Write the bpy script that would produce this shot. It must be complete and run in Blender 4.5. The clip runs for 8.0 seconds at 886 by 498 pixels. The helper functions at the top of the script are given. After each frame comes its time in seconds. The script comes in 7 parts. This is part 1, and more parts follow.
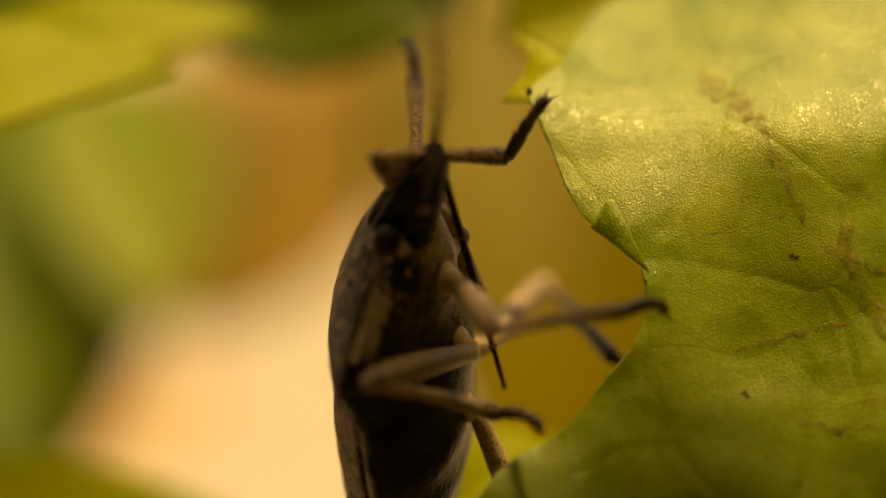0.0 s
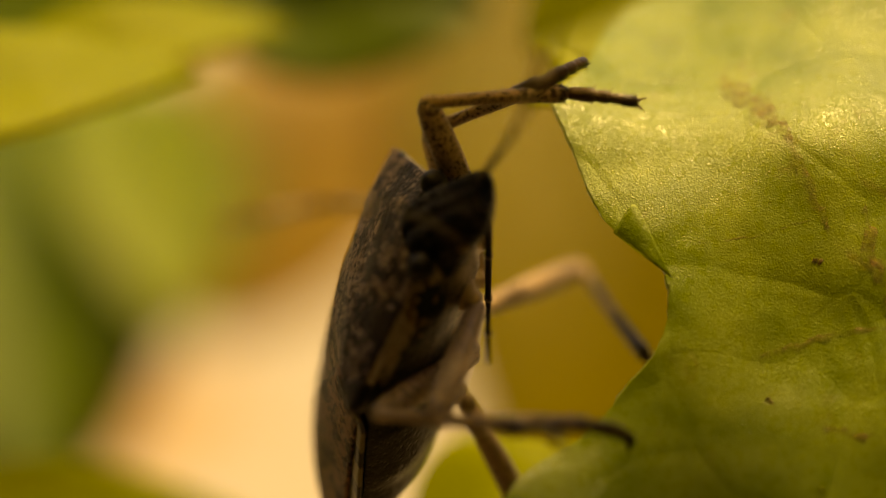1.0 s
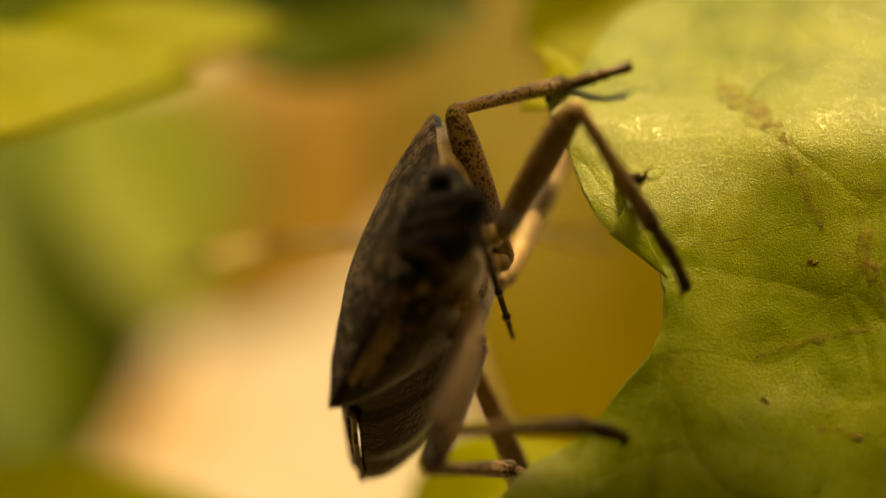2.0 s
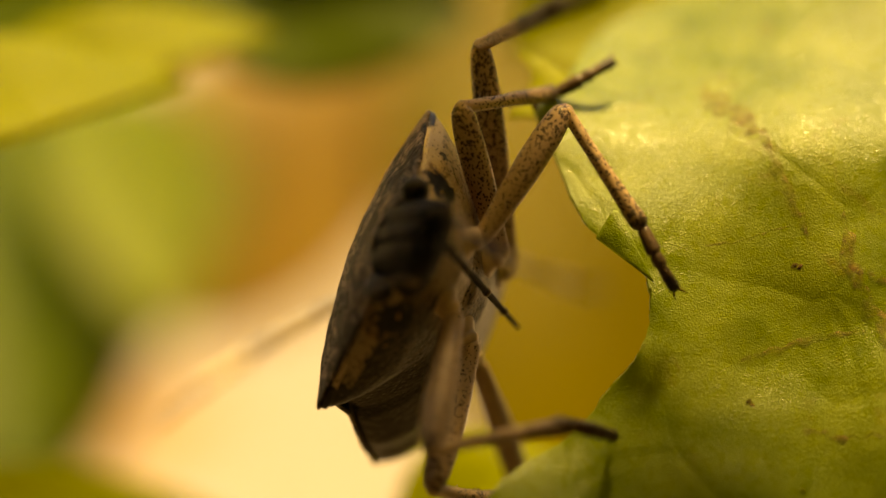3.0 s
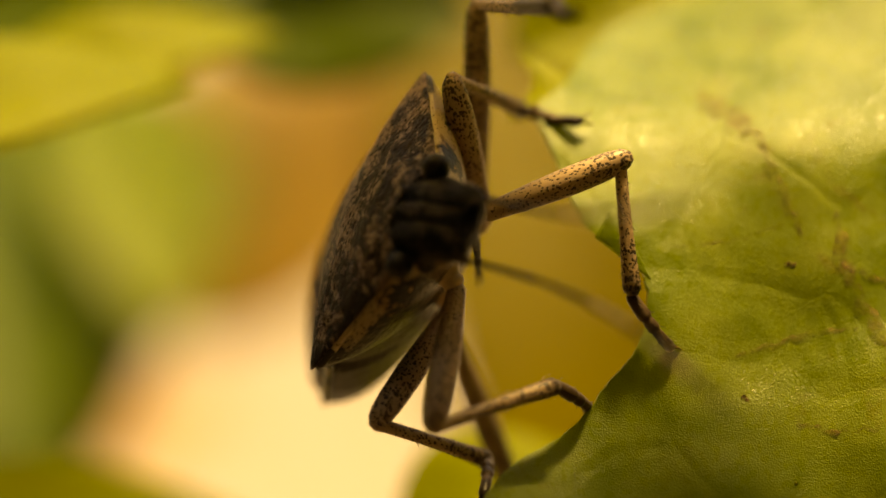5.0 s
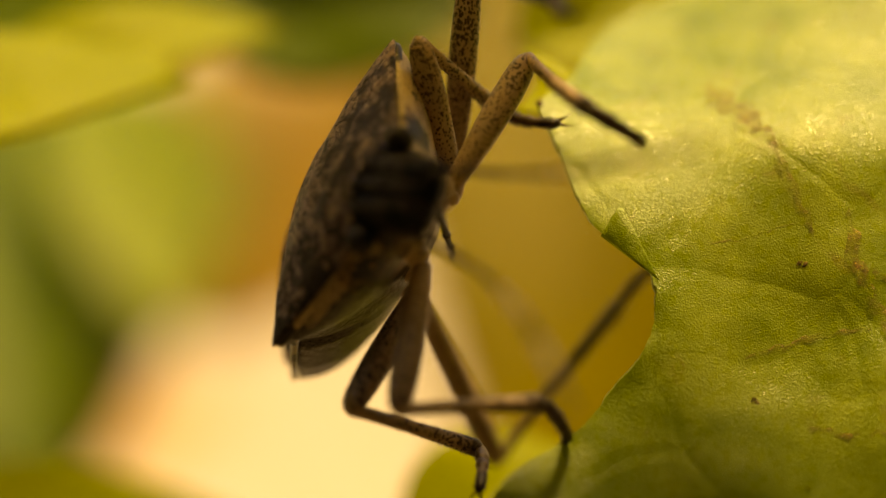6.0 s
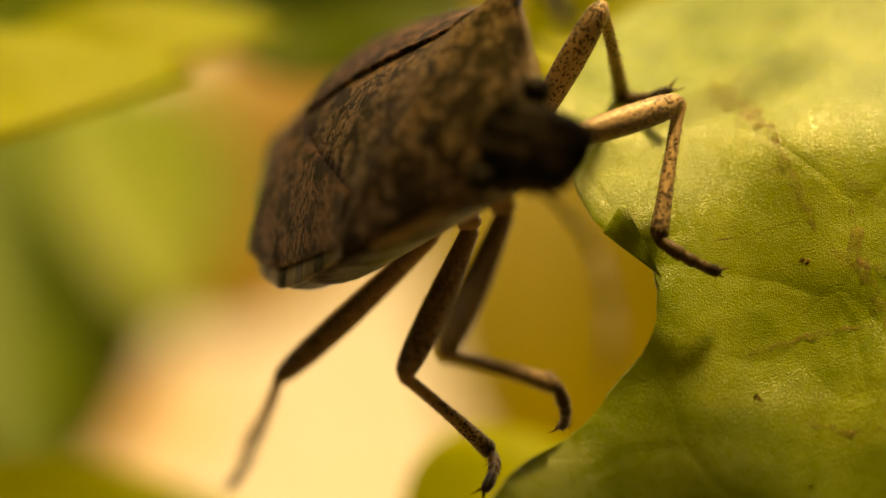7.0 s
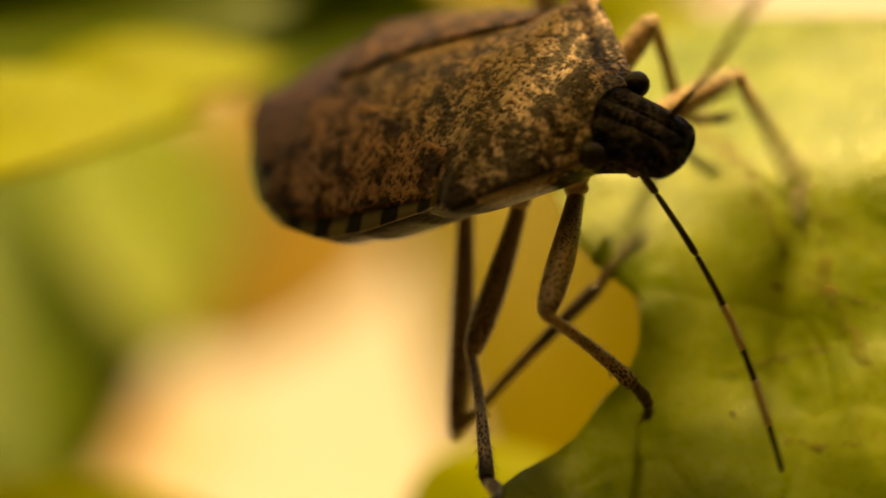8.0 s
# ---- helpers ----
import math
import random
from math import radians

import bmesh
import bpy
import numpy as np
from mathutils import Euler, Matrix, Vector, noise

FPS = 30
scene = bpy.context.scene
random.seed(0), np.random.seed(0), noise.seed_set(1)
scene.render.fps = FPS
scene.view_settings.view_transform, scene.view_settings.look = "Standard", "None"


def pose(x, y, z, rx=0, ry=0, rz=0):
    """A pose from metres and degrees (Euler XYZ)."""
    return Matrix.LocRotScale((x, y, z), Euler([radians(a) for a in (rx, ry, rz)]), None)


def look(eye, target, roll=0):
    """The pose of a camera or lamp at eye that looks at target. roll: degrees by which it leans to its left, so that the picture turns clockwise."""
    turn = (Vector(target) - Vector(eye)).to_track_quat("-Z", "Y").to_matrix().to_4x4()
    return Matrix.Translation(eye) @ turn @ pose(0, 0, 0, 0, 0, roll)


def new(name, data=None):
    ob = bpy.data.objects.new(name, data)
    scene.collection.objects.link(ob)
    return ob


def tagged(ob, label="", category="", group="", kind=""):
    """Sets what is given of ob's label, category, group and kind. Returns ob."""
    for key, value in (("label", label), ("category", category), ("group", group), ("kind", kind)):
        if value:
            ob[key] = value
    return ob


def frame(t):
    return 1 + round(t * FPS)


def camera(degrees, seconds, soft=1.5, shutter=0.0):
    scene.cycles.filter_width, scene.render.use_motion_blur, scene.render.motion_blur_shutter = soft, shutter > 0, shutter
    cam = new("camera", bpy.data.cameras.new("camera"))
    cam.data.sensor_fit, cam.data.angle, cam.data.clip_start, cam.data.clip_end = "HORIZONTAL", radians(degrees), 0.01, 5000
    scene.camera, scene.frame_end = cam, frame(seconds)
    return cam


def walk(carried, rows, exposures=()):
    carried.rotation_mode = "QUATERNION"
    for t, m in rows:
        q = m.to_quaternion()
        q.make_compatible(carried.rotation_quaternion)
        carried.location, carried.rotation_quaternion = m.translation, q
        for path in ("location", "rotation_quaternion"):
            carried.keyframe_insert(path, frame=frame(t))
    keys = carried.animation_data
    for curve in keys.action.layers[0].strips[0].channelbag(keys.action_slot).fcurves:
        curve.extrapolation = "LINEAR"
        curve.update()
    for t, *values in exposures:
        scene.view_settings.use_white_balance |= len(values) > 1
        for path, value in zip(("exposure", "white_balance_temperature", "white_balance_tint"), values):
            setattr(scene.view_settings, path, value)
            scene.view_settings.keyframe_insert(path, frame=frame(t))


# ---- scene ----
MM = 0.001


def place(x, y, z, rx=0, ry=0, rz=0):
    """A pose from millimetres and degrees."""
    return pose(x * MM, y * MM, z * MM, rx, ry, rz)


cam = camera(30.0, 8.0, soft=1.5, shutter=0.5)
cam.data.dof.use_dof = True
cam.data.dof.focus_distance = 41.0 * MM
cam.data.dof.aperture_fstop = 20.0
walk(cam, [
    (0, place(0, -40.6, 0, 89.618, 0, -0.215)),
    (0.5, place(0, -40.6, 0, 89.785, 0, 0.352)),
    (1, place(0, -40.6, 0, 89.804, 0, 0.558)),
    (1.5, place(0, -40.6, 0, 89.804, 0, 0.558)),
    (3, place(0, -41, 0, 89.980, 0, 0.020)),
    (3.5, place(0, -41, 0, 90.000, 0, 0.000)),
    (4, place(0, -41, 0, 90.000, 0, 0.069)),
    (4.3, place(0, -41, 0, 89.990, 0, 0.085)),
    (5.2, place(0, -42.2, 0, 89.922, 0, 0.108)),
    (5.5, place(0, -42.2, 0, 89.902, 0, 0.117)),
    (5.7, place(0, -42.1, 0, 89.902, 0, 0.145)),
    (6, place(0, -41, 0, 89.902, 0, 0.186)),
    (6.5, place(0, -41, 0, 89.834, 0, 0.225)),
    (7, place(0, -41, 0, 89.794, 0, 0.274)),
    (7.25, place(0, -41.9, 0, 89.883, 0, 0.235)),
    (7.5, place(0, -42.9, 0, 90.000, 0, 0.196)),
    (7.8, place(0, -43.8, 0, 90.431, 0, 0.176)),
    (8, place(0, -44.1, 0, 90.744, 0, 0.176)),
], exposures=[(0, 0.95, 11000, 10), (1.6, 0.95, 11000, 10), (2.8, 1.25, 11000, 10), (7.4, 1.25, 11000, 10), (8, 1.4, 11000, 10)])

# ---- light ----
SUN_FROM = Vector((0.16, -0.09, 0.98)).normalized()
sun = new("sun", bpy.data.lights.new("sun", "SUN"))
sun.data.energy, sun.data.angle, sun.data.color = 4.85, radians(8.0), (0.97, 0.785, 0.38)
sun.matrix_world = look(SUN_FROM * 0.5, (0, 0, 0))
world = bpy.data.worlds.new("sky")
scene.world = world
world.use_nodes = True
wn = world.node_tree
sky = wn.nodes.new("ShaderNodeTexSky")
sky.sky_type, sky.sun_disc = "NISHITA", False
sky.sun_elevation = math.asin(SUN_FROM.z)
sky.sun_rotation = math.atan2(SUN_FROM.x, SUN_FROM.y)
wn.links.new(sky.outputs[0], wn.nodes["Background"].inputs[0])
wn.nodes["Background"].inputs[1].default_value = 0.108


# ---- materials ----
class Mat:
    """A node material with a Principled shader and short ways to add nodes."""

    def __init__(self, name, rough=0.5, metal=0.0):
        self.m = bpy.data.materials.new(name)
        self.m.use_nodes = True
        self.t = self.m.node_tree
        self.p = self.t.nodes["Principled BSDF"]
        self.p.inputs["Roughness"].default_value = rough
        self.p.inputs["Metallic"].default_value = metal
        self.p.inputs["Specular IOR Level"].default_value = 0.22
        self.co = self.t.nodes.new("ShaderNodeTexCoord").outputs["Object"]

    def put(self, socket, value):
        if isinstance(value, bpy.types.NodeSocket):
            self.t.links.new(value, socket)
        else:
            socket.default_value = value

    def noise(self, mm, detail=4.0, rough=0.55, warp=0.0, co=None):
        n = self.t.nodes.new("ShaderNodeTexNoise")
        self.put(n.inputs["Vector"], co or self.co)
        n.inputs["Scale"].default_value = 1.0 / (mm * MM)
        n.inputs["Detail"].default_value, n.inputs["Roughness"].default_value = detail, rough
        n.inputs["Distortion"].default_value = warp
        return n.outputs["Fac"]

    def cells(self, mm, out="Distance", feature="F1", smooth=0.0, co=None):
        n = self.t.nodes.new("ShaderNodeTexVoronoi")
        n.feature = feature
        self.put(n.inputs["Vector"], co or self.co)
        n.inputs["Scale"].default_value = 1.0 / (mm * MM)
        return n.outputs[out]

    def ramp(self, fac, *stops):
        n = self.t.nodes.new("ShaderNodeValToRGB")
        self.put(n.inputs["Fac"], fac)
        e = n.color_ramp.elements
        while len(e) < len(stops):
            e.new(0.5)
        for el, (at, c) in zip(e, stops):
            el.position = at
            el.color = (c, c, c, 1) if isinstance(c, (int, float)) else (*c, 1)
        return n.outputs["Color"]

    def mix(self, fac, a, b, kind="MIX"):
        n = self.t.nodes.new("ShaderNodeMix")
        n.data_type, n.blend_type = "RGBA", kind
        self.put(n.inputs["Factor"], fac)
        for s, v in ((n.inputs[6], a), (n.inputs[7], b)):
            self.put(s, v if isinstance(v, bpy.types.NodeSocket) else (*v, 1))
        return n.outputs[2]

    def math(self, op, a, b=0.0):
        n = self.t.nodes.new("ShaderNodeMath")
        n.operation = op
        self.put(n.inputs[0], a)
        self.put(n.inputs[1], b)
        return n.outputs[0]

    def axis(self, name):
        n = self.t.nodes.new("ShaderNodeSeparateXYZ")
        self.put(n.inputs[0], self.co)
        return n.outputs[name]

    def span(self, name, a, b):
        """0 at a, 1 at b millimetres along an axis of the mesh."""
        n = self.t.nodes.new("ShaderNodeMapRange")
        self.put(n.inputs["Value"], self.axis(name))
        n.inputs["From Min"].default_value, n.inputs["From Max"].default_value = a * MM, b * MM
        return n.outputs[0]

    def stretch(self, x, y, z):
        n = self.t.nodes.new("ShaderNodeMapping")
        self.put(n.inputs["Vector"], self.co)
        n.inputs["Scale"].default_value = (x, y, z)
        return n.outputs[0]

    def warped(self, mm, by):
        """The mesh's coordinates, pushed about by a noise."""
        w = self.t.nodes.new("ShaderNodeTexNoise")
        self.put(w.inputs["Vector"], self.co)
        w.inputs["Scale"].default_value = 1.0 / (mm * MM)
        v = self.t.nodes.new("ShaderNodeVectorMath")
        v.operation = "MULTIPLY_ADD"
        self.put(v.inputs[0], w.outputs["Color"])
        v.inputs[1].default_value = (by * MM,) * 3
        self.put(v.inputs[2], self.co)
        return v.outputs[0]

    def bump(self, height, depth_mm, strength=1.0):
        n = self.t.nodes.new("ShaderNodeBump")
        self.put(n.inputs["Height"], height)
        n.inputs["Distance"].default_value = depth_mm * MM
        n.inputs["Strength"].default_value = strength
        if self.p.inputs["Normal"].is_linked:
            self.put(n.inputs["Normal"], self.p.inputs["Normal"].links[0].from_socket)
        self.put(self.p.inputs["Normal"], n.outputs[0])

    def colour(self, c):
        self.put(self.p.inputs["Base Color"], c if isinstance(c, bpy.types.NodeSocket) else (*c, 1))
        return self

    def gloss(self, v):
        self.put(self.p.inputs["Roughness"], v)

    def see_through(self, colour, amount):
        """Light that falls on the far face comes through, as in a leaf."""
        tr = self.t.nodes.new("ShaderNodeBsdfTranslucent")
        self.put(tr.inputs["Color"], colour if isinstance(colour, bpy.types.NodeSocket) else (*colour, 1))
        if self.p.inputs["Normal"].is_linked:
            self.put(tr.inputs["Normal"], self.p.inputs["Normal"].links[0].from_socket)
        m = self.t.nodes.new("ShaderNodeMixShader")
        m.inputs[0].default_value = amount
        self.t.links.new(self.p.outputs[0], m.inputs[1])
        self.t.links.new(tr.outputs[0], m.inputs[2])
        self.t.links.new(m.outputs[0], self.t.nodes["Material Output"].inputs["Surface"])
        return self


def dorsal_material(name, dark, mid, pale, pit=0.12, cover=0.3, front=0.0, shine=0.2, mottle=0.46, warts=0.0, wrinkle=(0.4, 1.5, 1.0), blotch=0.8, relief=0.07, flank=0.0):
    """Brown punctured cuticle: tan ground, blackish mottling, black pits in cross wrinkles, pale specks."""
    m = Mat(name, 0.5)
    m.p.inputs["Specular IOR Level"].default_value = shine
    m.p.inputs["IOR"].default_value = 1.35
    across = m.stretch(0.6, 1.15, 1.0)
    fine = m.noise(0.16, 5, 0.65)
    base = m.mix(m.ramp(fine, (0.36, 0.0), (0.62, 1.0)), mid, pale)
    blot = m.math("SUBTRACT", m.noise(blotch, 8, 0.75, 0.6), m.math("MULTIPLY", m.span("Y", 1.8, 4.6), front))
    # Mottling thickens towards the flanks: pigment, with shade put into the colour.
    if flank:
        side = m.math("ABSOLUTE", m.span("X", 0, 3.6))
        blot = m.math("SUBTRACT", blot, m.ramp(side, (0.38, 0.0), (0.8, flank)))
    mott = m.ramp(blot, (mottle - 0.04, 1.0), (mottle + 0.03, 0.0))
    base = m.mix(m.math("MULTIPLY", mott, 0.92), base, dark)
    cell = m.math("ADD", m.cells(pit, co=across), m.math("MULTIPLY", m.math("SUBTRACT", m.noise(pit * 0.7, 3), 0.5), 0.9))
    gap = m.math("SUBTRACT", cell, cover)
    pits = m.ramp(m.math("ADD", m.math("MULTIPLY", gap, 2.0), 0.5), (0.40, 1.0), (0.60, 0.0))
    base = m.mix(m.math("MULTIPLY", pits, 0.92), base, dark)
    jag = m.math("ADD", m.cells(0.7), m.math("MULTIPLY", m.math("SUBTRACT", m.noise(0.12, 4), 0.5), 0.5))
    spots = m.ramp(jag, (0.06, 1.0), (0.2, 0.0))
    base = m.mix(m.math("MULTIPLY", spots, 0.7), base, pale)
    if warts:
        wart = m.math("ADD", m.cells(1.15, co=m.warped(1.0, 0.7)), m.math("MULTIPLY", m.math("SUBTRACT", m.noise(0.16, 3), 0.5), 0.3))
        base = m.mix(m.ramp(wart, (warts * 0.6, 0.65), (warts, 0.0)), base, pale)
    m.colour(base)
    m.gloss(m.ramp(fine, (0.3, 0.30), (0.7, 0.62)))
    m.bump(m.ramp(m.math("ADD", gap, 0.5), (0.3, 0.0), (0.75, 1.0)), 0.035)
    m.bump(m.noise(0.2, 4, 0.6, 0.0, m.stretch(*wrinkle)), relief)
    return m.m


DARK = (0.014, 0.010, 0.0075)
M_PRONOTUM = dorsal_material("pronotum_cuticle", DARK, (0.182, 0.108, 0.084), (0.43, 0.315, 0.265), 0.13, 0.33, 0.07, 0.18, 0.48, 0.085, blotch=0.62, relief=0.16, flank=0.06)
M_SCUTELLUM = dorsal_material("scutellum_cuticle", DARK, (0.205, 0.117, 0.085), (0.48, 0.33, 0.25), 0.14, 0.33, 0.0, 0.16, 0.495, blotch=0.7, relief=0.11)
M_CORIUM = dorsal_material("corium_cuticle", (0.018, 0.011, 0.008), (0.205, 0.092, 0.066), (0.40, 0.235, 0.165), 0.15, 0.34, 0.0, 0.16, 0.50, blotch=0.7, relief=0.11)
M_HEAD = dorsal_material("head_cuticle", (0.007, 0.006, 0.005), (0.020, 0.017, 0.015), (0.075, 0.062, 0.052), 0.12, 0.40, 0.0, 0.06, 0.51, 0.0, (2.6, 0.5, 1.0))


def underside_material():
    """Tan venter with fine black dots, ivory along the shoulder margins, blackish streaks and painted shade on the
    flanks, ringed black spots on the chest sides.
    """
    m = Mat("underside_cuticle", 0.38)
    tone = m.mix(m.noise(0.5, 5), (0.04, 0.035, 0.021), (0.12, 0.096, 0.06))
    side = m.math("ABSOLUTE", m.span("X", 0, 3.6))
    mid = m.math("MULTIPLY", m.ramp(side, (0.18, 0.8), (0.42, 0.0)), m.ramp(m.span("Y", 1.0, 2.4), (0.0, 0.0), (1.0, 1.0)))
    tone = m.mix(mid, tone, m.mix(m.noise(0.4, 4), (0.36, 0.26, 0.175), (0.54, 0.41, 0.29)))
    # Streaks thicken sideways: real black markings plus flank shade put into the colour.
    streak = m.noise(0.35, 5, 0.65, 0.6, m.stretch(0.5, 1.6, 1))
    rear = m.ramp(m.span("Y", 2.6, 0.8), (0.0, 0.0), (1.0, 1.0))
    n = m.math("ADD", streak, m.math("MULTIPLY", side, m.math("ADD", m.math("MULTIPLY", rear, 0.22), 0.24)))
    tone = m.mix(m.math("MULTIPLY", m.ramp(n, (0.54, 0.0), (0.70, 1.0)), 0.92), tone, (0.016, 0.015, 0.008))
    rim = m.math("ADD", m.axis("Z"), m.math("MULTIPLY", m.math("SUBTRACT", m.axis("Y"), 2.2 * MM), 0.43))
    ivory = m.math("MULTIPLY", m.ramp(m.span("Y", 1.9, 2.3), (0.0, 0.0), (1.0, 1.0)), m.ramp(m.math("MULTIPLY", rim, 1000.0), (0.44, 0.0), (0.54, 1.0)))
    tone = m.mix(m.math("MULTIPLY", ivory, 0.6), tone, (0.52, 0.41, 0.27))
    tip = m.ramp(m.math("ADD", side, m.math("MULTIPLY", m.math("SUBTRACT", m.noise(0.25, 3), 0.5), 0.5)), (0.93, 0.0), (1.02, 1.0))
    grow = m.math("ADD", m.math("ADD", m.math("MULTIPLY", side, 0.14), 0.27), m.math("MULTIPLY", tip, 0.4))
    jag = m.math("ADD", m.cells(0.115), m.math("MULTIPLY", m.math("SUBTRACT", m.noise(0.07, 2), 0.5), 0.35))
    tone = m.mix(m.math("LESS_THAN", jag, m.math("SUBTRACT", grow, m.math("MULTIPLY", ivory, 0.08))), tone, (0.012, 0.009, 0.006))
    point = m.ramp(m.math("ADD", side, m.math("MULTIPLY", m.math("SUBTRACT", m.noise(0.3, 4), 0.5), 0.25)), (0.88, 0.0), (0.96, 1.0))
    fore = m.ramp(m.span("Y", 1.2, 1.6), (0.0, 0.0), (1.0, 1.0))
    tone = m.mix(m.math("MULTIPLY", m.math("MULTIPLY", point, fore), 0.95), tone, (0.010, 0.008, 0.006))
    # ringed spots, mirrored left and right
    flip = m.t.nodes.new("ShaderNodeVectorMath")
    flip.operation = "ABSOLUTE"
    m.put(flip.inputs[0], m.co)
    sep = m.t.nodes.new("ShaderNodeSeparateXYZ")
    m.put(sep.inputs[0], flip.outputs[0])
    join = m.t.nodes.new("ShaderNodeCombineXYZ")
    m.put(join.inputs[0], sep.outputs[0])
    m.put(join.inputs[1], m.axis("Y"))
    m.put(join.inputs[2], m.axis("Z"))
    rough_edge = m.math("MULTIPLY", m.math("SUBTRACT", m.noise(0.2, 3), 0.5), 2.0)
    for x, y, z, r, hue in ((1.95, 4.05, -0.35, 0.58, (0.26, 0.165, 0.08)), (1.85, 4.02, -0.42, 0.52, (0.007, 0.007, 0.007)), (2.3, 2.75, -0.92, 0.2, (0.008, 0.008, 0.007)),
                            (1.68, 4.1, -0.58, 0.2, (0.5, 0.29, 0.12)), (2.85, 3.2, -0.1, 0.24, (0.01, 0.008, 0.007))):
        d = m.t.nodes.new("ShaderNodeVectorMath")
        d.operation = "DISTANCE"
        m.put(d.inputs[0], join.outputs[0])
        d.inputs[1].default_value = (x * MM, y * MM, z * MM)
        far = m.math("ADD", m.math("MULTIPLY", d.outputs["Value"], 1 / (r * MM)), rough_edge)
        tone = m.mix(m.ramp(m.math("MULTIPLY", far, 0.5), (0.47, 1.0), (0.53, 0.0)), tone, hue)
    m.colour(tone)
    m.bump(m.noise(0.3, 4), 0.05)
    m.bump(m.ramp(m.cells(0.15), (0.05, 0.0), (0.4, 1.0)), 0.015)
    return m.m


M_UNDER = underside_material()


def membrane_material():
    m = Mat("wing_membrane", 0.45)
    m.p.inputs["Specular IOR Level"].default_value = 0.06
    n = m.noise(0.5, 4, 0.6, 0.5, m.stretch(2.2, 0.4, 1))
    m.colour(m.mix(m.ramp(n, (0.4, 0.0), (0.65, 1.0)), (0.20, 0.105, 0.068), (0.075, 0.042, 0.03)))
    m.bump(n, 0.03)
    return m.m


M_MEMBRANE = membrane_material()


def rim_material():
    """Banded black and cream rim of the belly."""
    m = Mat("banded_rim", 0.4)
    band = m.math("FRACT", m.math("MULTIPLY", m.axis("Y"), 1.0 / (1.15 * MM)))
    edge = m.ramp(m.math("ADD", band, m.math("MULTIPLY", m.noise(0.25), 0.2)), (0.30, 1.0), (0.36, 0.0), (0.84, 0.0), (0.92, 1.0))
    m.colour(m.mix(edge, (0.17, 0.135, 0.065), (0.015, 0.013, 0.01)))
    m.bump(m.noise(0.2), 0.02)
    return m.m


M_RIM = rim_material()


def leg_material(name, base, pale, knee_at, tip_dark, least=0.16, most=0.34, cell=0.105):
    """Tan cuticle with ragged dark dots that thicken towards the far end."""
    m = Mat(name, 0.36)
    far = m.span("Z", 0.0, knee_at)
    tone = m.mix(m.noise(0.35, 4), base, pale)
    clump = m.math("MULTIPLY", m.math("SUBTRACT", m.noise(0.4, 2), 0.5), 0.35)
    size = m.math("ADD", m.math("ADD", m.math("MULTIPLY", far, most - least), least), clump)
    d = m.cells(cell, co=m.stretch(1, 1, 0.7))
    jag = m.math("ADD", d, m.math("MULTIPLY", m.math("SUBTRACT", m.noise(0.05, 2), 0.5), 0.4))
    dots = m.ramp(m.math("ADD", m.math("SUBTRACT", size, jag), 0.5), (0.48, 0.0), (0.54, 1.0))
    tone = m.mix(m.math("MULTIPLY", dots, 0.9), tone, (0.022, 0.014, 0.010))
    end = m.ramp(m.math("ADD", far, m.math("MULTIPLY", m.noise(0.2), 0.16)), (tip_dark, 0.0), (min(1.0, tip_dark + 0.16), 1.0))
    tone = m.mix(m.math("MULTIPLY", end, 0.9), tone, (0.024, 0.016, 0.012))
    m.colour(tone)
    m.bump(m.noise(0.12, 3), 0.015)
    m.bump(dots, -0.008)
    return m.m


M_FEMUR = leg_material("femur_cuticle", (0.31, 0.205, 0.132), (0.45, 0.32, 0.225), 4.1, 1.0, 0.26, 0.52, 0.072)
M_TIBIA = leg_material("tibia_cuticle", (0.33, 0.215, 0.13), (0.48, 0.34, 0.22), 3.9, 0.84, 0.32, 0.55, 0.075)
M_TARSUS = leg_material("tarsus_cuticle", (0.045, 0.027, 0.017), (0.11, 0.068, 0.038), 1.5, 0.95, 0.2, 0.3)
M_CLAW = Mat("claw_horn", 0.25).colour((0.10, 0.055, 0.02)).m
M_EYE = Mat("eye_lens", 0.5)
M_EYE.colour((0.012, 0.009, 0.008))
M_EYE.bump(M_EYE.cells(0.05), 0.01)
M_EYE = M_EYE.m
M_BLACK = Mat("black_horn", 0.6)
M_BLACK.p.inputs["Specular IOR Level"].default_value = 0.05
M_BLACK.colour(M_BLACK.mix(M_BLACK.noise(0.2), (0.012, 0.01, 0.009), (0.03, 0.022, 0.016)))
M_BLACK = M_BLACK.m
M_SOCKET = Mat("socket_cuticle", 0.45)
M_SOCKET.colour(M_SOCKET.mix(M_SOCKET.ramp(M_SOCKET.noise(0.15, 4), (0.42, 0.0), (0.58, 1.0)), (0.03, 0.022, 0.016), (0.24, 0.165, 0.10)))
M_SOCKET.bump(M_SOCKET.noise(0.1), 0.02)
M_SOCKET = M_SOCKET.m
M_PALE = Mat("pale_cuticle", 0.35)
M_PALE.colour(M_PALE.mix(M_PALE.noise(0.4), (0.46, 0.335, 0.225), (0.62, 0.48, 0.345)))
M_PALE.bump(M_PALE.noise(0.2), 0.02)
M_PALE = M_PALE.m


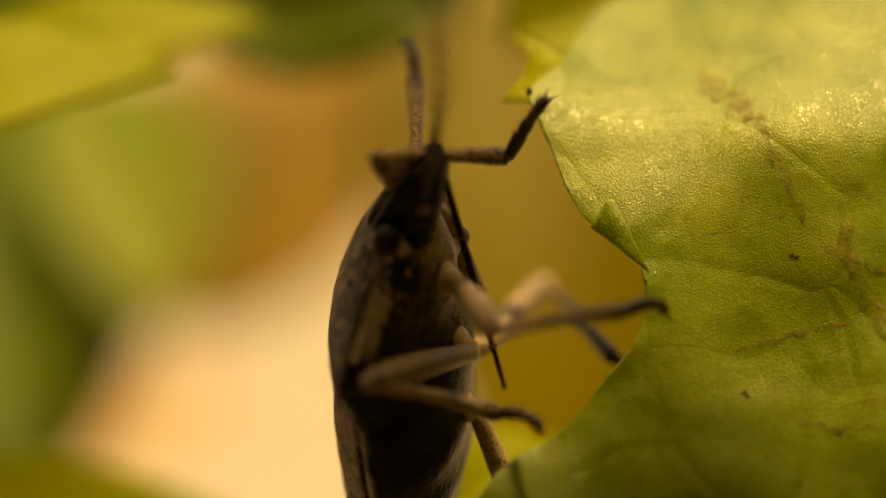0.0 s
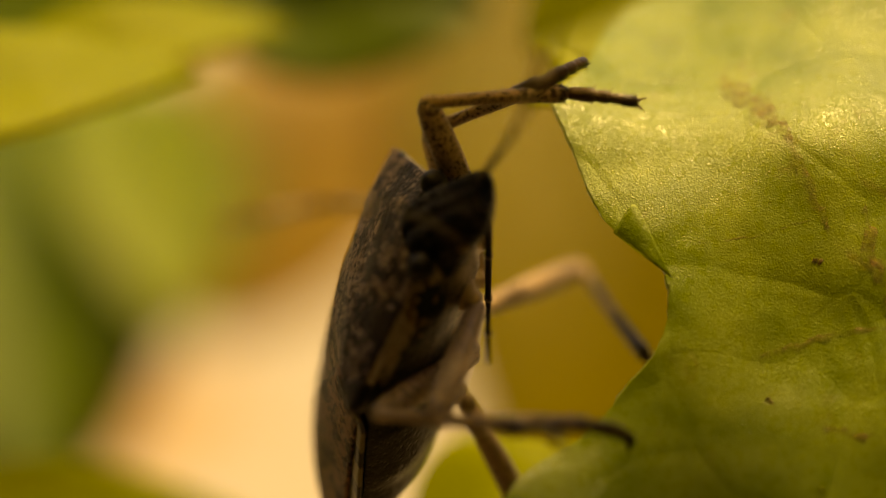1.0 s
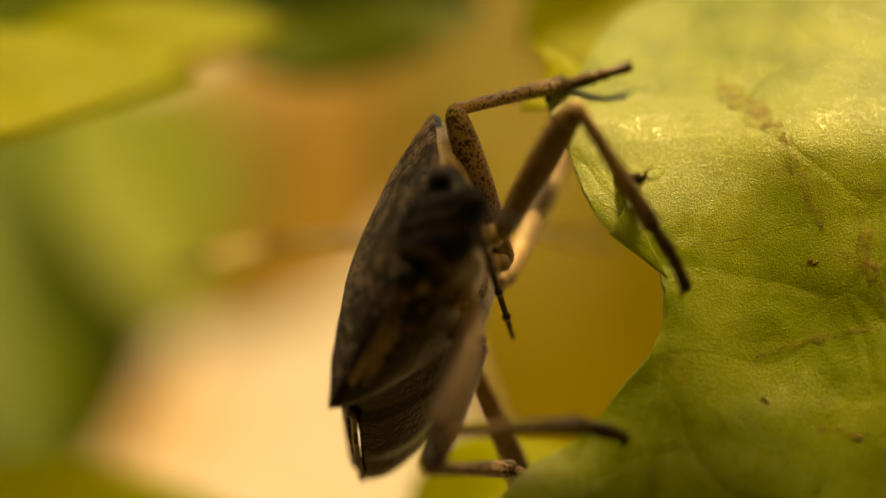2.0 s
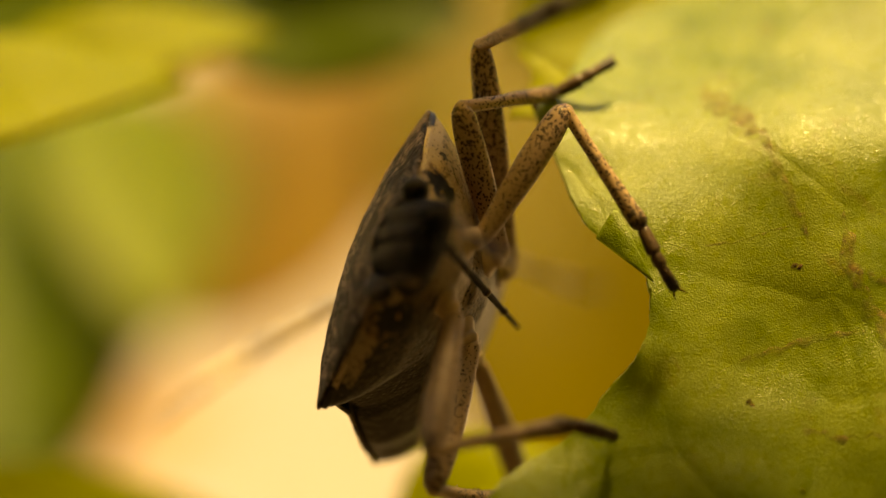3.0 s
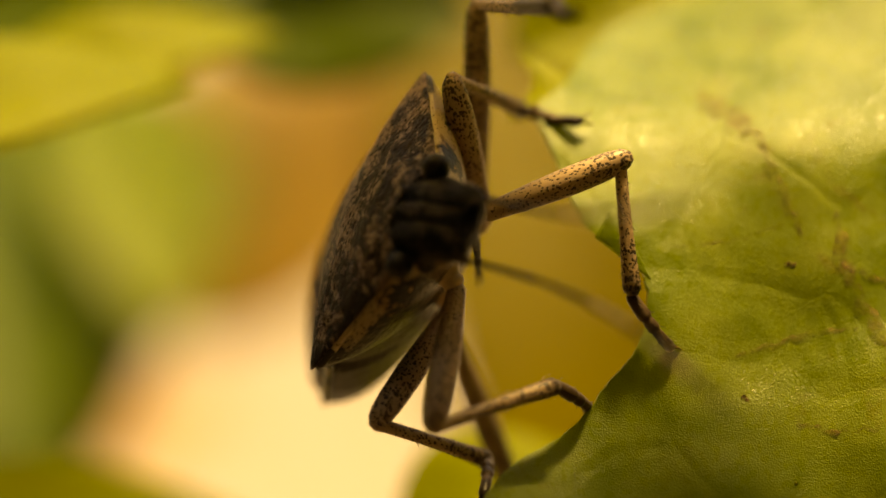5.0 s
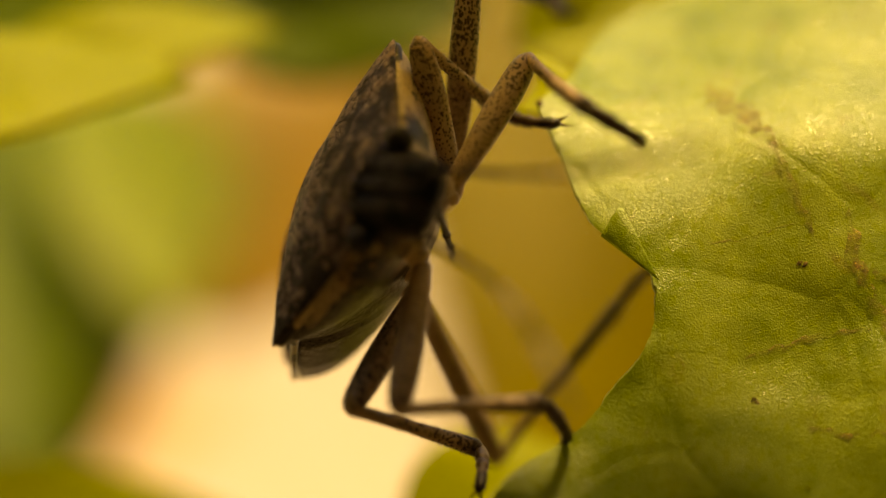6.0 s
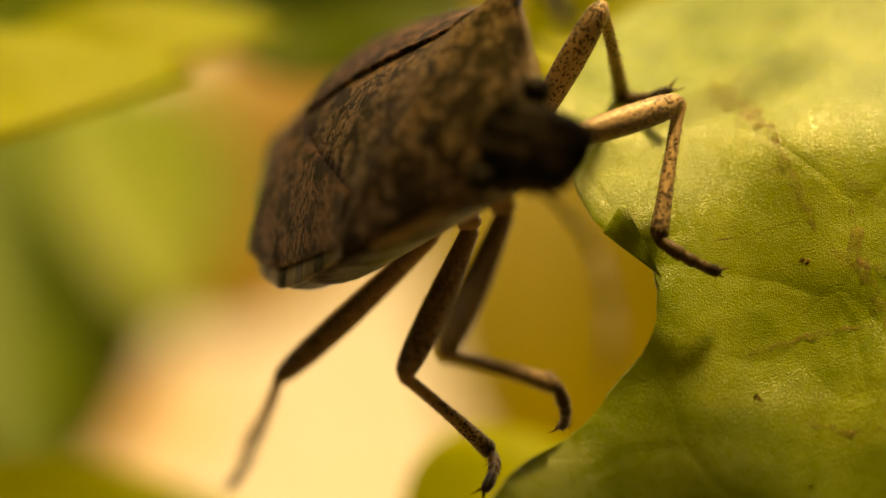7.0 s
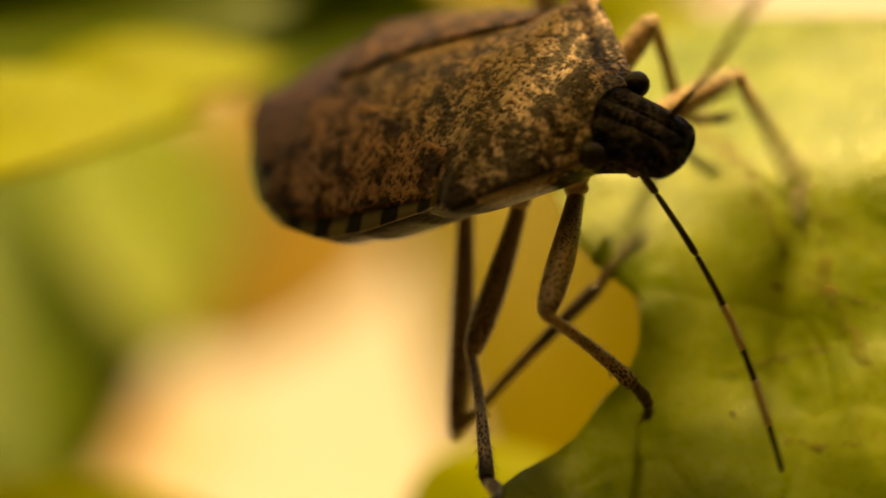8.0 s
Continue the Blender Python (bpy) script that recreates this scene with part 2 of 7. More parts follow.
def margin_material():
    """Ivory keel, broken by black towards the shoulder point."""
    m = Mat("shoulder_keel", 0.35)
    n = m.noise(0.22, 4, 0.6)
    tone = m.mix(n, (0.44, 0.34, 0.23), (0.60, 0.48, 0.34))
    black = m.ramp(m.math("ADD", m.span("Y", 3.1, 2.2), m.math("MULTIPLY", m.math("SUBTRACT", n, 0.5), 1.6)), (0.36, 0.0), (0.44, 1.0))
    m.colour(m.mix(black, tone, (0.012, 0.009, 0.007)))
    m.bump(n, 0.02)
    return m.m


M_MARGIN = margin_material()


def antenna_material():
    m = Mat("antenna_cuticle", 0.4)
    n = m.noise(0.15, 3)
    m.colour(m.mix(n, (0.02, 0.014, 0.01), (0.07, 0.045, 0.025)))
    m.bump(n, 0.01)
    return m.m


M_ANT = antenna_material()
M_ANT_PALE = Mat("antenna_band", 0.4).colour((0.66, 0.52, 0.30)).m


def leaf_material(name, deep, light, through_colour, amount, grain=1.0, blotches=0.0, rough=0.34, shine=0.15, pebble=0.0085):
    """Living leaf: pebbled cells, faint veins, brown scars."""
    m = Mat(name, rough)
    m.p.inputs["Specular IOR Level"].default_value = shine
    broad = m.noise(2.2 * grain, 6, 0.6, 0.3)
    cell = m.cells(0.047 * grain)
    tone = m.mix(m.ramp(broad, (0.35, 0.0), (0.68, 1.0)), deep, light)
    tone = m.mix(m.math("MULTIPLY", m.ramp(cell, (0.0, 0.0), (0.55, 1.0)), 0.35), tone, tuple(0.55 * c for c in deep))
    if blotches:
        n = m.noise(2.2, 6, 0.7, 0.8)
        ridge = m.math("ABSOLUTE", m.math("SUBTRACT", m.noise(4.5, 5, 0.6, 0.6), 0.5))
        scar = m.math("MULTIPLY", m.ramp(ridge, (0.0, 1.0), (0.022, 0.0)), m.ramp(n, (0.52, 0.0), (0.66, 1.0)))
        tone = m.mix(m.math("MULTIPLY", scar, blotches), tone, (0.16, 0.09, 0.035))
        speck = m.ramp(m.cells(1.9), (0.018, 1.0), (0.03, 0.0))
        tone = m.mix(m.math("MULTIPLY", speck, blotches), tone, (0.09, 0.05, 0.02))
    m.colour(tone)
    m.gloss(m.ramp(m.noise(0.3 * grain, 3), (0.3, rough - 0.1), (0.7, rough + 0.14)))
    if blotches:
        vein = m.ramp(m.cells(3.4, feature="DISTANCE_TO_EDGE", co=m.warped(3.0, 1.2)), (0.0, 0.0), (0.07, 1.0))
        m.bump(vein, 0.017)
    m.bump(m.ramp(cell, (0.0, 1.0), (0.7, 0.0)), pebble * grain)
    m.bump(m.noise(0.07 * grain, 3), 0.8 * pebble * grain)
    m.bump(m.noise(1.4 * grain, 3), 0.010 * grain)
    m.see_through(m.mix(m.ramp(broad, (0.3, 0.0), (0.7, 1.0)), through_colour, tuple(min(1, 1.25 * c) for c in through_colour)), amount)
    return m.m


M_LEAF = leaf_material("chewed_leaf_blade", (0.14, 0.195, 0.018), (0.29, 0.34, 0.06), (0.48, 0.53, 0.05), 0.34, 0.9, 0.6, 0.29, 0.40, 0.0105)
M_LEAF_EDGE = leaf_material("leaf_cut_edge", (0.22, 0.24, 0.04), (0.33, 0.33, 0.09), (0.55, 0.52, 0.08), 0.5, 0.6, 0.3)
M_GREEN = leaf_material("green_leaf_blade", (0.15, 0.195, 0.013), (0.235, 0.285, 0.028), (0.46, 0.47, 0.03), 0.4, 6.0)
# Darker leaf greens: the shade on these leaves is put into their colour.
M_SHADED_GREEN = leaf_material("shaded_green_leaf_blade", (0.065, 0.10, 0.003), (0.10, 0.145, 0.004), (0.19, 0.25, 0.005), 0.3, 6.0)
M_HALF_SHADED = leaf_material("half_shaded_leaf_blade", (0.085, 0.105, 0.004), (0.125, 0.15, 0.007), (0.22, 0.25, 0.008), 0.32, 6.0)
M_LIME = leaf_material("lime_leaf_blade", (0.23, 0.26, 0.012), (0.34, 0.36, 0.03), (0.50, 0.50, 0.03), 0.5, 6.0)
# Unseen overhead leaves: how much sun they pass sets the climber's light.
M_CANOPY = leaf_material("thin_overhead_shade_blade", (0.14, 0.14, 0.01), (0.2, 0.2, 0.02), (0.92, 0.80, 0.56), 0.72, 6.0)
M_CANOPY_THICK = leaf_material("thicker_overhead_shade_blade", (0.14, 0.14, 0.01), (0.2, 0.2, 0.02), (0.76, 0.67, 0.42), 0.66, 6.0)
M_MUSTARD = leaf_material("yellowing_leaf_blade", (0.185, 0.143, 0.002), (0.24, 0.185, 0.003), (0.32, 0.25, 0.002), 0.4, 8.0)
M_DRY = leaf_material("dry_leaf_blade", (0.25, 0.15, 0.022), (0.36, 0.23, 0.045), (0.36, 0.22, 0.035), 0.35, 8.0)


def scar_material():
    m = Mat("healed_scar", 0.6)
    n = m.noise(0.18, 4)
    m.colour(m.mix(m.ramp(n, (0.36, 0.0), (0.58, 1.0)), (0.09, 0.05, 0.02), (0.21, 0.13, 0.052)))
    m.p.inputs["Specular IOR Level"].default_value = 0.05
    m.put(m.p.inputs["Alpha"], m.ramp(m.noise(0.3, 5, 0.7), (0.40, 0.0), (0.66, 0.55)))
    return m.m


M_SCAR = scar_material()
M_SCAR_TIP = Mat("dried_tip_skin", 0.4)
M_SCAR_TIP.colour(M_SCAR_TIP.mix(M_SCAR_TIP.noise(0.08), (0.05, 0.025, 0.012), (0.14, 0.075, 0.03)))
M_SCAR_TIP = M_SCAR_TIP.m


def earth_material():
    """Pale dry sand with brown litter stains."""
    m = Mat("pale_sand", 0.85)
    n = m.noise(44, 5, 0.6, 0.4)
    tone = m.mix(m.noise(3, 5), (0.270, 0.230, 0.190), (0.340, 0.297, 0.258))
    tone = m.mix(m.ramp(n, (0.52, 0.0), (0.70, 1.0)), tone, (0.30, 0.17, 0.05))
    # Unseen near ground, made dark to cut the light bounced onto the climber.
    near_dark = m.ramp(m.math("ADD", m.span("Y", 81, 191), m.math("MULTIPLY", m.math("SUBTRACT", n, 0.5), 0.6)), (0.3, 1.0), (0.6, 0.0))
    m.colour(m.mix(near_dark, tone, (0.06, 0.04, 0.018)))
    m.bump(m.noise(2, 6), 0.4)
    return m.m


M_EARTH = earth_material()
M_SKY_BLOCK = leaf_material("sky_block_foliage", (0.02, 0.03, 0.003), (0.05, 0.065, 0.006), (0.08, 0.1, 0.006), 0.2, 40.0)


# ---- helpers for meshes ----
def mesh_of(name, verts, faces, material, smooth=True):
    me = bpy.data.meshes.new(name)
    me.from_pydata([(v[0] * MM, v[1] * MM, v[2] * MM) for v in verts], [], faces)
    me.materials.append(material)
    me.update()
    if smooth:
        me.shade_smooth()
    return me


def part(name, data, parent, label="", m=None):
    ob = new(name, data)
    ob.parent = parent
    if m is not None:
        ob.matrix_local = m
    return tagged(ob, label) if label else ob


def thing(name, label, category, group="", kind=""):
    ob = new(name)
    ob.empty_display_size = 1 * MM
    return tagged(ob, label, category, group, kind)


def interp(x, table):
    xs, ys = zip(*table)
    return float(np.interp(x, xs, ys))


def sheet(nu, nv, f, thick, wrap=False):
    """A plate of nu x nv points f(a, b), a and b from 0 to 1, thickened along its normals, with rims."""
    P = np.array([[f(i / (nu - 1), j / (nv - 1)) for j in range(nv)] for i in range(nu)], float)
    du, dv = np.gradient(P, axis=0), np.gradient(P, axis=1)
    N = np.cross(du, dv)
    N /= np.linalg.norm(N, axis=2, keepdims=True) + 1e-9
    V = np.concatenate([P.reshape(-1, 3), (P - N * thick).reshape(-1, 3)])
    k = nu * nv
    F = []
    for i in range(nu - 1):
        for j in range(nv - 1):
            a, b, c, d = i * nv + j, (i + 1) * nv + j, (i + 1) * nv + j + 1, i * nv + j + 1
            F += [(a, b, c, d), (k + d, k + c, k + b, k + a)]
    rim = [i * nv for i in range(nu)] + [(nu - 1) * nv + j for j in range(1, nv)] + [i * nv + nv - 1 for i in range(nu - 2, -1, -1)] + [j for j in range(nv - 2, 0, -1)]
    for a, b in zip(rim, rim[1:] + rim[:1]):
        F.append((b, a, k + a, k + b))
    return V.tolist(), F


def tube(rows, sides=14, bend=None):
    """A closed tube along z: rows of (z, radius x, radius y); bend(z) gives the offset of its axis."""
    V, F = [], []
    for z, rx, ry in rows:
        ox, oy = bend(z) if bend else (0, 0)
        for s in range(sides):
            a = 2 * math.pi * s / sides
            V.append((ox + rx * math.cos(a), oy + ry * math.sin(a), z))
    n = len(rows)
    for i in range(n - 1):
        for s in range(sides):
            t = (s + 1) % sides
            F.append((i * sides + s, i * sides + t, (i + 1) * sides + t, (i + 1) * sides + s))
    F.append(tuple(range(sides - 1, -1, -1)))
    F.append(tuple((n - 1) * sides + s for s in range(sides)))
    return V, F


def bristles(V, F, rng, count, z0, z1, radius, length, bend=None):
    """Small tapering hairs that stand on a limb."""
    for _ in range(count):
        z, a = rng.uniform(z0, z1), rng.uniform(0, 2 * math.pi)
        r, l = radius(z), length * rng.uniform(0.6, 1.3)
        o = Vector((math.cos(a), math.sin(a), 0))
        ox, oy = bend(z) if bend else (0, 0)
        base, tip = o * r * 0.9 + Vector((ox, oy, z)), o * (r + l * 0.6) + Vector((ox, oy, z + l * 0.8))
        side = Vector((-o.y, o.x, 0)) * 0.011
        k = len(V)
        V += [tuple(base + side), tuple(base - side), tuple(base + Vector((0, 0, 0.018))), tuple(tip)]
        F += [(k, k + 1, k + 3), (k + 1, k + 2, k + 3), (k + 2, k, k + 3)]


# ---- leaves ----
def left_edge(row):
    """How far left the chewed leaf reaches, by height (both in hundredths of the field)."""
    return interp(row, [(-40, 1330), (0, 1190), (22, 1125), (50, 1070), (90, 1032), (140, 1004), (165, 972), (184, 944), (195, 945), (240, 966), (290, 987), (350, 1010), (405, 1040),
                        (425, 1062), (450, 1112), (480, 1140), (520, 1152), (560, 1150), (600, 1141), (640, 1122), (672, 1095), (684, 1082), (700, 1070), (725, 1052), (760, 1022),
                        (785, 994), (805, 958), (820, 928), (845, 893), (875, 868), (940, 835), (1100, 800), (1300, 850)])


def blade_depth(x, z):
    """How far the chewed leaf's face lies behind the focus, in mm."""
    side = 1 / (1 + math.exp(-(x - 6.2) / 1.0))
    crease, soft = 1.6 + 1.5 * side, 1.0 - 0.6 * side
    t = (z - crease) / soft
    lean = 0.26 * z + (0.003 * z * z if z < 0 else 0.0) + (0.45 + 0.27 * side) * soft * (t if t > 20 else math.log1p(math.exp(t)))
    ridge = 3.25 + 0.6 / (1 + math.exp((x - 3.3) / 0.3))
    roll = 1.9 * 0.3 * math.log1p(math.exp(min(30.0, (z - ridge) / 0.3))) / (1 + math.exp((x - 8.0) / 1.7))
    curl = -0.16 * max(0.0, -1.2 - z) ** 1.3 * math.exp(-max(0.0, x - 1.0) / 3.2)
    return 0.25 + lean + roll + curl + 0.12 * math.sin(1.1 * x + 0.5 * z) + 0.1 * math.sin(0.9 * z - 0.4 * x + 1)


def chewed_leaf():
    plant = thing("leafy_plant", "pale green chewed leaf, backlit, with brown scars and pebbled surface", "leaf")

    def f(a, b):
        row = -40 + 1340 * a
        l = left_edge(row) + 2.2 * noise.noise(Vector((row * 0.06, 0, 0))) + 1.2 * noise.noise(Vector((row * 0.21, 3, 0)))
        u = l + (2000 - l) * b ** 1.6
        k = 0.01401
        x, z = (u - 784) * k, (441 - row) * k
        d = (u - l) * k
        curl = 0.5 * math.exp(-d / 0.35)
        y = blade_depth(x, z) + curl * 0.35 * noise.noise(Vector((z * 0.9, 1.7, 0)))
        s = (41 + y) / 41
        return (x * s, y + 0.09 * noise.noise(Vector((x * 0.6, z * 0.6, 0))) + 0.010 * noise.noise(Vector((x * 1.9, z * 1.9, 5))), z * s + 3)

    V, F = sheet(300, 170, f, 0.16)
    part("blade", mesh_of("blade", V, F, M_LEAF), plant)

    def lobe(cx, cz, length, width, turn, y0, material, name, tilt=0.5, lean=0.0):
        def g(a, b):
            w = width * (1 - a) ** 0.7 * (0.9 + 0.1 * math.sin(9 * a))
            x, z = (0.5 - b) * w, a * length
            c, s = math.cos(turn), math.sin(turn)
            return (cx + c * x - s * z, y0 + tilt * a * a * length * 0.5 + 0.15 * abs(b - 0.5) * w + lean * (s * x + c * z), cz + 3 + s * x + c * z)
        v, fc = sheet(20, 10, g, 0.12)
        return part(name, mesh_of(name, v, fc, material), plant)

    # the pointed tip behind the blade's corner, and two curled teeth on the rim
    def far_tip(a, b):
        """A torn corner that stands up behind the rim: hollow on one side, sloping on the other."""
        left = interp(b, [(0, 916), (0.25, 939), (0.45, 944), (0.65, 934), (0.85, 915), (1, 898)])
        right = interp(b, [(0, 925), (0.2, 966), (0.4, 1008), (0.6, 1030), (1, 1045)])
        u, v = left + (right - left) * a, 98 + 112 * b
        y = 4.3 + 1.0 * (1 - b) - 0.3 * math.sin(math.pi * a) * b
        k = 0.01401 * (41 + y) / 41
        return ((u - 784) * k, y, (441 - v) * k + 3)
    v, fc = sheet(14, 22, far_tip, 0.1)
    part("tip", mesh_of("tip", v, fc, M_LIME), plant)

    def flap(a, b):
        """The rim folded over towards the viewer: a skewed triangle that stands on the hole's edge."""
        u = (1056 + 99 * b) * (1 - a) + (1084 + 8 * b) * a
        v = (423 + 78 * b) * (1 - a) + 376 * a
        x, z = (u - 784) * 0.01401, (441 - v) * 0.01401
        y = blade_depth(x, z) - 0.05 - 0.5 * a * (1 - 0.45 * a) - 0.12 * math.sin(math.pi * b) * (1 - a)
        s = (41 + y) / 41
        return (x * s, y, z * s + 3)
    v, fc = sheet(16, 16, flap, 0.08)
    part("tooth", mesh_of("tooth", v, fc, M_LEAF), plant)
    lobe(4.33, -3.6, 0.32, 0.3, 0.5, -0.35, M_LEAF_EDGE, "tooth", -0.3)
    lobe(8.75, -6.5, 0.75, 0.55, 0.2, -1.2, M_LEAF_EDGE, "tooth", -0.5)
    bm = bmesh.new()
    bmesh.ops.create_uvsphere(bm, u_segments=12, v_segments=8, radius=0.085 * MM)
    for v in bm.verts:
        v.co.z *= 1.4
    me = bpy.data.meshes.new("dried_tip")
    bm.to_mesh(me)
    bm.free()
    me.materials.append(M_SCAR_TIP)
    me.shade_smooth()
    part("dried_tip", me, plant, "brown dried corner of the blade", place(2.38, blade_depth(2.25, 3.55) - 0.02, 3.72 + 3))

    def scar(rows, width, seed):
        """A brown healed vein scar that hugs the blade: rows of column and row in the field."""
        n = 70
        def g(a, b):
            i = a * (len(rows) - 1)
            k = min(int(i), len(rows) - 2)
            t = i - k
            u = rows[k][0] * (1 - t) + rows[k + 1][0] * t + 9 * noise.noise(Vector((a * 9, seed, 0)))
            v = rows[k][1] * (1 - t) + rows[k + 1][1] * t + 9 * noise.noise(Vector((a * 9, seed, 7)))
            w = width * max(0.12, 0.6 + 0.7 * noise.noise(Vector((a * 7, seed, 3)))) * math.sin(math.pi * min(0.97, a + 0.03)) ** 0.4
            x, z = (u - 784) * 0.01401 + (b - 0.5) * w * 0.5, (441 - v) * 0.01401 + (b - 0.5) * w
            y = blade_depth(x, z)
            s = (41 + y) / 41
            px, pz = x, z
            y += 0.09 * noise.noise(Vector((px * 0.6, pz * 0.6, 0))) + 0.010 * noise.noise(Vector((px * 1.9, pz * 1.9, 5)))
            return (x * s, y - 0.004 - 0.003 * math.sin(math.pi * b), z * s + 3)
        v, fc = sheet(n, 4, g, 0.012)
        part("vein_scar", mesh_of("vein_scar", v, fc, M_SCAR), plant, "brown vein scar")

    scar([(1235, 165), (1270, 185), (1310, 210), (1352, 242)], 0.85, 1)
    scar([(1345, 225), (1372, 300), (1416, 385), (1430, 420)], 0.5, 2)
    scar([(1490, 380), (1505, 480), (1545, 560), (1600, 640)], 0.85, 3)
    scar([(1500, 470), (1560, 500), (1620, 520)], 0.30, 4)
    scar([(1310, 640), (1370, 622), (1440, 600), (1530, 590)], 0.38, 5)
    scar([(1404, 468), (1408, 472), (1420, 474)], 0.19, 6)
    scar([(1320, 711), (1324, 713), (1329, 716)], 0.19, 7)
    scar([(1420, 760), (1490, 780), (1570, 770)], 0.23, 8)
    scar([(1200, 440), (1300, 430), (1400, 400)], 0.08, 9)
    plant.matrix_world = place(0, 0, -3)
    return plant


plant = chewed_leaf()


def plain_leaf(label, material, m, length, width, fold=0.25, droop=0.2, group="leaves behind"):
    """A smooth-edged leaf along local x, facing local -y, with a midrib."""
    top = thing("leaf", label, "leaf", group)

    def f(a, b):
        t = a
        w = width * (math.sin(math.pi * min(1, max(0.0, t)) ** 0.8) ** 0.75 + 0.02) * 0.5
        s = 2 * b - 1
        wave = 0.04 * width * math.sin(7 * t + 2 * s)
        return (length * (t - 0.5), -fold * w * abs(s) + droop * length * (t - 0.5) ** 2 + wave * 0.5, s * w)
    V, F = sheet(44, 22, f, 0.3)
    part("blade", mesh_of("blade", V, F, material), top)
    rows = [(length * (i / 11 - 0.5), 0.022 * width * (1.1 - i / 11), 0.022 * width * (1.1 - i / 11)) for i in range(12)]
    V, F = tube(rows, 8)
    V = [(z, y + droop * length * (z / length) ** 2, x) for x, y, z in V]
    part("midrib", mesh_of("midrib", V, [tuple(reversed(q)) for q in F], material), top)
    top.matrix_world = m
    return top


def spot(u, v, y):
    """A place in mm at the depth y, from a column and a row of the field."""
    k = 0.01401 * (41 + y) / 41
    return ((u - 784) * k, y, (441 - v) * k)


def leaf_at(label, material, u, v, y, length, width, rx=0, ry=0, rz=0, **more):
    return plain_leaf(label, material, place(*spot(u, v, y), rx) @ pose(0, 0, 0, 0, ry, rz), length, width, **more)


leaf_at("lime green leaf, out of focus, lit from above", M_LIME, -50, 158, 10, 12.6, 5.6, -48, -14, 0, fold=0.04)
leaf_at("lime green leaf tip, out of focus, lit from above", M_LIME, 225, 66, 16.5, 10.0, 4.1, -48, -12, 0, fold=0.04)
leaf_at("dark green leaf behind a lime leaf, its shade in the colour", M_SHADED_GREEN, 130, -55, 20, 16, 5.6, -10, -4, 0)
# One large leaf's sun patch and shade, split into leaves of their own colour.
leaf_at("broad pale green leaf for a sun patch, far out of focus", M_GREEN, 222, 315, 160, 54, 21, -50, 74, 0)
leaf_at("deep green leaf with its shade in the colour, far out of focus", M_SHADED_GREEN, -20, 440, 157, 74, 28, -40, 74, 0)
leaf_at("olive green drooping leaf, half shade in its colour, far out of focus", M_HALF_SHADED, 170, 485, 170, 56, 30, -34, -54, 0)
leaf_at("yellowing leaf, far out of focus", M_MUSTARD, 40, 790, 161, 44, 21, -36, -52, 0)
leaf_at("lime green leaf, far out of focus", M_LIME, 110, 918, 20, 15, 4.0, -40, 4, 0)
leaf_at("olive green leaf, its shade in the colour, far out of focus", M_SHADED_GREEN, 575, -15, 28, 12, 8.5, -6, 8, 0)
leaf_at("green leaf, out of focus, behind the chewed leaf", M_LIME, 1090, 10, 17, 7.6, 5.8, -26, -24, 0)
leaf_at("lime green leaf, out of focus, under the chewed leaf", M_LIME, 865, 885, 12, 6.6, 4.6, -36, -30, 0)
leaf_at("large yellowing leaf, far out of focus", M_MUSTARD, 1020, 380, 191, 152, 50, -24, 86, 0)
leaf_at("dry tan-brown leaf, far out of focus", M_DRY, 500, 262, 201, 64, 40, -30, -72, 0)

# unseen leaves added overhead to keep the sun off the climber and chewed leaf
plain_leaf("unseen broad green leaf added overhead to shade the climber", M_CANOPY, place(-1.85, -1.5, 13, -90), 12.5, 17, 0.05, 0.0)
plain_leaf("unseen broad green leaf added overhead to shade the chewed leaf", M_CANOPY_THICK, place(10.4, -9.1, 14, -90), 18, 13, 0.05, 0.0)

# pale bank of earth that rises behind the plants and runs on under them
def bank(a, b):
    x, y = -1000 + 2000 * a, -560 + 1600 * b
    rise = 0.5 * ((y - 231) + math.sqrt((y - 231) ** 2 + 3600))
    return (x, y, -104 + 0.9 * rise + 5 * noise.noise(Vector((x * 0.015, y * 0.015, 0))))


V, F = sheet(70, 70, bank, 8)
ground = tagged(new("ground", mesh_of("ground", V, F, M_EARTH)), "cream sandy bank, far out of focus", "ground", kind="structure")

# unseen dark sheet, added behind the viewer to close the place and cut skylight
V, F = sheet(70, 12, lambda a, b: (230 * math.sin(4.4 * (a - 0.5)), 40 - 230 * math.cos(4.4 * (a - 0.5)) + 12 * noise.noise(Vector((a * 14, b * 6, 0))), -130 + 400 * b), 6)
tagged(new("backdrop", mesh_of("backdrop", V, F, M_SKY_BLOCK)), "unseen dark green sheet that cuts the front sky light", "hedge", kind="structure")


# ---- the bug ----
bug = thing("stink_bug", "brown mottled stink bug with dotted tan legs, climbing a leaf", "insect")

HALF = [(-7.5, 0.3), (-7.2, 1.25), (-6.6, 2.1), (-5.5, 3.15), (-4.0, 4.0), (-2.4, 4.35), (-0.8, 4.15), (0.8, 3.7), (1.6, 3.65)]
PRON = [(1.25, 2.7), (1.45, 3.1), (1.75, 3.62), (2.0, 3.95), (2.18, 4.1), (2.35, 4.0), (2.7, 3.62), (3.3, 2.95), (4.0, 2.12), (4.5, 1.5), (4.75, 1.2)]
EDGE = [(-7.5, 0.25), (-5, 0.1), (-2, 0.05), (1, 0.5), (2.2, 0.98), (3.3, 0.6), (4.75, 0.0)]
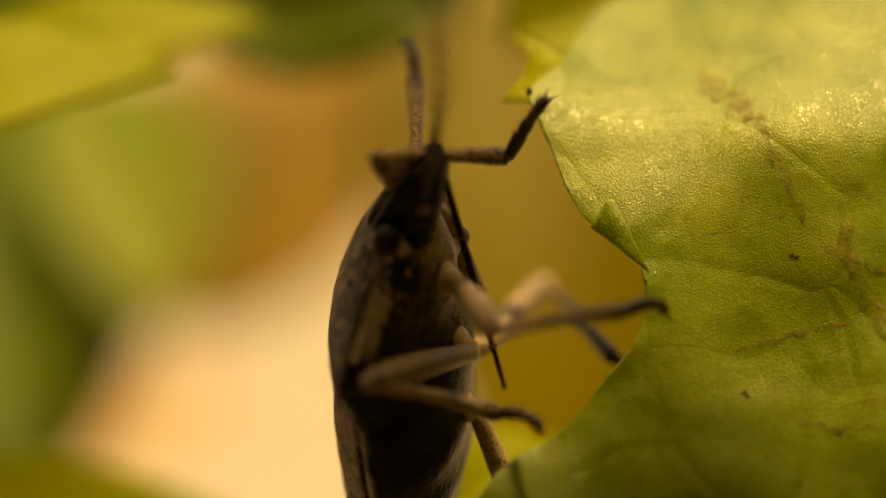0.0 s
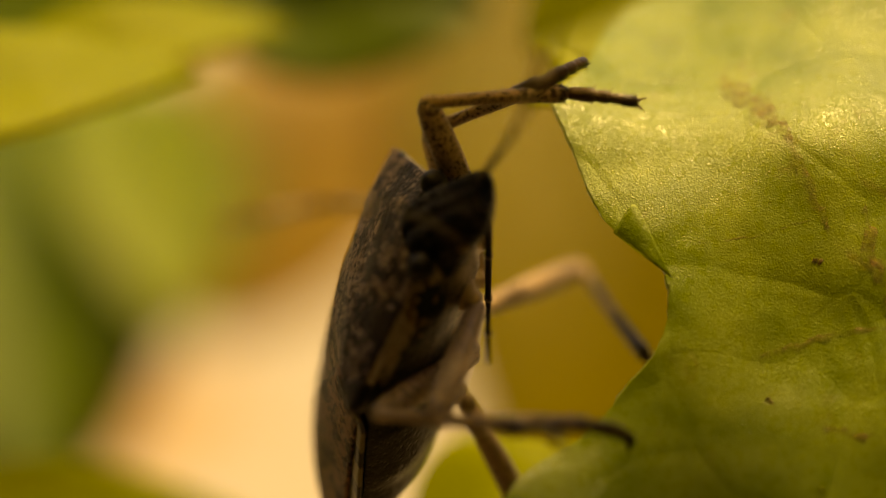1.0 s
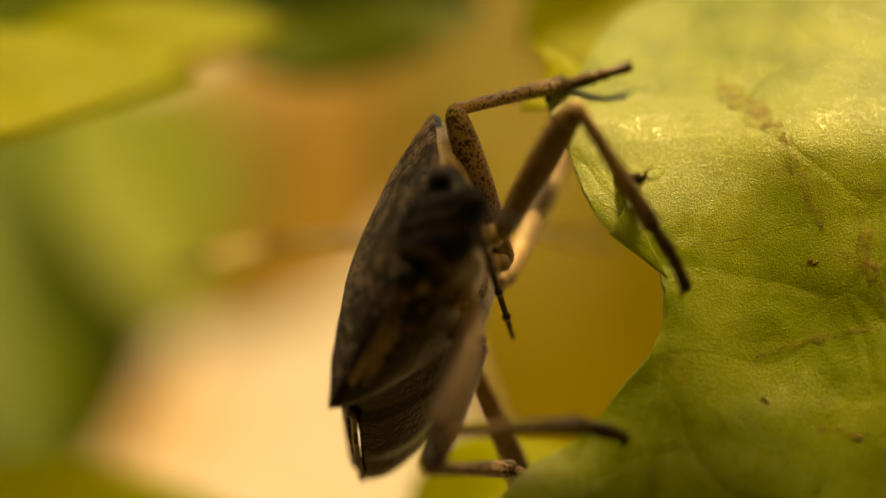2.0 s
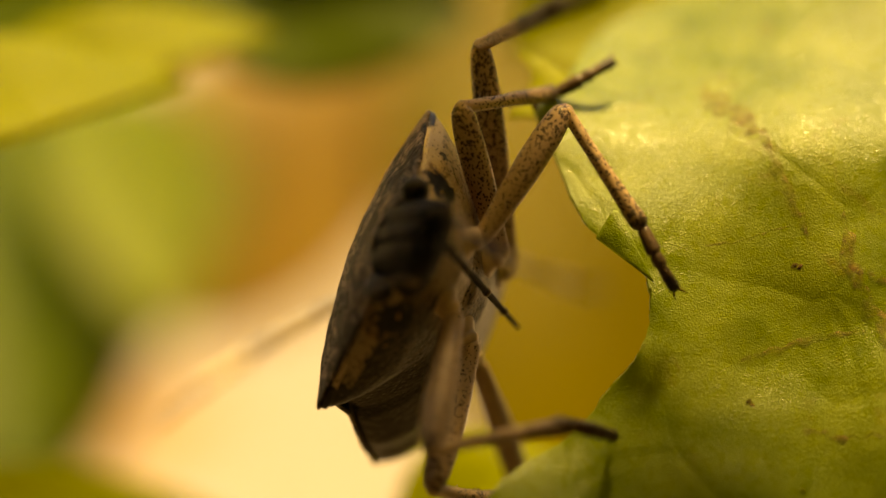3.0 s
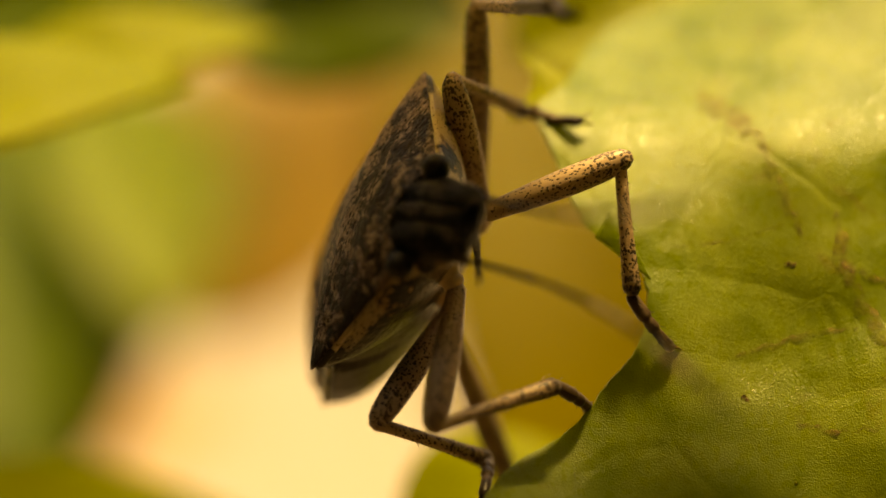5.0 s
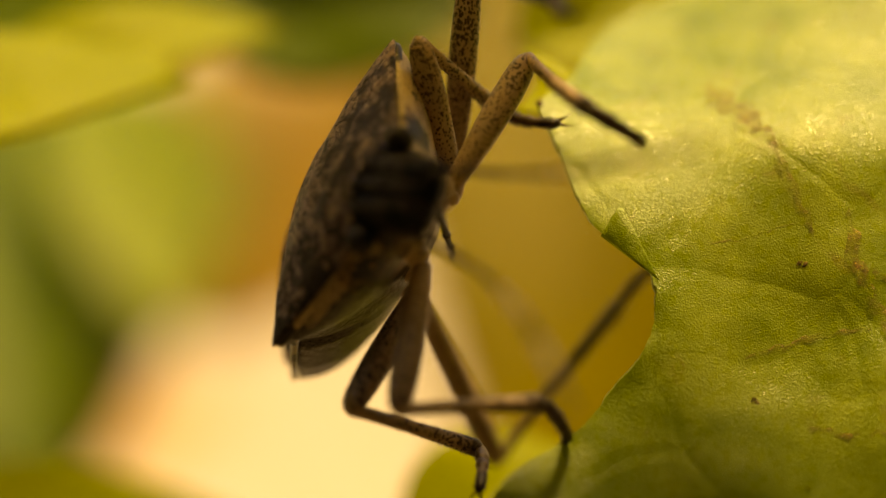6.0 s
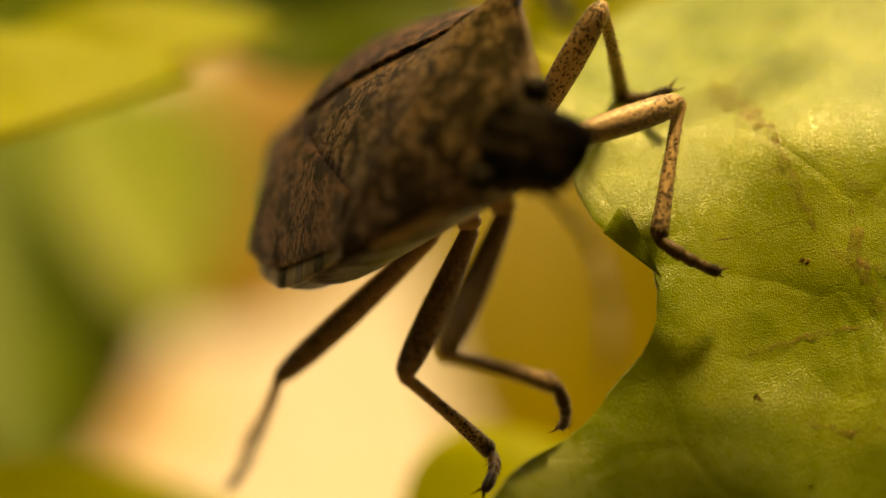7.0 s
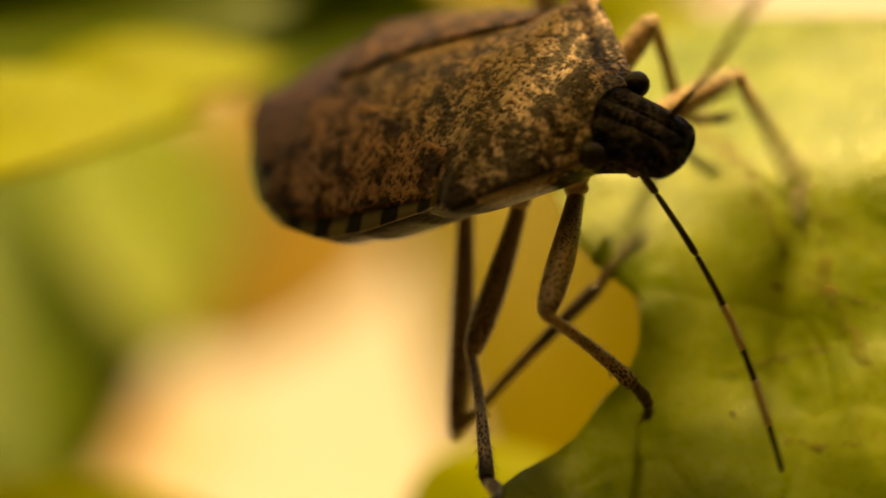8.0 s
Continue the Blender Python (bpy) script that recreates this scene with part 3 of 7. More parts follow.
CROWN = [(-8, 0.45), (-7, 0.8), (-6, 1.08), (-4, 1.47), (-1.5, 1.67), (0.5, 1.72), (1.5, 1.74), (2.6, 1.55), (3.6, 1.15), (4.75, 0.6)]
KEEL = [(-7.5, 0.1), (-6.5, 0.7), (-5, 1.15), (-2.5, 1.65), (0, 2.1), (2.0, 2.5), (3.5, 1.9), (4.75, 0.95)]


def dorsal(x, y, half):
    s = min(1.0, abs(x) / half)
    e, c = interp(y, EDGE), interp(y, CROWN)
    return e + (c - e) * (1 - s ** 1.9) ** 0.9


def build_body():
    # pronotum: shield with pointed shoulders
    def f(a, b):
        y = 4.72 - 3.5 * a
        s = 2 * b - 1
        w = interp(y, PRON)
        x = s * w
        yy = y - 0.28 * (1 - s * s) * (1 - a) - 0.25 * (1 - abs(s)) * a * 0.3
        lump = 0.07 * math.exp(-((abs(x) - 0.9) ** 2 + (y - 3.9) ** 2) / 0.25) + 0.03 * noise.noise(Vector((x * 2, y * 2, 0)))
        half = w if y > 2.1 else max(w, 3.78)
        return (x, yy, dorsal(x, y, half) + lump + 0.06 - 0.03 * max(0, (a - 0.85) / 0.15) ** 2)
    V, F = sheet(60, 61, f, 0.08)
    part("pronotum", mesh_of("pronotum", V, F, M_PRONOTUM), bug, "dark mottled shield with pointed shoulders")
    # pale side keels below the shield's margins
    for side in (-1, 1):
        def g(a, b):
            y = 2.25 + 2.4 * a
            w = interp(y, PRON)
            ang = math.pi * (b - 0.5)
            r = 0.13 * (1 - 0.5 * a)
            return (side * (w - 0.16 + r * math.cos(ang)), y, interp(y, EDGE) - 0.08 + r * math.sin(ang))
        V, F = sheet(24, 8, g, 0.05 * side)
        part("shoulder_margin", mesh_of("shoulder_margin", V, F, M_MARGIN), bug, "pale ivory margin")

    def scut(a, b):
        y = 1.35 - 4.9 * a
        w = 2.55 * (1 - a) ** 0.85 * (1 - 0.12 * math.sin(math.pi * a)) + 0.32 * min(1, a * 3) * (1 - a ** 6)
        s = 2 * b - 1
        x = s * w
        return (x, y, dorsal(x, y, 3.7) + 0.065 - 0.025 * s * s + 0.02 * noise.noise(Vector((x * 2, y * 2, 3))))
    V, F = sheet(50, 31, scut, 0.05)
    part("scutellum", mesh_of("scutellum", V, F, M_SCUTELLUM), bug, "tan triangular plate with dark specks")

    for side in (-1, 1):
        def cor(a, b):
            y = 1.5 - 5.4 * a
            aa = max(0.0, min(1.0, (1.35 - y) / 4.9))
            inner = 2.4 * (1 - aa) ** 0.85 * 0.94 + 0.12
            outer = interp(y, HALF) - 0.30 + 0.2 * max(0.0, 1 - 2.2 * a) - 0.5 * max(0, a - 0.75)
            x = side * (inner + (outer - inner) * b)
            return (x, y - 0.9 * b * a * a, dorsal(x, y, interp(y, HALF) + 0.02) + 0.05 + 0.015 * noise.noise(Vector((x * 2, y * 2, 8))))
        V, F = sheet(50, 20, cor, 0.1 * -side)
        part("forewing", mesh_of("forewing", V, F, M_CORIUM), bug, "reddish brown leathery forewing")

    def memb(a, b):
        y = -2.7 - 5.1 * a
        s = 2 * b - 1
        w = 2.75 * (1 - a ** 2.6) ** 0.6 + 0.02
        x = s * w
        return (x, y, dorsal(x, max(y, -7.3), interp(max(y, -7.3), HALF) + 0.35) + 0.03 - 0.02 * s)
    V, F = sheet(36, 27, memb, 0.05)
    part("wing_membrane", mesh_of("wing_membrane", V, F, M_MEMBRANE), bug, "dusky brown wing tips")

    # belly and chest in one shell, closed on top under the wings
    ys = np.linspace(-7.45, 4.7, 70)
    V, F, n = [], [], 40
    for y in ys:
        w = interp(y, HALF) if y < 1.3 else interp(y, PRON) * 0.985
        if 0.8 < y < 1.9:
            w = 3.56
        e, k = interp(y, EDGE), interp(y, KEEL)
        for j in range(n):
            a = 2 * math.pi * j / n
            cx = math.cos(a)
            chest = interp(y, [(-0.5, 0.0), (1.8, 1.0)])
            x = w * (abs(cx) ** (0.85 + 0.4 * chest)) * (1 if cx > 0 else -1)
            s = math.sin(a)
            z = e - 0.06 + (s * 0.2 if s > 0 else -k * abs(s) ** (1.2 + 0.35 * chest))
            groove = 0.05 * math.sin((y + 7.4) * 2 * math.pi / 1.15) * (1 if y < -0.5 else 0) * (1 if s < 0 else 0)
            V.append((x * (1 - 0.012 * groove), y, z + groove * 0.6))
    for i in range(len(ys) - 1):
        for j in range(n):
            t = (j + 1) % n
            F.append((i * n + j, i * n + t, (i + 1) * n + t, (i + 1) * n + j))
    F += [tuple(range(n)), tuple((len(ys) - 1) * n + j for j in range(n - 1, -1, -1))]
    F = [tuple(reversed(q)) for q in F]
    part("underside", mesh_of("underside", V, F, M_UNDER), bug, "tan belly peppered with black, flanks darkened by painted shade")

    for side in (-1, 1):
        def rim(a, b):
            y = 1.6 - 8.9 * a
            w = interp(y, HALF)
            return (side * (w - 0.55 + 0.62 * b), y, interp(y, EDGE) + 0.16 - 0.18 * b * b + 0.12 * (1 - b))
        V, F = sheet(60, 8, rim, 0.1 * -side)
        part("belly_rim", mesh_of("belly_rim", V, F, M_RIM), bug, "black and cream banded rim")


build_body()


def build_head():
    HW = [(3.9, 1.2), (4.3, 1.26), (4.6, 1.18), (4.9, 1.06), (5.4, 0.98), (5.9, 0.92), (6.15, 0.78), (6.27, 0.5)]
    ZT = [(3.9, 0.68), (4.5, 0.54), (5.2, 0.12), (5.9, -0.42), (6.27, -0.80)]
    ZB = [(3.9, -0.9), (4.8, -1.1), (5.8, -1.32), (6.27, -1.15)]
    ys = np.linspace(3.9, 6.27, 30)
    V, F, n = [], [], 28
    for y in ys:
        w, t, b = interp(y, HW), interp(y, ZT), interp(y, ZB)
        for j in range(n):
            a = 2 * math.pi * j / n
            c, s = math.cos(a), math.sin(a)
            x = w * abs(c) ** 0.75 * (1 if c > 0 else -1)
            z = (t + b) / 2 + (t - b) / 2 * abs(s) ** 0.8 * (1 if s > 0 else -1)
            if s > 0 and y > 5:
                z += -0.06 * math.exp(-((abs(x) - 0.27) / 0.07) ** 2)
            V.append((x, y, z))
    for i in range(len(ys) - 1):
        for j in range(n):
            t = (j + 1) % n
            F.append((i * n + j, (i + 1) * n + j, (i + 1) * n + t, i * n + t))
    F += [tuple(range(n - 1, -1, -1)), tuple((len(ys) - 1) * n + j for j in range(n))]
    F = [tuple(reversed(q)) for q in F]
    head = part("head", mesh_of("head", V, F, M_HEAD), bug, "dark narrow blunt head")
    bm = bmesh.new()
    bmesh.ops.create_uvsphere(bm, u_segments=20, v_segments=14, radius=0.34 * MM)
    for side in (-1, 1):
        me = bpy.data.meshes.new("eye")
        bm.to_mesh(me)
        me.materials.append(M_EYE)
        me.shade_smooth()
        part("eye", me, head, "bulging black eye", place(side * 1.27, 4.66, 0.08))
    bm.free()
    # raised middle lobe and the two cheek lobes on the crown, and the sockets of the feelers
    def crest(x0, w, y0, y1, lift, name):
        def g(a, b):
            y = y0 + (y1 - y0) * a
            t = interp(y, ZT)
            taper = math.sin(math.pi * (0.12 + 0.8 * a)) ** 0.4
            c = 2 * b - 1
            x = x0 * (1 - 0.25 * a) + w * taper * c
            return (x, y, t - 0.16 * (abs(x) / 1.1) ** 2 - 0.05 + lift * taper * (1 - c * c) ** 0.6)
        V, F = sheet(26, 11, g, 0.04)
        part(name, mesh_of(name, V, F, M_HEAD), head)

    crest(0.0, 0.22, 4.35, 6.24, 0.13, "middle_lobe")
    for side in (-1, 1):
        crest(side * 0.56, 0.24, 4.5, 6.12, 0.09, "cheek_lobe")
        prof = [(0.0, 0.10), (0.08, 0.19), (0.25, 0.21), (0.42, 0.17), (0.5, 0.09)]
        V, F = tube([(z, r, r) for z, r in prof], 14)
        q = Vector((side * 0.75, 0.45, -0.2)).to_track_quat("Z", "Y").to_matrix().to_4x4()
        part("antenna_socket", mesh_of("antenna_socket", V, F, M_SOCKET), head, "tan feeler socket", place(side * 0.62, 5.15, -0.68) @ q)
    # feeding tube, folded back under the chest
    rows = [(i * 0.5, 0.11 - 0.003 * i, 0.10 - 0.003 * i) for i in range(14)]
    V, F = tube(rows, 10)
    me = mesh_of("feeding_tube", V, F, M_BLACK)
    a, b = Vector((0, 5.6, -1.2)), Vector((0, -0.9, -2.62))
    beak = part("feeding_tube", me, bug, "black needle-like feeding tube", Matrix.Translation(a * MM) @ (b - a).to_track_quat("Z", "Y").to_matrix().to_4x4())
    for at in (1.7, 3.5, 5.1):
        V, F = tube([(at - 0.07, 0.085, 0.085), (at - 0.05, 0.118, 0.112), (at + 0.05, 0.116, 0.11), (at + 0.08, 0.082, 0.08)], 12)
        part("joint", mesh_of("joint", V, F, M_SOCKET), beak, "brown ring joint")


build_head()

SIZES = {"front": (3.9, 3.5, 2.0), "middle": (4.1, 3.9, 2.1), "hind": (6.1, 5.6, 2.2)}
HIPS = {"front": (0.95, 3.2, -1.55), "middle": (1.15, 1.3, -1.9), "hind": (1.3, -0.5, -1.95)}
legs, antennae = {}, {}


def build_leg(side, which):
    rng = random.Random(which + side)
    lf, lt, ls = SIZES[which]
    sign = -1 if side == "left" else 1
    hx, hy, hz = HIPS[which]
    prof = [(-0.7, 0.40), (-0.5, 0.58), (-0.2, 0.60), (0.05, 0.5), (0.18, 0.38), (0.26, 0.31), (0.38, 0.33), (0.48, 0.28), (0.54, 0.18), (0.57, 0.06)]
    rows = [(z, interp(z, prof), 0.88 * interp(z, prof)) for z in np.linspace(-0.7, 0.57, 26)]
    V, F = tube(rows, 24)
    out = Vector((sign * 0.45, 0.1, -0.7)).to_track_quat("Z", "Y").to_matrix().to_4x4()
    part("hip_joint", mesh_of("hip_joint", V, F, M_PALE), bug, "pale rounded hip joint", place(sign * (hx - 0.2), hy, hz + 0.42) @ out)
    # femur: narrow at the hip, thickest past the middle
    k = lf / 3.9
    prof = [(-0.05, 0.14), (0.1, 0.24), (0.6, 0.27), (1.4, 0.33), (2.3, 0.37), (3.1, 0.36), (3.55, 0.32), (3.8, 0.27), (3.98, 0.13)]
    rows = [(z * k, interp(z, prof), interp(z, prof) * 0.92) for z in np.linspace(-0.05, 3.98, 26)]
    V, F = tube(rows, 16, lambda z: (0, 0.05 * math.sin(z / lf * math.pi)))
    bristles(V, F, rng, 40, 0.8, lf * 0.96, lambda z: interp(z / k, prof), 0.10, lambda z: (0, 0.05 * math.sin(z / lf * math.pi)))
    legs[side + "_" + which] = {"femur": part("femur", mesh_of("femur", V, F, M_FEMUR), bug, "tan thigh with black dots")}
    k = lt / 3.7
    prof = [(-0.12, 0.10), (0.0, 0.19), (0.35, 0.165), (1.5, 0.165), (2.6, 0.20), (3.3, 0.235), (3.62, 0.24), (3.72, 0.13)]
    rows = [(z * k, interp(z, prof), interp(z, prof) * 0.85) for z in np.linspace(-0.12, 3.72, 24)]
    V, F = tube(rows, 12, lambda z: (0, 0.06 * math.sin(z / lt * math.pi)))
    bristles(V, F, rng, 110, 0.6, lt * 0.99, lambda z: interp(z / k, prof), 0.17, lambda z: (0, 0.06 * math.sin(z / lt * math.pi)))
    legs[side + "_" + which]["tibia"] = part("tibia", mesh_of("tibia", V, F, M_TIBIA), bug, "brown shin, blackish towards the foot")
    k = ls / 2.0
    prof = [(-0.06, 0.10), (0.05, 0.16), (0.5, 0.185), (0.62, 0.19), (0.70, 0.135), (0.78, 0.16), (0.98, 0.17), (1.06, 0.12), (1.2, 0.14), (1.55, 0.155), (1.68, 0.13), (1.74, 0.06)]
    rows = [(z * k, interp(z, prof), interp(z, prof) * 0.9) for z in np.linspace(-0.06, 1.74, 40)]
    V, F = tube(rows, 10, lambda z: (0, 0.22 * math.sin(z / ls * math.pi)))
    bristles(V, F, rng, 70, 0.1, 1.65 * k, lambda z: interp(z / k, prof), 0.15, lambda z: (0, 0.22 * math.sin(z / ls * math.pi)))
    foot = part("tarsus", mesh_of("tarsus", V, F, M_TARSUS), bug, "dark jointed foot")
    legs[side + "_" + which]["tarsus"] = foot
    for s in (-1, 1):
        V, F = tube([(1.68 * k + 0.26 * i / 6, 0.055 * (1 - i / 6.5), 0.055 * (1 - i / 6.5)) for i in range(7)], 7,
                    lambda z: (s * (0.05 + 0.5 * (z - 1.68 * k)), -3.2 * (z - 1.68 * k) ** 2))
        part("claw", mesh_of("claw", V, F, M_CLAW), foot, "amber hooked claw")


for side in ("left", "right"):
    for which in ("front", "middle", "hind"):
        build_leg(side, which)


def build_antenna(side):
    lengths = (0.8, 1.9, 2.2, 2.0, 1.7)
    z, top = 0.0, None
    out = -0.65 if side == "right" else 0.3

    def bow(t):
        return (out * math.sin(t / 8.6 * math.pi), 0.2 * math.sin(t / 8.6 * math.pi))

    for i, l in enumerate(lengths):
        r0, r1 = (0.11, 0.10) if i < 1 else (0.07, 0.095) if i < 4 else (0.085, 0.07)
        rows = [(z + l * q, (r0 + (r1 - r0) * q) * (0.55 if q in (0, 1) else 1), (r0 + (r1 - r0) * q) * (0.55 if q in (0, 1) else 1)) for q in (0, 0.04, 0.2, 0.4, 0.6, 0.8, 0.94, 1)]
        V, F = tube(rows, 10, bow)
        bristles(V, F, random.Random(i), 24, z, z + l, lambda t: 0.08, 0.06, bow)
        if top is None:
            top = part("antenna", mesh_of("antenna", V, F, M_ANT), bug, "thin black antenna with pale bands")
        else:
            part("segment", mesh_of("segment", V, F, M_ANT), top)
        if i in (2, 3):
            V, F = tube([(z + l * 0.66 + q * (l * 0.34 + 0.5), r1 + 0.005, r1 + 0.005) for q in (0, 0.2, 0.4, 0.6, 0.8, 1)], 10, bow)
            part("band", mesh_of("band", V, F, M_ANT_PALE), top, "pale yellow band")
        z += l
    antennae[side] = top


build_antenna("left")
build_antenna("right")


def link(ax, ay, az, bx, by, bz, rest=(0.0, 0.3, -0.95)):
    """The pose, in the bug's own millimetres, of a limb that runs from a to b."""
    d = (Vector((bx, by, bz)) - Vector((ax, ay, az))).normalized()
    rest = Vector(rest).normalized()
    q = rest.rotation_difference(d) @ Vector((0, 0, 1)).rotation_difference(rest)
    return Matrix.Translation((ax * MM, ay * MM, az * MM)) @ q.to_matrix().to_4x4()


def right(*p):
    return link(*p, rest=(0.8, 0.2, -0.55))


def left(*p):
    return link(*p, rest=(-0.8, 0.2, -0.55))


def ahead(*p):
    return link(*p, rest=(0.0, 1.0, -0.2))


# ---- what moves ----
def motions():
    # the leaf tips back as the weight shifts
    walk(plant, [(0, place(0, 0, -3, 1.5)), (0.5, place(0, 0, -3, 1.5)), (1.5, place(0, 0, -3, 1.5)), (2.8, place(0, 0, -3, 0)), (8, place(0, 0, -3, 0))])
    walk(bug, [
        (0, place(-0.85, 1.78, -3.18, 88.43, 34.24, -95.76)),
        (0.2, place(-1.15, 1.79, -3.07, 86.09, 36.65, -94.91)),
        (0.3, place(-1.31, 1.79, -3.01, 84.91, 37.87, -94.53)),
        (0.4, place(-1.44, 1.8, -2.95, 83.49, 39.28, -94.27)),
        (0.5, place(-1.48, 1.81, -2.85, 81.61, 41.02, -94.27)),
        (0.6, place(-1.59, 2.24, -2.66, 77.9, 44.14, -95.84)),
        (0.8, place(-1.63, 2.63, -2.36, 72.61, 49.36, -98.62)),
        (1, place(-1.61, 2.45, -2.22, 70.42, 52.82, -99.8)),
        (1.2, place(-1.63, 2.05, -1.98, 64.89, 56.81, -104.87)),
        (1.4, place(-1.41, 1.69, -1.6, 58.4, 58.36, -114.01)),
        (1.5, place(-1.32, 1.66, -1.47, 56.83, 58.82, -116.91)),
        (1.6, place(-1.22, 1.63, -1.42, 54.95, 59.69, -120.1)),
        (1.9, place(-0.99, 1.7, -1.38, 51.69, 61.6, -127.01)),
        (2.3, place(-0.76, 1.89, -1.37, 48.34, 63.39, -134.85)),
        (2.8, place(-0.59, 2.11, -1.22, 45.37, 65.06, -142.05)),
        (3, place(-0.55, 2.18, -1.1, 43.27, 66.23, -145.13)),
        (3.4, place(-0.42, 2.29, -0.79, 40.73, 68.84, -148.26)),
        (3.5, place(-0.43, 2.26, -0.75, 41.57, 69.07, -147.41)),
        (3.8, place(-0.58, 2.14, -0.69, 40.71, 69.92, -148.54)),
        (4, place(-0.75, 2.01, -0.65, 40.05, 70.21, -149.33)),
        (4.2, place(-0.85, 1.95, -0.57, 38.67, 69.96, -149.44)),
        (4.7, place(-1.12, 1.87, -0.24, 28.41, 68.06, -149.7)),
        (5.3, place(-1.54, 1.71, 0.47, 18.07, 66.45, -151.25)),
        (5.5, place(-1.62, 1.6, 0.71, 17.73, 66.9, -152.32)),
        (5.7, place(-1.84, 1.61, 0.72, 17.53, 67.22, -153.82)),
        (5.9, place(-2.1, 1.6, 0.72, 16.83, 67.52, -155.9)),
        (6, place(-2.16, 1.6, 0.74, 16.97, 67.53, -155.98)),
        (6.1, place(-2.13, 1.55, 0.86, 13.97, 66.8, -157.37)),
        (6.3, place(-1.99, 1.27, 1.16, 5.75, 63.82, -159.62)),
        (6.5, place(-1.69, 0.4, 1.4, 5.97, 62.13, -156.62)),
        (6.7, place(-1.01, 0.11, 1.84, 5.04, 55.59, -153.33)),
        (6.9, place(-0.93, 0.22, 2.18, 1.96, 56.36, -151.33)),
        (7, place(-0.91, 0.29, 2.44, -1.1, 55.82, -151.51)),
        (7.1, place(-0.89, 0.19, 2.61, -1.58, 55.19, -149.53)),
        (7.2, place(-0.8, 0.08, 2.78, -2.21, 53.51, -147.65)),
        (7.3, place(-0.72, -0.06, 2.94, -3.07, 52.33, -146.3)),
        (7.5, place(-0.53, -0.36, 3.25, -5.48, 52.17, -145.05)),
        (7.7, place(-0.14, -0.51, 3.57, -5.06, 51.01, -139.28)),
        (7.9, place(0.33, -0.59, 3.82, -4.69, 48.82, -135.23)),
        (8, place(0.59, -0.56, 3.91, -4.98, 47.48, -134.3)),
    ])
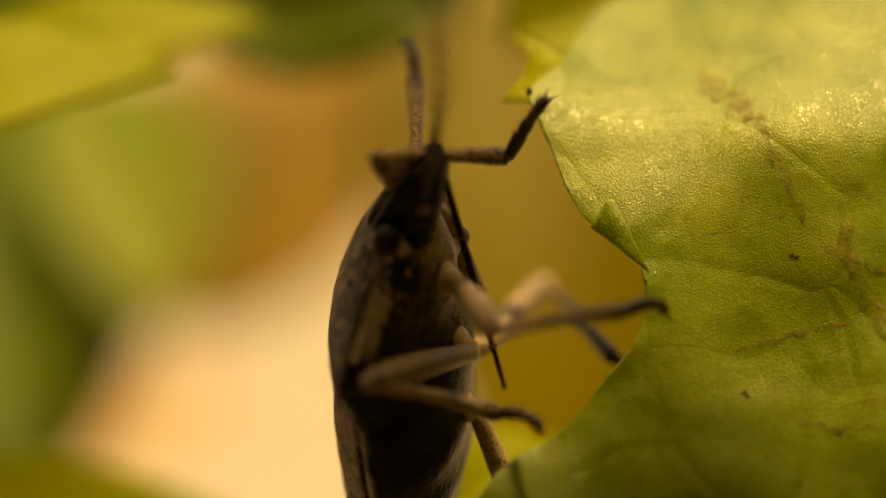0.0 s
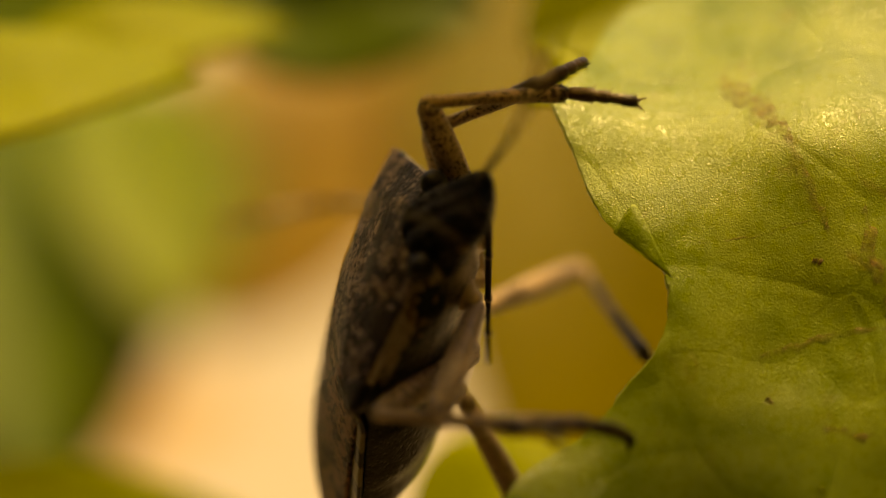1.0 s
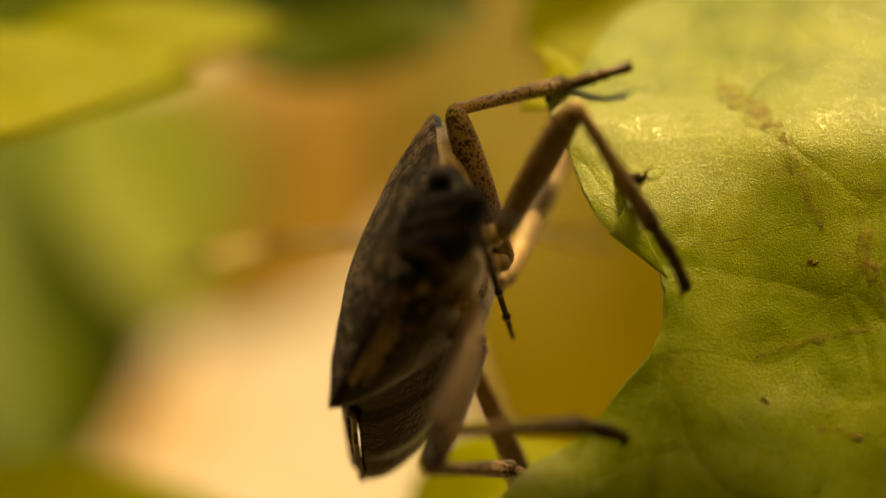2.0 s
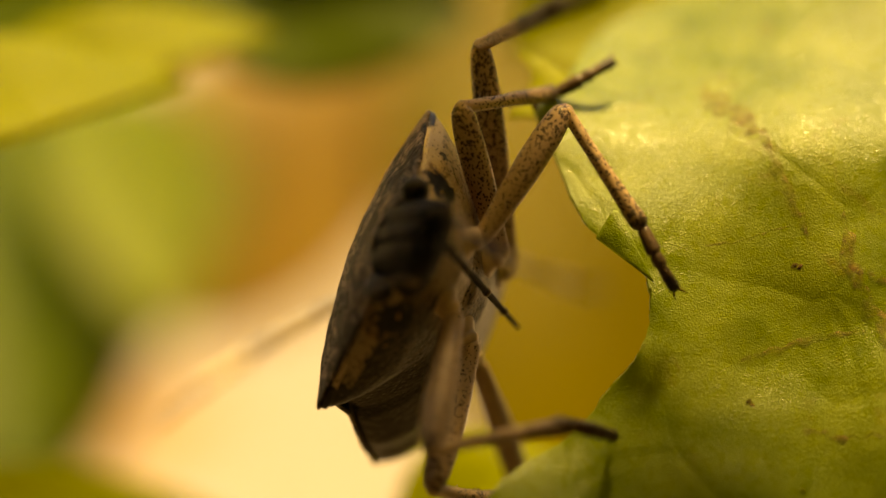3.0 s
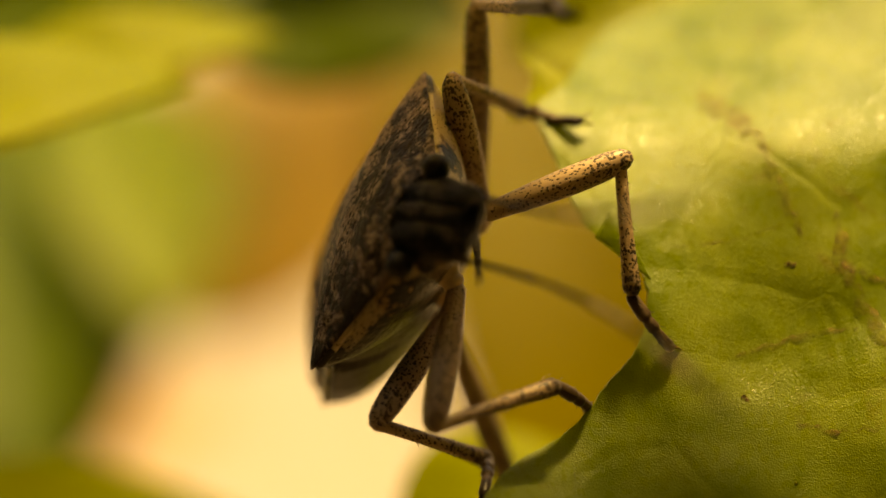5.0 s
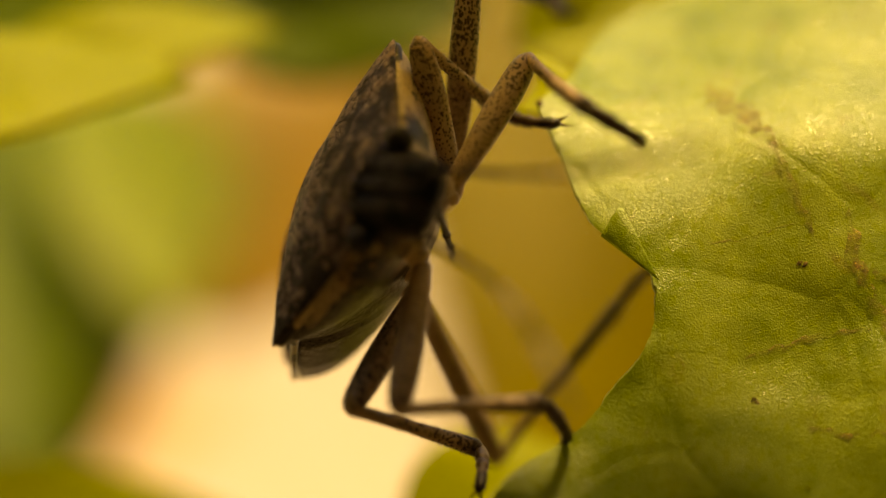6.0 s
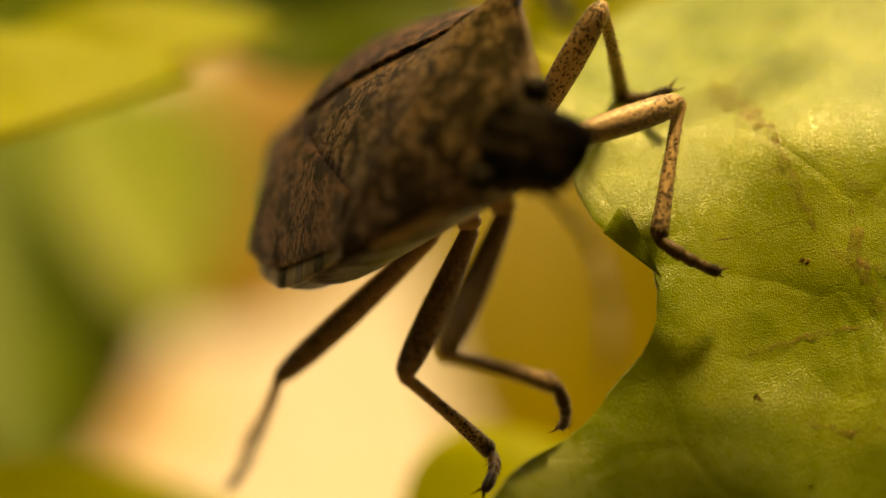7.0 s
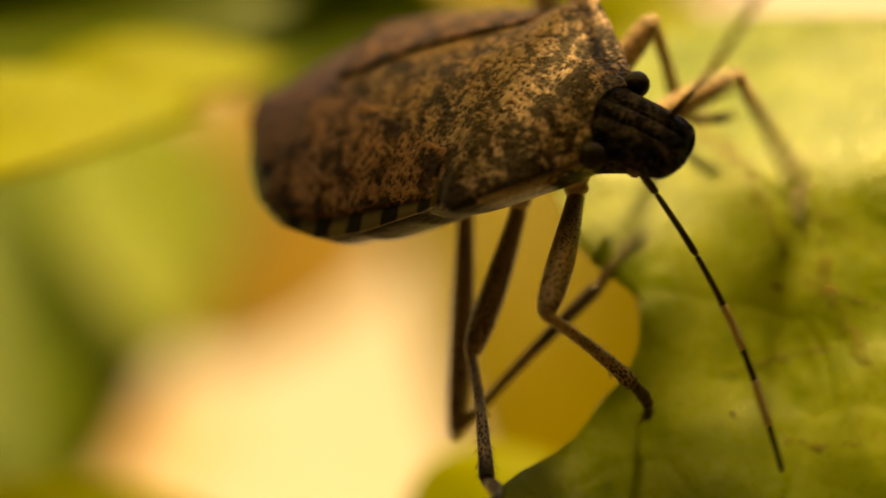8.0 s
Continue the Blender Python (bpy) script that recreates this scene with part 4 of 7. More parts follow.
    walk(legs["left_front"]["femur"], [
        (0, left(-0.95, 3.2, -1.55, 0.33, 6.36, 0.34)), (0.2, left(-0.95, 3.2, -1.55, 0.06, 6.35, 0.51)), (0.3, left(-0.95, 3.2, -1.55, -0.09, 6.34, 0.6)),
        (0.4, left(-0.95, 3.2, -1.55, -0.25, 6.29, 0.72)), (0.5, left(-0.95, 3.2, -1.55, -1.21, 6.27, 0.84)), (0.6, left(-0.95, 3.2, -1.55, -1.58, 6.4, 0.59)),
        (0.8, left(-0.95, 3.2, -1.55, -2.43, 6.09, 0.61)), (1, left(-0.95, 3.2, -1.55, -2.64, 5.91, 0.69)), (1.2, left(-0.95, 3.2, -1.55, -2.5, 6.34, 0.17)),
        (1.4, left(-0.95, 3.2, -1.55, -3.32, 6.07, -2.72)), (1.5, left(-0.95, 3.2, -1.55, -3.37, 6.03, -2.71)), (1.6, left(-0.95, 3.2, -1.55, -3.17, 6.26, -2.5)),
        (1.9, left(-0.95, 3.2, -1.55, -3.46, 6.06, -2.42)), (2.3, left(-0.95, 3.2, -1.55, -3.72, 5.83, -2.34)), (2.8, left(-0.95, 3.2, -1.55, -4.82, 2.98, -1.98)),
        (3, left(-0.95, 3.2, -1.55, -4.75, 3.26, -2.43)), (3.4, left(-0.95, 3.2, -1.55, -4.73, 2.71, -2.37)), (3.5, left(-0.95, 3.2, -1.55, -4.75, 2.83, -2.35)),
        (3.8, left(-0.95, 3.2, -1.55, -4.68, 2.56, -2.49)), (4, left(-0.95, 3.2, -1.55, -4.78, 2.53, -1.86)), (4.2, left(-0.95, 3.2, -1.55, -3.58, 1.12, -3.54)),
        (4.7, left(-0.95, 3.2, -1.55, -3.71, 2.26, -4.14)), (5.3, left(-0.95, 3.2, -1.55, -3.13, 4.74, -4.39)), (5.5, left(-0.95, 3.2, -1.55, -3.02, 4.5, -4.59)),
        (5.7, left(-0.95, 3.2, -1.55, -3.44, 2.51, -4.47)), (5.9, left(-0.95, 3.2, -1.55, -3.48, 3.67, -4.48)), (5.95, left(-0.95, 3.2, -1.55, -4.3, 2.57, -3.44)),
        (6, left(-0.95, 3.2, -1.55, -4.77, 2.79, -2.23)), (6.05, left(-0.95, 3.2, -1.55, -4.44, 2.83, -3.25)), (6.1, left(-0.95, 3.2, -1.55, -3.64, 4.55, -4.03)),
        (6.2, left(-0.95, 3.2, -1.55, -3.43, 5.34, -3.66)), (6.3, left(-0.95, 3.2, -1.55, -3.35, 5.67, -3.38)), (6.4, left(-0.95, 3.2, -1.55, -3.44, 5.47, -3.52)),
        (6.5, left(-0.95, 3.2, -1.55, -3.78, 4.4, -3.95)), (6.6, left(-0.95, 3.2, -1.55, -4.06, 3.52, -3.89)), (6.7, left(-0.95, 3.2, -1.55, -4.2, 2.98, -3.7)),
        (6.8, left(-0.95, 3.2, -1.55, -4.14, 3.12, -3.79)), (6.9, left(-0.95, 3.2, -1.55, -4.07, 3.22, -3.88)), (7, left(-0.95, 3.2, -1.55, -3.99, 3.56, -3.97)),
        (7.1, left(-0.95, 3.2, -1.55, -3.94, 3.94, -3.94)), (7.2, left(-0.95, 3.2, -1.55, -3.91, 4.28, -3.85)), (7.3, left(-0.95, 3.2, -1.55, -3.82, 4.67, -3.74)),
        (7.5, left(-0.95, 3.2, -1.55, -3.72, 4.69, -3.86)), (7.6, left(-0.95, 3.2, -1.55, -3.53, 4.71, -4.05)), (7.7, left(-0.95, 3.2, -1.55, -3.38, 5.09, -3.95)),
        (7.9, left(-0.95, 3.2, -1.55, -1, 7.1, -1.61)), (8, left(-0.95, 3.2, -1.55, -4.16, 5.29, -2.27)),
    ])
    walk(legs["left_front"]["tibia"], [
        (0, left(0.33, 6.36, 0.34, -1.24, 5.45, -2.65)), (0.2, left(0.06, 6.35, 0.51, -1.59, 5.48, -2.45)), (0.3, left(-0.09, 6.34, 0.6, -1.77, 5.48, -2.35)),
        (0.4, left(-0.25, 6.29, 0.72, -1.96, 5.44, -2.21)), (0.5, left(-1.21, 6.27, 0.84, -3.87, 6.76, -1.38)), (0.6, left(-1.58, 6.4, 0.59, -3.62, 6.69, -2.24)),
        (0.8, left(-2.43, 6.09, 0.61, -3.19, 6.7, -2.75)), (1, left(-2.64, 5.91, 0.69, -3.48, 6.41, -2.67)), (1.2, left(-2.5, 6.34, 0.17, -4.31, 5.52, -2.71)),
        (1.4, left(-3.32, 6.07, -2.72, -0.67, 6.33, -4.99)), (1.5, left(-3.37, 6.03, -2.71, -1.16, 5.18, -5.29)), (1.6, left(-3.17, 6.26, -2.5, -1.4, 4.87, -5.18)),
        (1.9, left(-3.46, 6.06, -2.42, -1.74, 4.5, -5.04)), (2.3, left(-3.72, 5.83, -2.34, -2.08, 4.08, -4.89)), (2.8, left(-4.82, 2.98, -1.98, -2.74, 2.12, -4.66)),
        (3, left(-4.75, 3.26, -2.43, -2.59, 2.66, -5.12)), (3.4, left(-4.73, 2.71, -2.37, -2.32, 2.22, -4.86)), (3.5, left(-4.75, 2.83, -2.35, -2.35, 2.13, -4.79)),
        (3.8, left(-4.68, 2.56, -2.49, -2.24, 1.88, -4.91)), (4, left(-4.78, 2.53, -1.86, -2.73, 2.6, -4.7)), (4.2, left(-3.58, 1.12, -3.54, -0.38, 1.71, -4.83)),
        (4.7, left(-3.71, 2.26, -4.14, -0.41, 2.55, -5.27)), (5.3, left(-3.13, 4.74, -4.39, -0.23, 3.6, -5.99)), (5.5, left(-3.02, 4.5, -4.59, 0.01, 3.24, -5.81)),
        (5.7, left(-3.44, 2.51, -4.47, -0.09, 2.86, -5.42)), (5.9, left(-3.48, 3.67, -4.48, -0.36, 2.61, -5.66)), (5.95, left(-4.3, 2.57, -3.44, -1.74, 4.67, -4.57)),
        (6, left(-4.77, 2.79, -2.23, -3.37, 5.66, -3.67)), (6.05, left(-4.44, 2.83, -3.25, -2.97, 5.48, -5)), (6.1, left(-3.64, 4.55, -4.03, -3.28, 2.54, -6.87)),
        (6.2, left(-3.43, 5.34, -3.66, -2.48, 3.26, -6.31)), (6.3, left(-3.35, 5.67, -3.38, -1.72, 3.75, -5.81)), (6.4, left(-3.44, 5.47, -3.52, -1.42, 3.8, -5.84)),
        (6.5, left(-3.78, 4.4, -3.95, -1.23, 3.3, -6.08)), (6.6, left(-4.06, 3.52, -3.89, -1.31, 2.82, -5.94)), (6.7, left(-4.2, 2.98, -3.7, -1.39, 2.54, -5.74)),
        (6.8, left(-4.14, 3.12, -3.79, -1.15, 2.9, -5.6)), (6.9, left(-4.07, 3.22, -3.88, -1.03, 2.97, -5.58)), (7, left(-3.99, 3.56, -3.97, -0.72, 3.83, -5.19)),
        (7.1, left(-3.94, 3.94, -3.94, -0.82, 3.56, -5.48)), (7.2, left(-3.91, 4.28, -3.85, -0.79, 3.77, -5.35)), (7.3, left(-3.82, 4.67, -3.74, -0.69, 4.02, -5.17)),
        (7.5, left(-3.72, 4.69, -3.86, -0.53, 4.06, -5.16)), (7.6, left(-3.53, 4.71, -4.05, -0.33, 3.97, -5.27)), (7.7, left(-3.38, 5.09, -3.95, -0.36, 3.98, -5.33)),
        (7.9, left(-1, 7.1, -1.61, 1.18, 5.36, -3.73)), (8, left(-4.16, 5.29, -2.27, -3.28, 6.4, -5.47)),
    ])
    walk(legs["left_front"]["tarsus"], [
        (0, left(-1.24, 5.45, -2.65, -1.98, 6.97, -3.72)), (0.2, left(-1.59, 5.48, -2.45, -2.14, 7.03, -3.59)), (0.3, left(-1.77, 5.48, -2.35, -2.3, 7.01, -3.53)),
        (0.4, left(-1.96, 5.44, -2.21, -2.65, 6.84, -3.46)), (0.5, left(-3.87, 6.76, -1.38, -3.3, 8.11, -2.74)), (0.6, left(-3.62, 6.69, -2.24, -3.81, 7.82, -3.88)),
        (0.8, left(-3.19, 6.7, -2.75, -3.14, 7.15, -4.7)), (1, left(-3.48, 6.41, -2.67, -3.33, 6.79, -4.63)), (1.2, left(-4.31, 5.52, -2.71, -4.6, 5.8, -4.67)),
        (1.4, left(-0.67, 6.33, -4.99, -0.89, 4.85, -6.32)), (1.5, left(-1.16, 5.18, -5.29, 0.07, 4.55, -6.73)), (1.6, left(-1.4, 4.87, -5.18, -0.4, 3.75, -6.5)),
        (1.9, left(-1.74, 4.5, -5.04, -0.73, 3.39, -6.36)), (2.3, left(-2.08, 4.08, -4.89, -1.03, 3, -6.21)), (2.8, left(-2.74, 2.12, -4.66, -1.45, 1.51, -6.07)),
        (3, left(-2.59, 2.66, -5.12, -1.27, 2.18, -6.54)), (3.4, left(-2.32, 2.22, -4.86, -1.04, 1.68, -6.3)), (3.5, left(-2.35, 2.13, -4.79, -1.08, 1.68, -6.28)),
        (3.8, left(-2.24, 1.88, -4.91, -0.97, 1.39, -6.38)), (4, left(-2.73, 2.6, -4.7, -2.39, 2.13, -6.61)), (4.2, left(-0.38, 1.71, -4.83, 0.14, 1.58, -6.76)),
        (4.7, left(-0.41, 2.55, -5.27, 0.37, 2.46, -7.11)), (5.3, left(-0.23, 3.6, -5.99, 0.88, 3.48, -7.65)), (5.5, left(0.01, 3.24, -5.81, 0.63, 3.49, -7.69)),
        (5.7, left(-0.09, 2.86, -5.42, 0.45, 2.95, -7.34)), (5.9, left(-0.36, 2.61, -5.66, -0.21, 2.11, -7.59)), (5.95, left(-1.74, 4.67, -4.57, -1.66, 3.94, -6.43)),
        (6, left(-3.37, 5.66, -3.67, -3.31, 4.79, -5.47)), (6.05, left(-2.97, 5.48, -5, -2.45, 4.49, -6.66)), (6.1, left(-3.28, 2.54, -6.87, -2.05, 2.15, -8.39)),
        (6.2, left(-2.48, 3.26, -6.31, -1.83, 2.98, -8.18)), (6.3, left(-1.72, 3.75, -5.81, -1.51, 4.22, -7.74)), (6.4, left(-1.42, 3.8, -5.84, -1.41, 4.08, -7.82)),
        (6.5, left(-1.23, 3.3, -6.08, -1.4, 3.65, -8.04)), (6.6, left(-1.31, 2.82, -5.94, -1.58, 3.27, -7.87)), (6.7, left(-1.39, 2.54, -5.74, -1.71, 3.1, -7.64)),
        (6.8, left(-1.15, 2.9, -5.6, -1.4, 3.58, -7.46)), (6.9, left(-1.03, 2.97, -5.58, -1.18, 3.91, -7.34)), (7, left(-0.72, 3.83, -5.19, -0.9, 4.56, -7.04)),
        (7.1, left(-0.82, 3.56, -5.48, -1, 4.37, -7.3)), (7.2, left(-0.79, 3.77, -5.35, -0.97, 4.64, -7.14)), (7.3, left(-0.69, 4.02, -5.17, -0.89, 4.89, -6.96)),
        (7.5, left(-0.53, 4.06, -5.16, -0.68, 5.1, -6.86)), (7.6, left(-0.33, 3.97, -5.27, -0.57, 4.92, -7.01)), (7.7, left(-0.36, 3.98, -5.33, -0.43, 4.95, -7.08)),
        (7.9, left(1.18, 5.36, -3.73, 1.06, 6.26, -5.51)), (8, left(-3.28, 6.4, -5.47, -1.56, 7.38, -5.27)),
    ])
    walk(legs["left_middle"]["femur"], [
        (0, left(-1.15, 1.3, -1.9, -1.26, 5.11, -0.39)), (0.1, left(-1.15, 1.3, -1.9, -1.71, 5.07, -0.38)), (0.2, left(-1.15, 1.3, -1.9, -3.71, 4.03, -0.22)),
        (0.3, left(-1.15, 1.3, -1.9, -3.66, 4.06, -0.2)), (0.4, left(-1.15, 1.3, -1.9, -3.81, 3.88, -0.15)), (0.5, left(-1.15, 1.3, -1.9, -3.54, 4.02, 0.03)),
        (0.6, left(-1.15, 1.3, -1.9, -3.33, 4.08, 0.18)), (0.8, left(-1.15, 1.3, -1.9, -3.71, 3.6, 0.33)), (1, left(-1.15, 1.3, -1.9, -3.91, 3.45, 0.24)),
        (1.2, left(-1.15, 1.3, -1.9, -4.14, 3.28, 0.1)), (1.4, left(-1.15, 1.3, -1.9, -3.44, 3.84, 0.36)), (1.5, left(-1.15, 1.3, -1.9, -3.97, 3.16, 0.43)),
        (1.6, left(-1.15, 1.3, -1.9, -3.33, 3.89, 0.42)), (1.9, left(-1.15, 1.3, -1.9, -3.56, 3.66, 0.43)), (2.3, left(-1.15, 1.3, -1.9, -4.01, 3.05, 0.46)),
        (2.8, left(-1.15, 1.3, -1.9, -3.83, 3.63, 0.15)), (3, left(-1.15, 1.3, -1.9, -3.84, 3.79, -0.07)), (3.4, left(-1.15, 1.3, -1.9, -3.69, 3.75, 0.19)),
        (3.5, left(-1.15, 1.3, -1.9, -3.75, 3.69, 0.19)), (3.8, left(-1.15, 1.3, -1.9, -3.55, 3.75, 0.34)), (4, left(-1.15, 1.3, -1.9, -3.44, 3.85, 0.35)),
        (4.2, left(-1.15, 1.3, -1.9, -3.27, 3.94, 0.42)), (4.7, left(-1.15, 1.3, -1.9, -3.76, 3.32, 0.53)), (5.3, left(-1.15, 1.3, -1.9, -3.9, 3.52, 0.18)),
        (5.5, left(-1.15, 1.3, -1.9, -4.09, 3.37, 0.07)), (5.7, left(-1.15, 1.3, -1.9, -3.96, 3.4, 0.22)), (5.9, left(-1.15, 1.3, -1.9, -4.03, 3.22, 0.3)),
        (6, left(-1.15, 1.3, -1.9, -4.03, 3.05, 0.44)), (6.1, left(-1.15, 1.3, -1.9, -4.02, 3.12, 0.39)), (6.2, left(-1.15, 1.3, -1.9, -4, 3.05, 0.47)),
        (6.3, left(-1.15, 1.3, -1.9, -3.97, 2.97, 0.56)), (6.4, left(-1.15, 1.3, -1.9, -3.97, 3.1, 0.47)), (6.5, left(-1.15, 1.3, -1.9, -4.02, 3.13, 0.39)),
        (6.6, left(-1.15, 1.3, -1.9, -4.2, 3.42, -0.16)), (6.7, left(-1.15, 1.3, -1.9, -4.83, 2.97, -1.22)), (6.8, left(-1.15, 1.3, -1.9, -4.75, 3.01, -0.94)),
        (6.9, left(-1.15, 1.3, -1.9, -4.87, 2.82, -1.08)), (7, left(-1.15, 1.3, -1.9, -4.86, 2.86, -1.11)), (7.1, left(-1.15, 1.3, -1.9, -4.82, 2.95, -1.09)),
        (7.2, left(-1.15, 1.3, -1.9, -4.76, 3, -0.95)), (7.3, left(-1.15, 1.3, -1.9, -4.71, 3.04, -0.84)), (7.5, left(-1.15, 1.3, -1.9, -4.51, 3.34, -0.74)),
        (7.6, left(-1.15, 1.3, -1.9, -4.5, 3.39, -0.79)), (7.7, left(-1.15, 1.3, -1.9, -4.66, 3.19, -0.94)), (7.9, left(-1.15, 1.3, -1.9, -4.8, 2.94, -1.01)),
        (8, left(-1.15, 1.3, -1.9, -4.28, 3.46, -0.36)),
    ])
    walk(legs["left_middle"]["tibia"], [
        (0, left(-1.26, 5.11, -0.39, -5.12, 5.52, -0.03)), (0.1, left(-1.71, 5.07, -0.38, -5.53, 5.11, -1.15)), (0.2, left(-3.71, 4.03, -0.22, -6.9, 3.98, -2.46)),
        (0.3, left(-3.66, 4.06, -0.2, -2.34, 6.9, -2.52)), (0.4, left(-3.81, 3.88, -0.15, -2.71, 6.8, -2.49)), (0.5, left(-3.54, 4.02, 0.03, -2.66, 7.01, -2.31)),
        (0.6, left(-3.33, 4.08, 0.18, -2.53, 7.19, -2.04)), (0.8, left(-3.71, 3.6, 0.33, -3.18, 6.77, -1.87)), (1, left(-3.91, 3.45, 0.24, -3.43, 6.61, -1.99)),
        (1.2, left(-4.14, 3.28, 0.1, -6.37, 3.72, -3.07)), (1.4, left(-3.44, 3.84, 0.36, -6, 3.32, -2.53)), (1.5, left(-3.97, 3.16, 0.43, -6.44, 2.28, -2.45)),
        (1.6, left(-3.33, 3.89, 0.42, -5.94, 2.88, -2.29)), (1.9, left(-3.56, 3.66, 0.43, -6.12, 2.11, -2.07)), (2.3, left(-4.01, 3.05, 0.46, -6.43, 0.96, -1.78)),
        (2.8, left(-3.83, 3.63, 0.15, -6.01, 0.97, -1.69)), (3, left(-3.84, 3.79, -0.07, -5.91, 0.94, -1.74)), (3.4, left(-3.69, 3.75, 0.19, -5.4, 1.05, -2.05)),
        (3.5, left(-3.75, 3.69, 0.19, -5.3, 1.15, -2.33)), (3.8, left(-3.55, 3.75, 0.34, -5.09, 0.84, -1.74)), (4, left(-3.44, 3.85, 0.35, -4.97, 0.81, -1.55)),
        (4.2, left(-3.27, 3.94, 0.42, -4.87, 1.01, -1.61)), (4.7, left(-3.76, 3.32, 0.53, -4.87, 0.34, -1.73)), (5.3, left(-3.9, 3.52, 0.18, -4.32, 0.51, -2.27)),
        (5.5, left(-4.09, 3.37, 0.07, -4.18, 0.28, -2.31)), (5.7, left(-3.96, 3.4, 0.22, -3.99, 0.44, -2.32)), (5.9, left(-4.03, 3.22, 0.3, -3.91, 0.37, -2.36)),
        (6, left(-4.03, 3.05, 0.44, -3.83, 0.29, -2.31)), (6.1, left(-4.02, 3.12, 0.39, -3.81, 0.26, -2.25)), (6.2, left(-4, 3.05, 0.47, -3.77, 0.18, -2.16)),
        (6.3, left(-3.97, 2.97, 0.56, -3.73, 0.1, -2.07)), (6.4, left(-3.97, 3.1, 0.47, -3.96, 0.15, -2.08)), (6.5, left(-4.02, 3.13, 0.39, -4.19, 0.12, -2.09)),
        (6.6, left(-4.2, 3.42, -0.16, -4.43, 0.54, -2.78)), (6.7, left(-4.83, 2.97, -1.22, -5.03, 0.08, -3.83)), (6.8, left(-4.75, 3.01, -0.94, -4.78, 0.36, -3.8)),
        (6.9, left(-4.87, 2.82, -1.08, -4.67, 0.26, -4.01)), (7, left(-4.86, 2.86, -1.11, -4.51, 0.45, -4.16)), (7.1, left(-4.82, 2.95, -1.09, -4.44, 0.58, -4.17)),
        (7.2, left(-4.76, 3, -0.95, -4.5, 0.74, -4.12)), (7.3, left(-4.71, 3.04, -0.84, -4.5, 0.88, -4.08)), (7.5, left(-4.51, 3.34, -0.74, -4.16, 1.32, -4.06)),
        (7.6, left(-4.5, 3.39, -0.79, -4.77, 1.43, -4.15)), (7.7, left(-4.66, 3.19, -0.94, -5.13, 1.34, -4.34)), (7.9, left(-4.8, 2.94, -1.01, -5.41, 1.6, -4.62)),
        (8, left(-4.28, 3.46, -0.36, -4.63, 2.5, -4.13)),
    ])
